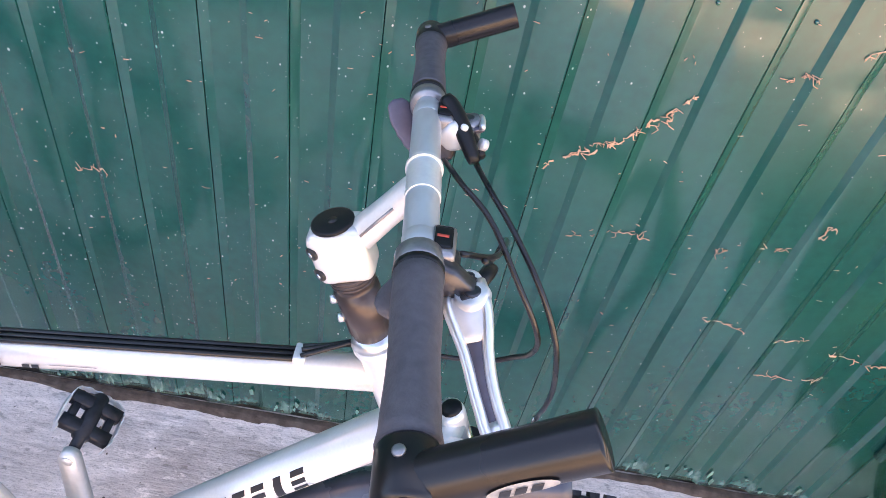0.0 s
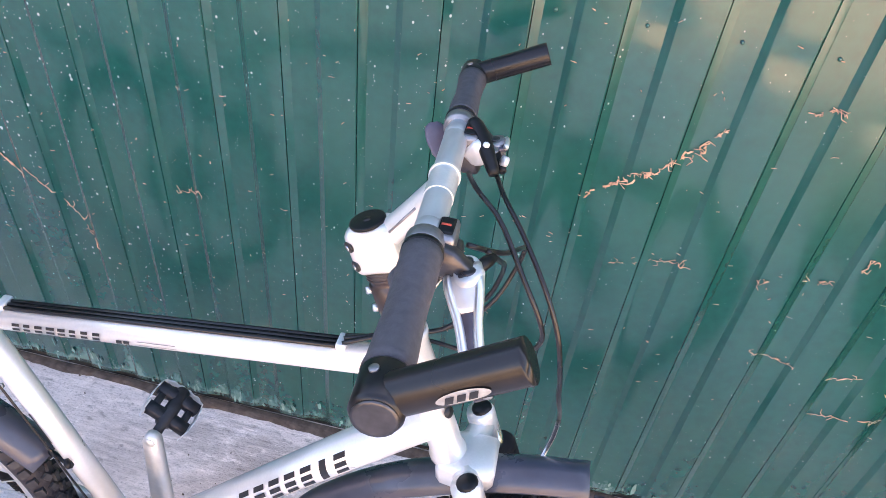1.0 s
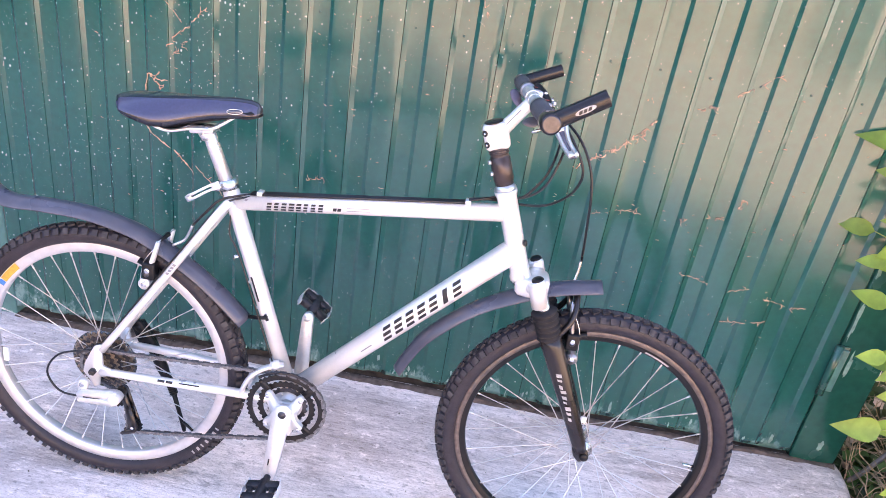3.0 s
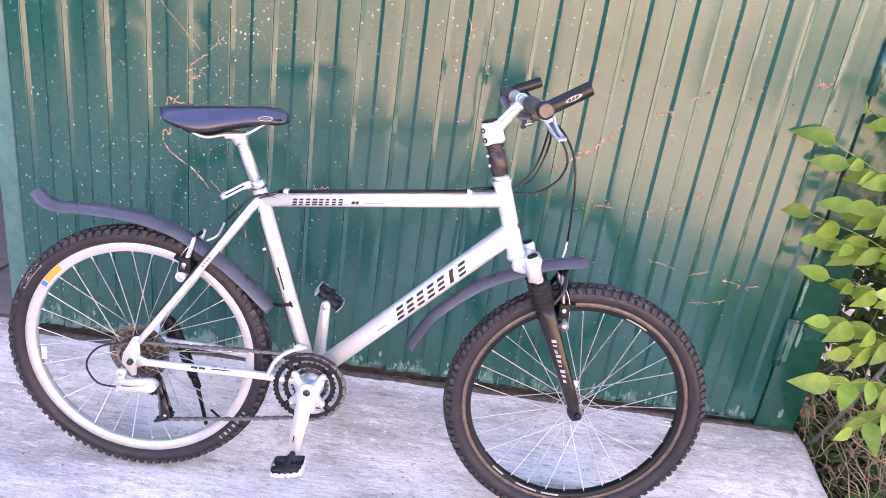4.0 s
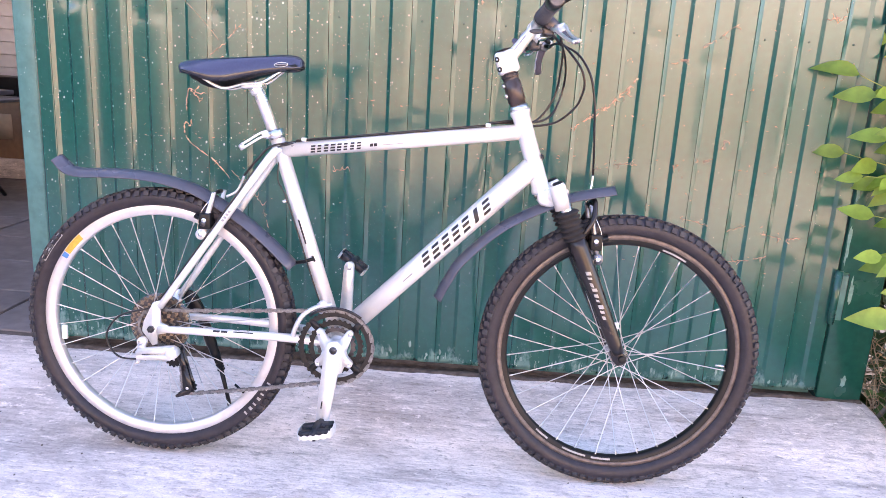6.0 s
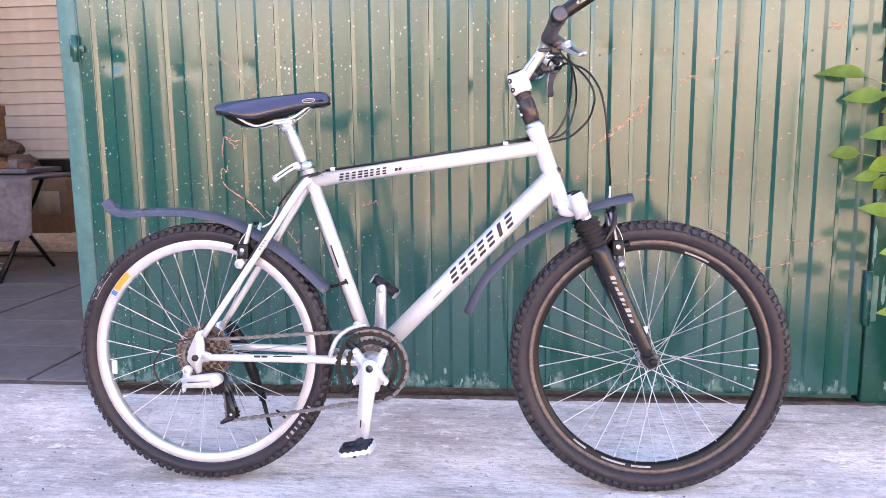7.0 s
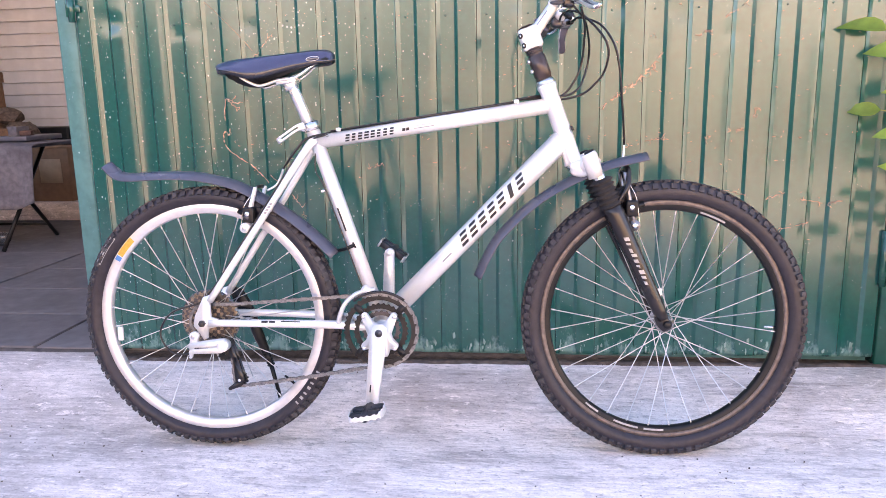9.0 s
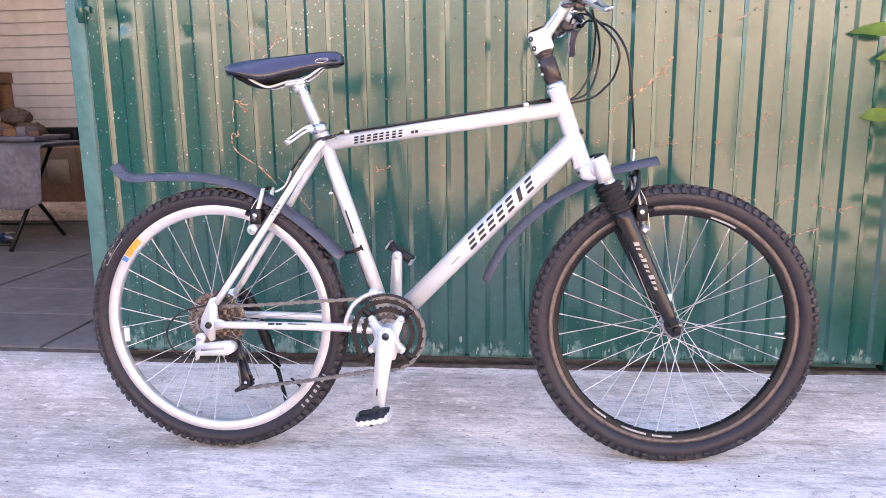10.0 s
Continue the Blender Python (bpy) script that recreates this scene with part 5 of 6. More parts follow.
def on_disc(c, r0, r1, a0, a1, y, n=8):
    bm = bmesh.new()
    rows = []
    for i in range(n + 1):
        a = radians(a0 + (a1 - a0) * i / n)
        rows.append([bm.verts.new((c[0] + r * math.cos(a), yy, c[2] + r * math.sin(a))) for r, yy in ((r0, y[0]), (r1, y[1]))])
    for A, B in zip(rows, rows[1:]):
        bm.faces.new((A[0], A[1], B[1], B[0]))
    return bm


for r0, r1, a0, a1 in ((0.3200, 0.3215, 139, 153), (0.3095, 0.3110, 139, 153), (0.3095, 0.3215, 138.6, 139.2), (0.3095, 0.3215, 152.8, 153.4), (0.3135, 0.3170, 145, 150.5)):
    part("tyre_mark", on_disc(RH, r0, r1, a0, a1, (-0.0253, -0.0250)), M_decal, rear, "pale printed tyre mark")
for i in range(7):
    part("tyre_mark", on_disc(RH, 0.2990, 0.3085, 315 + i * 3.1, 315.9 + i * 3.1 + 0.5 * (i % 2), (-0.0256, -0.0260), 2), M_decal, rear)
part("rim_sticker", on_disc(RH, 0.2735, 0.2885, 134, 145, (-0.0124, -0.0130)), M_yellow, rear, "yellow rim sticker")
part("rim_sticker", on_disc(RH, 0.2735, 0.2875, 145.5, 148, (-0.0124, -0.0130)), M_blue, rear, "blue rim sticker")
for a, w in ((60, 13), (229, 8), (246, 13), (262, 10)):
    part("rim_sticker", on_disc(FH, 0.2705, 0.2748, a, a + w, (-0.0114, -0.0126), 6), M_decal, front, "worn pale rim sticker")
part("reflector", box(RH + Vector((-0.256, -0.006, -0.062)), RH + Vector((-0.243, 0.002, -0.026)), bevel=0.002), M_white, rear, "white spoke reflector")
part("reflector", box(FH + Vector((-0.020, -0.028, 0.066)), FH + Vector((-0.006, -0.022, 0.082)), bevel=0.002), M_white, front)
part("valve", tube([FH + Vector((0.272, 0, -0.016)), FH + Vector((0.240, 0, -0.0145))], [0.0035, 0.003], 8), M_alu, front)
part("valve", tube([RH + Vector((0.207, 0, -0.174)), RH + Vector((0.180, 0, -0.151))], [0.0035, 0.003], 8), M_black, rear)

# cranks, chainrings, chain
for r, t, y, mm in ((0.0885, 44, -0.052, M_chainring), (0.0660, 32, -0.045, M_chainring), (0.0460, 22, -0.038, M_darkmetal)):
    part("chainring", gear(BB, r, t, y - 0.0012, y + 0.0012, r - (0.0125 if r > 0.08 else 0.0125 if r > 0.05 else 0.010), 0.0030 if r > 0.05 else 0.0035), mm, bike, "oily dark chainring" if r > 0.05 else "small bare chainring", smooth=False)
for q in range(4):                                   # tabs that carry the rings
    a = radians(46 + 88 * (q % 2) + 180 * (q // 2))
    part("ring_tab", bar_between((BB.x + 0.058 * math.cos(a), 0, BB.z + 0.058 * math.sin(a)), (BB.x + 0.078 * math.cos(a), 0, BB.z + 0.078 * math.sin(a)), 0.0065, 0.0085, -0.0535, -0.0495), M_chainring, bike)
PR, PL = Vector((-0.017, -0.078, 0.137)), Vector((0.012, 0.078, 0.488))
half = [(0.0, 0.018), (0.014, 0.021), (0.029, 0.046), (0.037, 0.049), (0.0445, 0.042), (0.036, 0.016), (0.026, -0.006), (0.030, -0.018), (0.045, -0.030), (0.045, -0.038), (0.038, -0.044), (0.024, -0.038), (0.020, -0.060)]
spider = [plate([(BB.x + x, BB.z + z) for x, z in half + [(-x, z) for x, z in half[:0:-1]]], -0.070, -0.056, 0.002)]
crank = part("crank", merge(spider + [bar_between(BB, PR, 0.0215, 0.0150, -0.078, -0.062), tube([BB + Vector((0, -0.0775, 0)), BB + Vector((0, -0.04, 0))], 0.017, 18)]), M_crank, bike, "silver crank with four-arm spider")
for a in (46, 134, 226, 314):
    part("chainring_bolt", bolt(BB + Vector((0.054 * math.cos(radians(a)), -0.070, 0.054 * math.sin(radians(a)))), (0, -1, 0), 0.005, 0.003), M_alu, crank)
part("crank_bolt", merge([tube([BB + Vector((0, -0.0770, 0)), BB + Vector((0, -0.0792, 0))], 0.0092, 18), tube([BB + Vector((0, -0.0790, 0)), BB + Vector((0, -0.0805, 0))], 0.0045, 6)]), M_darkmetal, crank, "dark crank bolt")
part("lettering_bar", plate([(-0.021, 0.168), (-0.018, 0.168), (-0.016, 0.186), (-0.019, 0.186)], -0.0790, -0.0781), M_ink, crank)
part("crank", merge([bar_between(BB, PL, 0.0165, 0.0125, 0.062, 0.078), tube([BB + Vector((0, 0.04, 0)), BB + Vector((0, 0.080, 0))], 0.016, 16), tube([PL + Vector((0, -0.018, 0)), PL + Vector((0, -0.016, 0))], 0.008, 12)]), M_crank, bike, "silver left crank")


def build_pedal(p, s, tilt):
    m = Matrix.Translation(p) @ Matrix.Rotation(radians(tilt), 4, "Y")

    def at(x, y, z):
        return m @ Vector((x, s * y, z))
    bm = merge([tube([at(0, 0, 0), at(0, 0.016, 0), at(0, 0.018, 0), at(0, 0.086, 0), at(0, 0.090, 0)], [0.0080, 0.0080, 0.0125, 0.0115, 0.008], 16)]
               + [ribbon([at(-0.036, y, 0), at(-0.018, y, 0.001), at(0.018, y, 0.001), at(0.036, y, 0)], [0.0105, 0.0105], 0.0080, m.to_3x3() @ Vector((0, 1, 0))) for y in (0.030, 0.070)]
               + [ribbon([at(x, 0.022, 0), at(x, 0.078, 0)], [0.006, 0.006], 0.0060, m.to_3x3() @ Vector((1, 0, 0))) for x in (-0.026, 0.026)])
    body = part("pedal", bm, M_pedal, bike, "black pedal body")
    path = smooth_line([(-0.034, 0.012, 0), (-0.0390, 0.030, 0), (-0.0390, 0.066, 0), (-0.032, 0.085, 0), (-0.010, 0.0895, 0), (0.010, 0.0895, 0), (0.032, 0.085, 0), (0.0390, 0.066, 0), (0.0390, 0.030, 0), (0.034, 0.012, 0)], 54)
    b = bmesh.new()
    rows = []
    for i, q in enumerate(path):
        hz = 0.0040 if abs(q.x) < 0.0345 else 0.0072
        tooth = (0.0024 if i % 4 in (1, 2) else 0.0) + hz - 0.0085
        out = Vector((q.x, q.y - 0.05, 0)).normalized() * 0.0018
        rows.append([b.verts.new(at(*c)) for c in ((q.x, q.y, -0.0085 - tooth), (q.x, q.y, 0.0085 + tooth), (q.x + out.x, q.y + out.y, 0.0085 + tooth), (q.x + out.x, q.y + out.y, -0.0085 - tooth))])
    for A, B in zip(rows, rows[1:]):
        for k in range(4):
            b.faces.new((A[k], A[(k + 1) % 4], B[(k + 1) % 4], B[k]))
    b.faces.new(rows[0][::-1])
    b.faces.new(rows[-1])
    part("pedal_cage", b, M_crank, body, "toothed silver pedal cage", smooth=False)


build_pedal(PR + Vector((0, -0.004, 0)), -1, -10)
build_pedal(PL + Vector((0, 0.004, 0)), 1, 35)
# alternate sprockets are coloured dark to stand for the shaded gaps between them
for i, (t, mm) in enumerate(((34, M_cassette), (30, M_darkmetal), (26, M_cassette), (23, M_darkmetal), (20, M_cassette), (17, M_darkmetal), (14, M_cassette), (11, M_cassette))):
    r = t * 0.0127 / (2 * math.pi) + 0.002
    y = -0.018 - 0.0042 * i
    part("sprocket", gear(RH, r, t, y - 0.0009, y + 0.0009, max(0.012, r - 0.011), 0.005), mm, bike, smooth=False)
part("spoke_guard", disc(RH, 0.076, -0.0165, -0.0155, 40, 0.024), M_clear, bike, "clear plastic spoke guard")

DER = Vector((-0.0158, 0, -0.006))          # the derailleur hangs from the dropout
JU, JL = Vector((-0.389, -0.048, 0.253)), Vector((-0.351, -0.048, 0.187))
chain_path = []
yc = -0.050
for i in range(14):     # round the front of the chainring, from bottom to top
    a = radians(-100 + 195 * i / 13)
    chain_path.append(Vector((BB.x + 0.0905 * math.cos(a), yc, BB.z + 0.0905 * math.sin(a))))
chain_path.append(Vector((-0.352, yc + 0.01, 0.3765)))
for i in range(10):     # round the back of a sprocket
    a = radians(75 + 150 * i / 9)
    chain_path.append(Vector((RH.x + 0.043 * math.cos(a), yc + 0.012, RH.z + 0.043 * math.sin(a))))
chain_path += [JU + Vector((0.010, 0.002, 0.016)), JU + Vector((0.018, 0.002, -0.002)), JL + Vector((-0.017, 0, 0.010)), JL + Vector((-0.015, 0, -0.010)), JL + Vector((0.0, 0, -0.018)), Vector((-0.18, yc, 0.195)), chain_path[0].copy()]
dist = [0.0]
for a, b in zip(chain_path, chain_path[1:]):
    dist.append(dist[-1] + (b - a).length)
bm = bmesh.new()
n_links = int(dist[-1] / 0.0127)
k = 0
prev = chain_path[0]
for i in range(1, n_links + 1):
    s = i * 0.0127
    while k < len(dist) - 2 and dist[k + 1] < s:
        k += 1
    p = chain_path[k].lerp(chain_path[k + 1], (s - dist[k]) / max(1e-6, dist[k + 1] - dist[k]))
    d = p - prev
    ang = math.atan2(d.z, d.x)
    m = Matrix.Translation((p + prev) / 2) @ Matrix.Rotation(-ang, 4, "Y")
    w = 0.0034 if i % 2 else 0.0022
    for s2 in (-1, 1):
        hz = 0.0042 if i % 2 else 0.0030
        add_box(bm, (-0.0080, s2 * w - 0.0007, -hz), (0.0080, s2 * w + 0.0007, hz), m)
    add_box(bm, (-0.0012 + 0.006, -w, -0.003), (0.0012 + 0.006, w, 0.003), m)
    prev = p
part("chain", bm, M_chain, bike, "oily grey-brown chain", smooth=False)
der_body = merge([bar_between((-0.440, 0, 0.285), (-0.362, 0, 0.297), 0.0085, 0.0080, -0.090, -0.072), bar_between((-0.438, 0, 0.274), (-0.366, 0, 0.278), 0.0060, 0.0075, -0.094, -0.074), tube([(-0.361, -0.070, 0.288), (-0.361, -0.092, 0.288), (-0.361, -0.095, 0.288)], [0.0145, 0.0145, 0.0115], 18)])
bmesh.ops.bevel(der_body, geom=[e for e in der_body.edges if e.calc_length() > 0.012], offset=0.0022, segments=2, affect="EDGES")
der = part("rear_derailleur", merge([der_body, tube([(-0.437, -0.070, 0.309), (-0.437, -0.080, 0.309), (-0.437, -0.083, 0.309)], [0.0115, 0.0115, 0.009], 18), bar_between((-0.437, 0, 0.309), (-0.441, 0, 0.284), 0.009, 0.009, -0.079, -0.070),
                                     tube([(-0.443, -0.074, 0.284), (-0.449, -0.072, 0.262), (-0.450, -0.071, 0.254)], [0.0065, 0.0055, 0.0040], 12)]), M_crank, bike, "silver rear derailleur")
der.location = DER
part("body_slot", box((-0.432, -0.0915, 0.2795), (-0.384, -0.0885, 0.2835), None, 0.001), M_darkmetal, der)
part("pulley_knuckle", tube([(-0.361, -0.050, 0.287), (-0.361, -0.078, 0.287)], 0.0125, 16), M_fork, der)
for y in (-0.056, -0.040):
    part("derailleur_cage", merge([bar_between((-0.361, 0, 0.287), (-0.345, 0, 0.245), 0.010, 0.0065, y - 0.001, y + 0.001), bar_between((-0.345, 0, 0.245), (-0.335, 0, 0.194), 0.0065, 0.012, y - 0.001, y + 0.001), bar_between((-0.337, 0, 0.184), (-0.362, 0, 0.170), 0.009, 0.004, y - 0.001, y + 0.001)]), M_fork, der, "dark derailleur cage")
for j in (JU, JL):
    part("jockey_wheel", gear(j - DER, 0.0170, 11, -0.051, -0.045, 0.004, 0.004), M_black, der, smooth=False)
part("jockey_bolt", bolt(JL - DER + Vector((0, -0.0115, 0)), (0, -1, 0), 0.004, 0.003), M_alu, der)
part("mount_bolt", bolt((-0.437, -0.083, 0.309), (0, -1, 0), 0.006, 0.002), M_alu, der)
part("cable_pinch", bolt((-0.450, -0.071, 0.256), (-0.5, -0.5, -0.5), 0.004, 0.006), M_alu, der)
part("axle_nut", tube([RH + Vector((0, -0.066, 0)), RH + Vector((0, -0.074, 0)), RH + Vector((0, -0.077, 0))], [0.0085, 0.0085, 0.006], 6), M_fork, bike)
part("axle_nut", tube([RH + Vector((0, 0.066, 0)), RH + Vector((0, 0.077, 0))], 0.0085, 6), M_fork, bike)
cage_arc = [(BB.x + r * math.cos(radians(a)), BB.z + r * math.sin(radians(a))) for r, seq in ((0.101, range(52, 131, 6)), (0.0945, range(130, 51, -6))) for a in seq]
part("front_derailleur", plate(cage_arc, -0.060, -0.0585), M_fork, bike, "black front derailleur cage")
part("front_derailleur_body", merge([tube([(-0.03, -0.045, 0.415), (-0.03, -0.01, 0.40)], 0.011, 12), tube([(-0.027, 0, 0.385), (-0.034, 0, 0.410)], 0.0195, 18)]), M_crank, bike, "silver front derailleur")
# the stay swept round the chainrings
part("chain_stay_yoke", tube(smooth_line([(-0.098, -0.046, 0.334), (-0.094, -0.050, 0.352), (-0.078, -0.050, 0.384), (-0.050, -0.042, 0.405), (-0.012, -0.026, 0.412)], 14), 0.0115, 12, flat=0.5), M_silver, bike)

# kickstand, on the far side
part("kickstand", merge([tube(smooth_line([(-0.400, 0.078, 0.385), (-0.378, 0.086, 0.340), (-0.356, 0.096, 0.270), (-0.338, 0.104, 0.212)], 12), [0.016] * 5 + [0.0145] * 5 + [0.0125] * 3, 12),
                         plate([(-0.4240, 0.4050), (-0.3900, 0.3950), (-0.3500, 0.3350), (-0.3640, 0.3150), (-0.3890, 0.3200)], 0.066, 0.078, 0.002),
                         tube([(-0.338, 0.104, 0.213), (-0.332, 0.107, 0.192), (-0.3285, 0.109, 0.179), (-0.327, 0.110, 0.176)], [0.0105, 0.0085, 0.0085, 0.007], 12),
                         tube([(-0.3285, 0.109, 0.180), (-0.316, 0.116, 0.115), (-0.306, 0.122, 0.060), (-0.305, 0.1225, 0.052)], [0.0062, 0.0052, 0.0056, 0.0046], 12)]
                        + [tube([Vector((-0.3340, 0.106, 0.201)).lerp(Vector((-0.327, 0.110, 0.174)), q), Vector((-0.3340, 0.106, 0.201)).lerp(Vector((-0.327, 0.110, 0.174)), q + 0.10)], 0.0105, 12) for q in (0.0, 0.28, 0.56, 0.84)]), M_black, bike, "black kickstand")
# mudguards
fg = part("mudguard", channel([(0.231, 0, 0.444), (0.252, 0, 0.490), (0.290, 0, 0.551), (0.380, 0, 0.635), (0.483, 0, 0.692), (0.552, 0, 0.718), (0.637, 0, 0.737)], 0.029, 0.018, taper=lambda u: 0.92 + 0.1 * math.sin(3 * u)), M_guard, bike, "matt black front mudguard")
part("mudguard_mount", box((0.476, -0.012, 0.672), (0.512, 0.012, 0.694), bevel=0.003), M_black, fg)
rg = part("mudguard", channel([(-0.676, 0, 0.730), (-0.650, 0, 0.707), (-0.618, 0, 0.701), (-0.565, 0, 0.704), (-0.466, 0, 0.703), (-0.39, 0, 0.690), (-0.325, 0, 0.668), (-0.23, 0, 0.612), (-0.165, 0, 0.562), (-0.103, 0, 0.504)], 0.030, 0.019, n=48, taper=lambda u: 1.0 - (0.2 * (1 - u / 0.12) if u < 0.12 else 0)), M_guard, bike, "matt black rear mudguard with a flared tip")
part("mudguard_bracket", merge([tube([(-0.108, 0, 0.503), (-0.085, -0.008, 0.509), (-0.060, -0.02, 0.520)], 0.0045, 10), tube([(-0.062, -0.021, 0.519), (-0.058, -0.020, 0.521)], 0.008, 10)]), M_black, rg, "black rubber bracket")


# rim brakes
def build_brake(piv, top, off, wheel_c, mm):
    for s in (-1, 1):
        p, t = Vector((piv[0], s * 0.040, piv[1])), Vector((top[0], s * 0.036, top[1]))
        arm = part("brake_arm", merge([tube([p, p.lerp(t, 0.25), p.lerp(t, 0.7), t], [0.0125, 0.0110, 0.0085, 0.0072], 10, flat=0.6), tube([p + Vector((0, -0.011, 0)), p + Vector((0, 0.011, 0))], 0.0125, 14)]), mm or M_greymetal, bike, "metal brake arm")
        part("pivot_bolt", bolt(p + Vector((0, s * 0.009, 0)), (0, s, 0), 0.006, 0.004), M_alu, arm)
        d = (Vector((p.x, 0, p.z)).lerp(Vector((t.x, 0, t.z)), 0.3) - Vector((wheel_c.x, 0, wheel_c.z)))
        q = wheel_c + d.normalized() * 0.285
        tang = Vector((-d.z, 0, d.x)).normalized()
        part("brake_pad", tube([q + Vector((0, s * 0.018, 0)) - tang * 0.034, q + Vector((0, s * 0.018, 0)) + tang * 0.034], 0.0090, 10, flat=0.8), M_black, arm, "black brake pad")
        part("pad_bolt", tube([q + Vector((0, s * 0.016, 0)), q + Vector((0, s * 0.052, 0)), q + Vector((0, s * 0.055, 0))], [0.0055, 0.0075, 0.0055], 10), M_darkmetal, arm)
        c = p.lerp(t, 0.33)
        part("pad_holder", box(c + Vector((-0.013, -0.014, -0.020)), c + Vector((0.015, 0.014, 0.018)), None, 0.004), M_black, arm, "dark pad holder")
        part("holder_nut", bolt(c + Vector((0, s * 0.012, 0.002)), (0, s, 0), 0.0060, 0.005), M_alu, arm)
        part("spring", tube(smooth_line([p + Vector((off * 0.012, s * 0.004, 0)), p.lerp(t, 0.5) + Vector((off * 0.016, s * 0.004, 0)), p.lerp(t, 0.8) + Vector((off * 0.006, 0, 0))], 10), 0.001, 6), M_alu, arm)
    part("brake_wire", tube([(top[0], -0.040, top[1]), (top[0], 0.040, top[1])], 0.0012, 6), M_alu, bike)
    part("cable_boot", tube([(top[0], -0.024, top[1]), (top[0], 0.012, top[1])], [0.0035, 0.0055], 10), M_black, bike)


build_brake((-0.322, 0.566), (-0.296, 0.664), -1, RH, M_crank)
build_brake((0.606, 0.568), (0.582, 0.690), 1, FH, None)

# seat post, saddle
part("seat_post", tube([(-0.150, 0, 0.770), (-0.205, 0, 0.905), (-0.208, 0, 0.912)], [0.0136, 0.0136, 0.0120], 18), M_alu2, bike, "bright silver seat post")
clampo = part("seat_clamp", tube([Vector((-0.1585, 0, 0.797)), Vector((-0.1650, 0, 0.817))], 0.0205, 20), M_alu, bike)
lever = []
for dz in (-0.0052, 0.0052):      # two rails with a slot between them
    lever.append(ribbon(smooth_line([(-0.174, -0.026, 0.810 + dz), (-0.190, -0.033, 0.803 + dz), (-0.212, -0.036, 0.788 + dz), (-0.233, -0.036, 0.774 + dz)], 10), [0.0026, 0.0026], 0.0024, (-0.55, 0, 0.83)))
lever += [ribbon([(-0.226, -0.036, 0.779), (-0.236, -0.036, 0.772)], [0.0078, 0.0060], 0.0024, (-0.55, 0, 0.83)), ribbon([(-0.172, -0.024, 0.811), (-0.186, -0.031, 0.805)], [0.0078, 0.0078], 0.0028, (-0.55, 0, 0.83))]
part("release_lever", merge(lever), M_alu2, clampo, "slotted silver quick-release lever")
part("release_nut", tube([(-0.178, -0.026, 0.803), (-0.178, 0.024, 0.803)], 0.0075, 12), M_alu, clampo)
part("saddle_clamp", merge([box((-0.240, -0.022, 0.909), (-0.190, 0.022, 0.925), Matrix.Translation((-0.215, 0, 0.917)) @ Matrix.Rotation(radians(-6), 4, "Y") @ Matrix.Translation((0.215, 0, -0.917)), 0.004), tube([(-0.206, 0, 0.895), (-0.212, 0, 0.915)], [0.0145, 0.019], 16)]), M_alu2, bike, "silver saddle clamp")
for s in (-1, 1):
    part("saddle_rail", tube(smooth_line([(-0.318, 0.045 * s, 0.925), (-0.296, 0.033 * s, 0.911), (-0.275, 0.022 * s, 0.906), (-0.235, 0.021 * s, 0.917), (-0.190, 0.021 * s, 0.924), (-0.150, 0.012 * s, 0.952), (-0.130, 0.008 * s, 0.963)], 24), 0.0035, 10), M_alu2, bike)


def saddle_section(u):
    """Half-width, top and skirt depth along the saddle, 0: tail, 1: nose."""
    xs = (0.0, 0.05, 0.14, 0.21, 0.31, 0.41, 0.53, 0.68, 0.82, 0.92, 0.97, 1.0)
    w = (0.052, 0.064, 0.071, 0.073, 0.069, 0.057, 0.042, 0.030, 0.025, 0.0225, 0.018, 0.006)
    top = (0.9590, 0.9640, 0.9690, 0.9715, 0.9745, 0.9775, 0.9810, 0.9855, 0.9890, 0.9895, 0.9860, 0.9760)
    skirt = (0.021, 0.029, 0.038, 0.045, 0.056, 0.058, 0.050, 0.042, 0.038, 0.037, 0.030, 0.012)
    return [float(np.interp(u, xs, q)) for q in (w, top, skirt)]


bm = bmesh.new()
rows = []
for i in range(41):
    u = i / 40
    w, top, sk = saddle_section(u)
    x = -0.391 + 0.2925 * u
    row = []
    for j in range(17):
        v = 2 * j / 16 - 1
        a = abs(v)
        if a < 0.5:
            q = a / 0.5
            y, z = w * 0.45 * q, top - 0.006 * q * q - 0.003 * math.exp(-(v * 7) ** 2) * (u < 0.75)
        else:
            q = (a - 0.5) / 0.5
            y, z = w * (0.45 + 0.55 * min(1.0, q / 0.9) ** 0.9 - (0.12 * (q - 0.9) / 0.1 if q > 0.9 else 0)), top - 0.006 - (sk - 0.006) * q ** 1.1
        row.append(bm.verts.new((x + 0.026 * v * v * max(0.0, 1 - u / 0.2) ** 2, math.copysign(y, v), z)))
    rows.append(row)
rows.insert(0, [bm.verts.new((v.co.x + 0.004, v.co.y * 0.96, 0.9345)) for v in rows[0]])       # blunt tail
for A, B in zip(rows, rows[1:]):
    for j in range(16):
        bm.faces.new((A[j], A[j + 1], B[j + 1], B[j]))
bm.faces.new(rows[0])
bm.faces.new(rows[-1][::-1])
sad = part("saddle", bm, M_saddle, bike, "black vinyl saddle with violet-grey sky sheen coloured onto its flanks")
sad.data.materials.append(M_saddle_sheen)       # violet-grey sky sheen put into the colour of both flanks, edged in black
for f in sad.data.polygons:
    c = f.center
    w, top, sk = saddle_section((c.x + 0.391) / 0.2925)
    if -0.380 < c.x < -0.106 and abs(c.y) > 0.5 * w and top - c.z < 0.84 * sk:
        f.material_index = 1
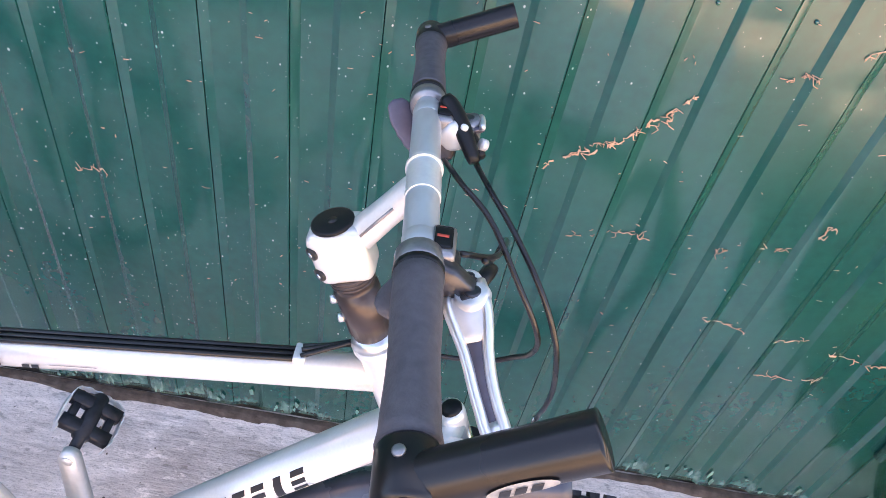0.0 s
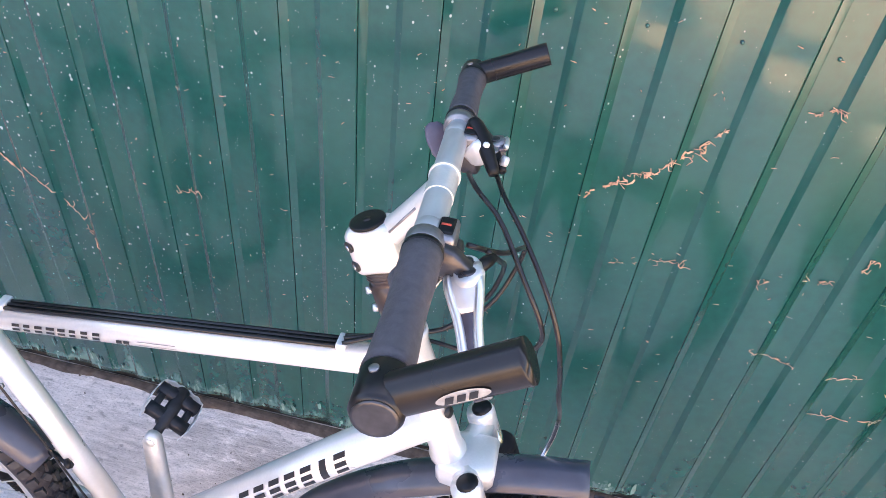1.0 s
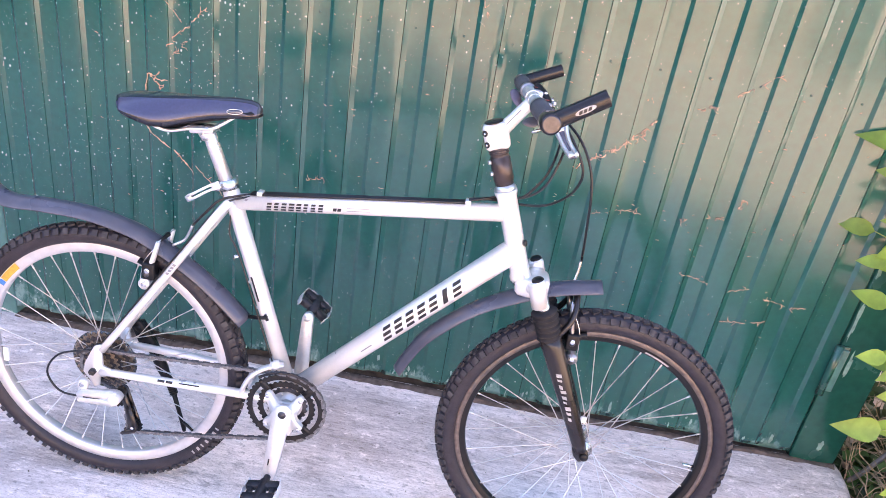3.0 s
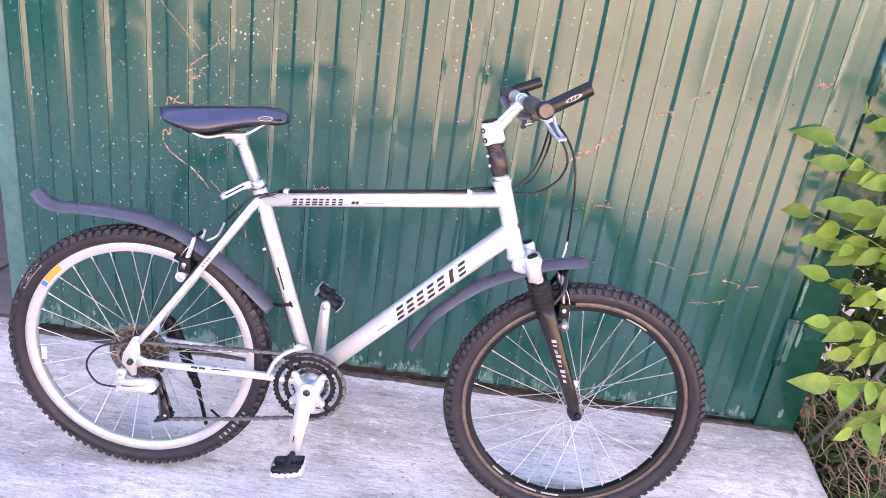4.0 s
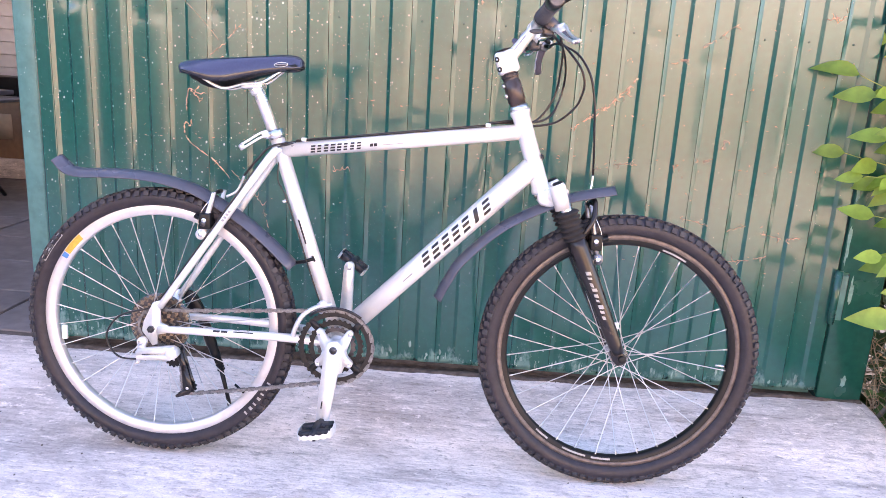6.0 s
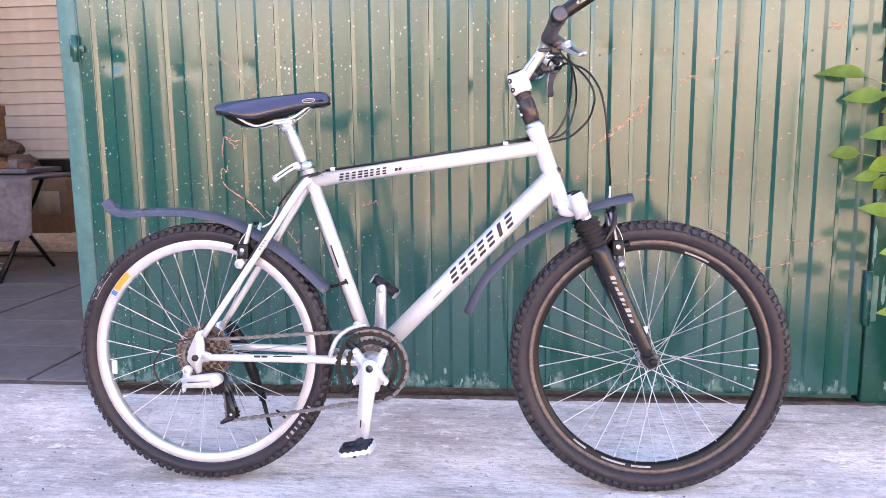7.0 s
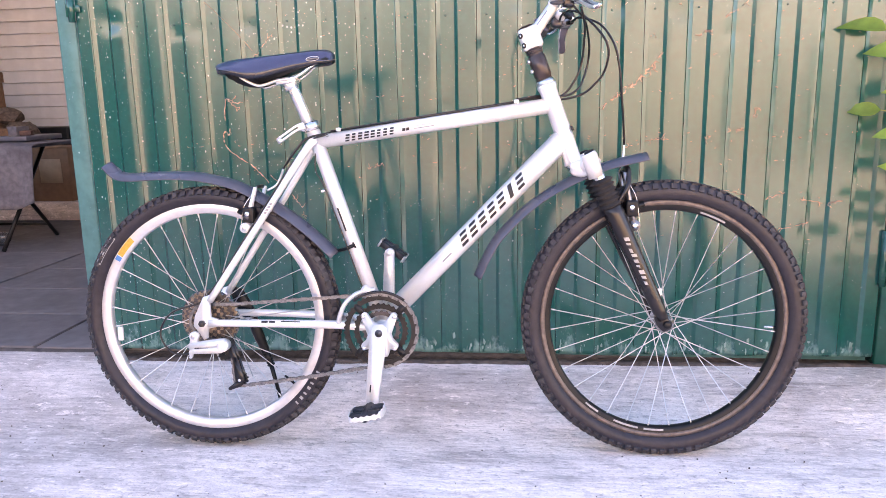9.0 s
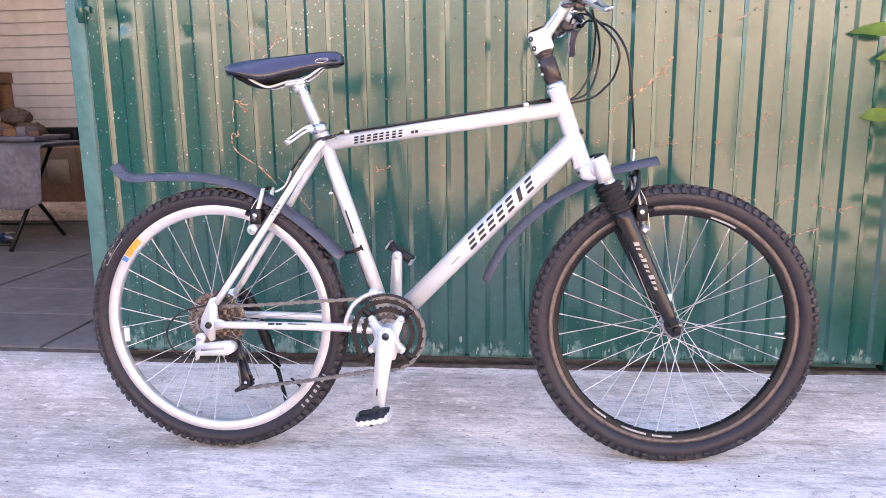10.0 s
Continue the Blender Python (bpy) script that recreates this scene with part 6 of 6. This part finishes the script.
sol = sad.modifiers.new("shell", "SOLIDIFY")
sol.thickness, sol.offset = 0.0025, -1
part("saddle_base", plate([(-0.374, 0.938), (-0.352, 0.927), (-0.337, 0.914), (-0.311, 0.905), (-0.290, 0.904), (-0.262, 0.917), (-0.240, 0.922), (-0.200, 0.936), (-0.150, 0.950), (-0.108, 0.962), (-0.112, 0.970), (-0.30, 0.952), (-0.366, 0.946)], -0.020, 0.020, 0.004), M_black, sad)
part("saddle_mark", tube([(-0.160, -0.0215, 0.9640), (-0.153, -0.0232, 0.9648), (-0.140, -0.0226, 0.9665), (-0.133, -0.0205, 0.9670)], [0.003, 0.0055, 0.0055, 0.003], 12, flat=0.35), M_greymetal, sad, "pale oval saddle mark")
oval = [Vector((-0.1465 + 0.0155 * math.cos(a), -0.0235 + 0.0012 * math.cos(a), 0.9655 + 0.0018 * math.cos(a) + 0.0050 * math.sin(a))) for a in [2 * math.pi * k / 20 for k in range(20)]]
part("saddle_mark", tube(oval, 0.0007, 6, closed=True), M_alu2, sad, "pale oval saddle mark")
part("nose_trim", tube(smooth_line([(-0.135, -0.021, 0.955), (-0.112, -0.018, 0.958), (-0.099, 0, 0.962), (-0.112, 0.018, 0.958), (-0.135, 0.021, 0.955)], 14), 0.0025, 8), M_black, sad)
# ---- things in the yard ----
def build_table():
    t = empty("folding_table", pose(0, 0, FL))
    tagged(t, "folding camping table with black tube legs in the yard", "table")
    part("tabletop", box((-3.16, 1.56, 0.575), (-2.40, 2.12, 0.60), bevel=0.006), M_tabletop, t, "grey plastic tabletop")
    for x in (-2.53, -3.03):
        part("leg", tube([(x, 1.55, 0.006), (x, 1.80, 0.30), (x, 2.02, 0.575)], 0.012, 10), M_black, t)
        part("leg", tube([(x - 0.025, 2.07, 0.006), (x - 0.025, 1.82, 0.30), (x - 0.025, 1.62, 0.575)], 0.012, 10), M_black, t)
    part("crossbar", tube([(-2.55, 2.0, 0.085), (-3.06, 2.0, 0.085)], 0.008, 8), M_black, t)
    part("crossbar", tube([(-2.53, 1.58, 0.04), (-3.03, 1.58, 0.04)], 0.008, 8), M_black, t)
    return t


build_table()


def build_cloth():
    """A cloth over the table's edge, hanging down in front with a slanting hem."""
    bm = bmesh.new()
    nx, nz = 22, 22
    rows = []
    for i in range(nx + 1):
        u = i / nx
        x = -3.18 + 0.92 * u
        hang = 0.46 - 0.16 * u + 0.03 * math.sin(u * 9)
        row = []
        for j in range(nz + 1):
            v = j / nz
            if v < 0.35:
                p = (x, 1.545 + 0.42 * (1 - v / 0.35), FL + 0.606)
            else:
                q = (v - 0.35) / 0.65
                p = (x + 0.02 * q * math.sin(u * 11), 1.538 - 0.012 * math.sin(u * 26 + q * 2) * q - 0.015 * q, FL + 0.603 - hang * q)
            row.append(bm.verts.new(p))
        rows.append(row)
    for A, B in zip(rows, rows[1:]):
        for j in range(nz):
            bm.faces.new((A[j], A[j + 1], B[j + 1], B[j]))
    ob = part("tablecloth", bm, M_cloth)
    s = ob.modifiers.new("weave", "SOLIDIFY")
    s.thickness = 0.003
    return tagged(ob, "mottled grey cloth hanging over the table's edge", "cloth")


build_cloth()
tray = part("tray", box((-2.98, 1.75, FL + 0.612), (-2.44, 2.08, FL + 0.640), bevel=0.005), M_tabletop)
tagged(tray, "shallow grey tray on the table", "tray")
rnd = random.Random(4)
for k in range(7):
    x = -2.9 + 0.065 * k
    b = part("offcut", box((-0.03, -0.05, 0), (0.03, 0.05, 0.028 + 0.012 * (k % 3)), pose(x, 1.86 + 0.02 * (k % 2), FL + 0.641, 0, 0, rnd.uniform(-30, 30)), 0.003), (M_brick, M_wood, M_cloth)[k % 3])
    tagged(b, ("red-brown offcut on the tray", "small wooden offcut on the tray", "folded grey rag on the tray")[k % 3], "offcut", group="clutter on the tray")


def build_bottle():
    prof = [(0.001, 0.0), (0.030, 0.002), (0.034, 0.010), (0.034, 0.06), (0.031, 0.07), (0.034, 0.08), (0.034, 0.150), (0.030, 0.175), (0.014, 0.205), (0.0125, 0.222), (0.001, 0.223)]
    b = empty("plastic_bottle", pose(-2.80, 1.80, FL + 0.037, 0, 0, 100))
    tagged(b, "empty clear plastic bottle lying on the yard floor", "bottle")
    bt = part("body", lathe([(r, y) for r, y in prof] + [(max(0.0005, r - 0.001), y) for r, y in prof[::-1]], 24, closed=False), M_pet, b)
    part("cap", lathe([(0.0005, 0.218), (0.0145, 0.218), (0.0145, 0.236), (0.0005, 0.236)], 18), M_blue, b, "blue screw cap")
    part("paper_label", lathe([(0.0350, 0.085), (0.0353, 0.085), (0.0353, 0.14), (0.0350, 0.14)], 24), M_blue, b)
    for c in b.children:
        c.matrix_local = Matrix.Translation((0, -0.11, 0))
    return b


build_bottle()


def build_trestle():
    t = empty("wooden_trestle", pose(0, 0, FL + 0.13))
    tagged(t, "rough brown wooden trestle standing by the yard wall", "trestle")
    part("beam", box((-4.35, 3.12, 0.86), (-3.66, 3.28, 0.94), bevel=0.006), M_wood, t)
    for x in (-3.76, -4.25):
        part("leg", box((x - 0.04, 3.06, 0.0), (x + 0.04, 3.14, 0.87), bevel=0.005), M_wood, t)
        part("leg", box((x - 0.04, 3.26, 0.0), (x + 0.04, 3.34, 0.87), bevel=0.005), M_wood, t)
    part("rail", box((-4.3, 3.04, 0.50), (-3.70, 3.065, 0.62), bevel=0.004), M_wood, t)
    part("brace", box((-0.30, -0.02, -0.035), (0.30, 0.02, 0.035), Matrix.Translation((-4.0, 3.03, 0.72)) @ Matrix.Rotation(radians(-24), 4, "Y"), 0.004), M_wood, t)
    return t


build_trestle()


def build_carton(x0, x1, y0, y1, z0, h):
    c = empty("cardboard_box", pose(0, 0, z0))
    part("body", box((x0, y0, 0), (x1, y1, h), bevel=0.004), M_card, c)
    part("flap", box((x0, y0 - 0.004, h + 0.001), (x1, (y0 + y1) / 2 - 0.004, h + 0.005), Matrix.Identity(4)), M_card, c)
    part("flap", box((x0, (y0 + y1) / 2 + 0.004, h + 0.001), (x1, y1, h + 0.005)), M_card, c)
    part("sticker", box((x0 + (x1 - x0) * 0.25, y0 - 0.003, h * 0.35), (x0 + (x1 - x0) * 0.8, y0 - 0.001, h * 0.8)), M_card2, c, "paler pasted label")
    tagged(c, "brown cardboard box on the step by the wall", "box", group="boxes on the step")
    return c


build_carton(-3.12, -2.82, 2.68, 3.0, FL + 0.13, 0.38)
build_carton(-3.62, -3.16, 2.70, 3.02, FL + 0.13, 0.44)
crate = part("black_box", box((-4.05, 3.82, FL + 0.13), (-3.55, 4.12, FL + 0.62), bevel=0.01), M_black)
tagged(crate, "black plastic crate against the clapboard wall", "crate")


def lump(name, c, r, seed, material, squash=0.6):
    bm = bmesh.new()
    bmesh.ops.create_icosphere(bm, subdivisions=2, radius=1.0)
    for v in bm.verts:
        d = 1 + 0.35 * noise.noise(v.co * 1.6 + Vector((seed, seed * 2, 0)))
        v.co = Vector((v.co.x * r * d, v.co.y * r * d, (v.co.z * squash) * r * d))
    bmesh.ops.translate(bm, verts=bm.verts, vec=c)
    return part(name, bm, material, smooth=False)


pile = [lump("firewood_lump", (-3.47, 2.86, FL + 0.13 + 0.44 + 0.065), 0.12, 1.0, M_wood), lump("firewood_lump", (-3.25, 2.85, FL + 0.13 + 0.44 + 0.065), 0.11, 2.3, M_dirt), lump("firewood_lump", (-3.36, 2.87, FL + 0.13 + 0.44 + 0.17), 0.11, 3.7, M_dirt)]
for o in pile:
    tagged(o, "grey-brown broken chunk of wood piled on a box", "wood", group="wood pile")
# the yard falls a little towards the street
YARD = Matrix.Rotation(radians(1.4), 4, "X") @ Matrix.Diagonal((1.035, 1, 1.018, 1))
for ob in [o for o in bpy.data.objects if o not in before_yard and o.parent is None and o is not bike and o is not wall_south]:
    ob.matrix_world = YARD @ ob.matrix_world

# ---- greenery beside the gate ----
def leaf_mesh(name, L, W, material, fold=0.25, droop=0.2):
    """A pointed oval leaf along +x, folded at its midrib."""
    bm = bmesh.new()
    n = 6
    mid, lft, rgt = [], [], []
    for i in range(n + 1):
        u = i / n
        w = W * math.sin(math.pi * min(1, u ** 0.8)) ** 0.9 * (1 - 0.25 * u)
        z = -droop * L * u * u
        mid.append(bm.verts.new((L * u, 0, z)))
        if 0 < i < n:
            lft.append(bm.verts.new((L * u, w, z + fold * w)))
            rgt.append(bm.verts.new((L * u, -w, z + fold * w)))
    for side, flip in ((lft, False), (rgt, True)):
        ring = [mid[0]] + side + [mid[n]]
        for i in range(n):
            q = [mid[i], mid[i + 1], ring[i + 1], ring[i]]
            q = list(dict.fromkeys(q))
            if len(q) >= 3:
                bm.faces.new(q if not flip else q[::-1])
    return mesh_from(name, bm, material)


LEAF = [leaf_mesh("leaf", 0.105, 0.028, M_leaf, 0.2, 0.15), leaf_mesh("leaf", 0.115, 0.032, M_leaf, 0.3, 0.3), leaf_mesh("leaf", 0.09, 0.026, M_leaf, 0.15, 0.05)]


def build_sapling():
    s = empty("ash_sapling", pose(1.78, -0.14, -0.13))
    tagged(s, "young leafy sapling with yellow-green pinnate leaves", "sapling")
    inv = s.matrix_world.inverted()
    rnd = random.Random(17)
    trunk = smooth_line([(1.78, -0.14, -0.13), (1.77, -0.15, 0.35), (1.74, -0.13, 0.8), (1.72, -0.1, 1.3), (1.74, -0.08, 1.9)], 24)
    part("trunk", tube([inv @ p for p in trunk], [0.011 - 0.008 * i / 24 for i in range(25)], 8), M_twig, s)
    # leaf stalks: foot on the trunk, tip; leaflets sit in pairs along each
    stalks = [((1.75, -0.13, 0.72), (1.315, -0.05, 1.035)), ((1.75, -0.13, 0.60), (1.325, -0.03, 0.825)), ((1.76, -0.14, 0.50), (1.40, -0.10, 0.665)), ((1.77, -0.14, 0.40), (1.385, -0.20, 0.575)), ((1.77, -0.15, 0.30), (1.385, -0.30, 0.435)),
              ((1.74, -0.12, 0.85), (1.40, 0.0, 1.13)), ((1.74, -0.13, 0.75), (1.42, -0.16, 0.90)), ((1.73, -0.12, 0.98), (1.44, -0.14, 1.18)), ((1.76, -0.14, 0.45), (1.52, -0.34, 0.62)), ((1.74, -0.12, 0.9), (1.60, -0.30, 1.04)),
              ((1.76, -0.13, 0.62), (1.58, -0.28, 0.78)), ((1.73, -0.1, 1.1), (1.50, -0.02, 1.34)), ((1.76, -0.14, 0.55), (2.05, -0.25, 0.7)), ((1.74, -0.12, 0.9), (2.0, -0.2, 1.05)), ((1.74, -0.1, 1.2), (1.95, -0.02, 1.4)), ((1.75, -0.13, 0.68), (1.40, -0.10, 0.88)), ((1.75, -0.13, 0.78), (1.48, -0.22, 0.99)), ((1.76, -0.14, 0.46), (1.46, -0.22, 0.50)), ((1.76, -0.14, 0.56), (1.50, -0.26, 0.70)), ((1.74, -0.12, 0.66), (1.44, -0.03, 0.75)), ((1.77, -0.15, 0.26), (1.45, -0.36, 0.34)), ((1.74, -0.12, 0.80), (1.36, -0.07, 0.985)), ((1.75, -0.13, 0.64), (1.36, -0.08, 0.77)), ((1.73, -0.1, 1.3), (1.55, -0.15, 1.5))]
    for a, b in stalks:
        a, b = Vector(a), Vector(b)
        m = a.lerp(b, 0.5) + Vector((0, 0, 0.05))
        line = smooth_line([a, m, b], 16)
        part("stalk", tube([inv @ p for p in line], [0.0026 - 0.0014 * i / 16 for i in range(17)], 6), M_stalk, s)
        pairs = 4
        for k in range(pairs + 1):
            p = line[5 + int(11 * k / pairs)] if k < pairs else line[-1]
            d = (b - m).normalized()
            side = d.cross(Vector((0, 0, 1))).normalized()
            for sg in ((-1, 1) if k < pairs else (0,)):
                way = (d * (0.75 if sg else 1) + side * sg * 0.55 + Vector((0, 0, (-0.45 if sg else -0.12) + rnd.uniform(-0.25, 0.15))) + Vector((rnd.gauss(0, 0.1), rnd.gauss(0, 0.1), 0))).normalized()
                zax = Vector((rnd.gauss(0, 0.3), -0.9 + rnd.gauss(0, 0.25), 0.5))
                yax = zax.cross(way).normalized()
                zax = way.cross(yax)
                rot = Matrix((way, yax, zax)).transposed().to_4x4()
                sc = rnd.uniform(0.7, 1.08) * (0.78 + 0.22 * k / pairs)
                lf = new("leaf", rnd.choice(LEAF))
                lf.parent = s
                lf.matrix_local = inv @ Matrix.Translation(p) @ rot @ Matrix.Diagonal((sc, sc, sc, 1))
    return s


build_sapling()
# dry twigs tangled beside the slab
bm = bmesh.new()
rnd = random.Random(23)
for _ in range(380):
    x, y = 1.56 + abs(rnd.gauss(0, 0.22)), rnd.uniform(-0.6, 0.25)
    z = rnd.uniform(-0.1, 0.20)
    p = [Vector((x, y, z))]
    d = Vector((rnd.gauss(-0.15, 0.5), rnd.gauss(0, 0.5), rnd.uniform(0.3, 1.2))).normalized()
    L = rnd.uniform(0.12, 0.4)
    for k in range(4):
        p.append(p[-1] + d * L / 4)
        d = (d + Vector((rnd.gauss(0, 0.35), rnd.gauss(0, 0.35), rnd.gauss(-0.25, 0.3)))).normalized()
    p = [Vector((max(1.545, q.x), q.y, q.z)) for q in p]
    add_tube(bm, smooth_line(p, 6), rnd.uniform(0.0008, 0.0019), 4)
ob = part("dry_twigs", bm, M_twig)
tagged(ob, "tangle of dry pale brown twigs beside the slab", "twigs", kind="stuff")


def leaf_cover(name, count, region, zr, size, material, seed, label):
    """Many small loose leaves in one mesh."""
    rnd = random.Random(seed)
    verts, faces = [], []
    k = 4.0 / (region[0][1] - region[0][0])
    for _ in range(count):
        x, y = rnd.uniform(*region[0]), rnd.uniform(*region[1])
        z = rnd.uniform(*zr)
        L = rnd.uniform(*size)
        W = L * rnd.uniform(0.28, 0.45)
        e = Euler((rnd.gauss(0.3, 0.5), rnd.gauss(0, 0.5), rnd.uniform(0, 6.28))).to_matrix()
        (x0, x1), (y0, y1), (z0, z1) = *region, zr
        edge = 0.24 + 0.42 * noise.noise((x * k, y * k, z * k + seed))          # uneven outer edges and top
        if (x1 - x) / (x1 - x0) < edge or (y - y0) / (y1 - y0) < 0.6 * edge or (z1 - z) / (z1 - z0) < 0.6 * edge:
            continue
        base = len(verts)
        for px, py, pz in ((0, 0, 0), (0.3 * L, W, 0.15 * W), (0.7 * L, W * 0.75, 0.1 * W), (L, 0, -0.12 * L), (0.7 * L, -W * 0.75, 0.1 * W), (0.3 * L, -W, 0.15 * W), (0.5 * L, 0, -0.03 * L)):
            verts.append(Vector((x, y, z)) + e @ Vector((px, py, pz)))
        for a, b in ((0, 1), (1, 2), (2, 3), (3, 4), (4, 5), (5, 0)):
            faces.append((base + a, base + b, base + 6))
    me = bpy.data.meshes.new(name)
    me.from_pydata(verts, [], faces)
    me.materials.append(material)
    ob = new(name, me)
    return tagged(ob, label, name.replace("_", " "), kind="stuff")


leaf_cover("ground_ivy", 8000, ((1.56, 4.2), (-2.2, 0.5)), (-0.11, 0.03), (0.03, 0.07), M_ivy, 2, "dark green weeds covering the soil beside the slab")
leaf_cover("shrub_foliage", 6000, ((1.70, 3.7), (-0.30, 0.6)), (-0.1, 2.3), (0.04, 0.09), M_ivy, 3, "dense dark green foliage behind the sapling")
leaf_cover("back_foliage", 7500, ((1.53, 3.4), (0.10, 0.9)), (-0.1, 2.4), (0.04, 0.09), M_ivy, 31, "dark green leaves behind the gate post")
leaf_cover("broad_weeds", 700, ((1.56, 2.4), (-1.3, 0.15)), (-0.08, 0.12), (0.05, 0.10), M_weed, 37, "broad-leaved green weeds beside the slab")
leaf_cover("leaf_litter", 260, ((1.53, 1.95), (-0.6, 0.08)), (-0.10, -0.02), (0.03, 0.07), M_litter, 9, "dead brown leaves beside the slab")
pipe = part("old_pipe", tube(smooth_line([(1.56, 0.03, -0.02), (1.60, 0.0, 0.06), (1.66, -0.03, 0.26), (1.70, -0.05, 0.42)], 14), 0.007, 10), M_greymetal)
tagged(pipe, "short weathered grey pipe leaning in the weeds", "pipe")
stone = lump("stone", (1.575, -0.03, -0.03), 0.05, 6.0, M_dirt, 0.8)
tagged(stone, "brown stone at the corner of the slab", "stone")
# hedge and other unseen greenery across the street, added for the gate's dark reflections
leaf_cover("hedge", 14000, ((-15, -2.2), (-9.8, -8.2)), (-0.1, 2.9), (0.2, 0.45), M_ivy, 12, "dark green hedge across the street")
leaf_cover("tree_foliage", 11000, ((-12.5, -5.2), (-10.2, -0.6)), (0.0, 2.8), (0.25, 0.6), M_ivy, 14, "dark green trees along the street")
leaf_cover("street_shrub", 5500, ((-9.5, -2.4), (-8.1, -5.6)), (-0.1, 1.9), (0.15, 0.35), M_ivy, 19, "unseen dark green shrubs, added to darken the gate's reflection")
leaf_cover("street_branches", 380, ((-3.2, 2.8), (-10.6, -9.4)), (1.6, 4.6), (0.15, 0.4), M_ivy, 23, "unseen loose leaves, added to dim the gate's reflection")
leaf_cover("street_bush", 480, ((5.2, 9.0), (-10.6, -9.4)), (-0.1, 2.2), (0.15, 0.4), M_ivy, 29, "unseen green bush, added for a dark patch in the gate's reflection")
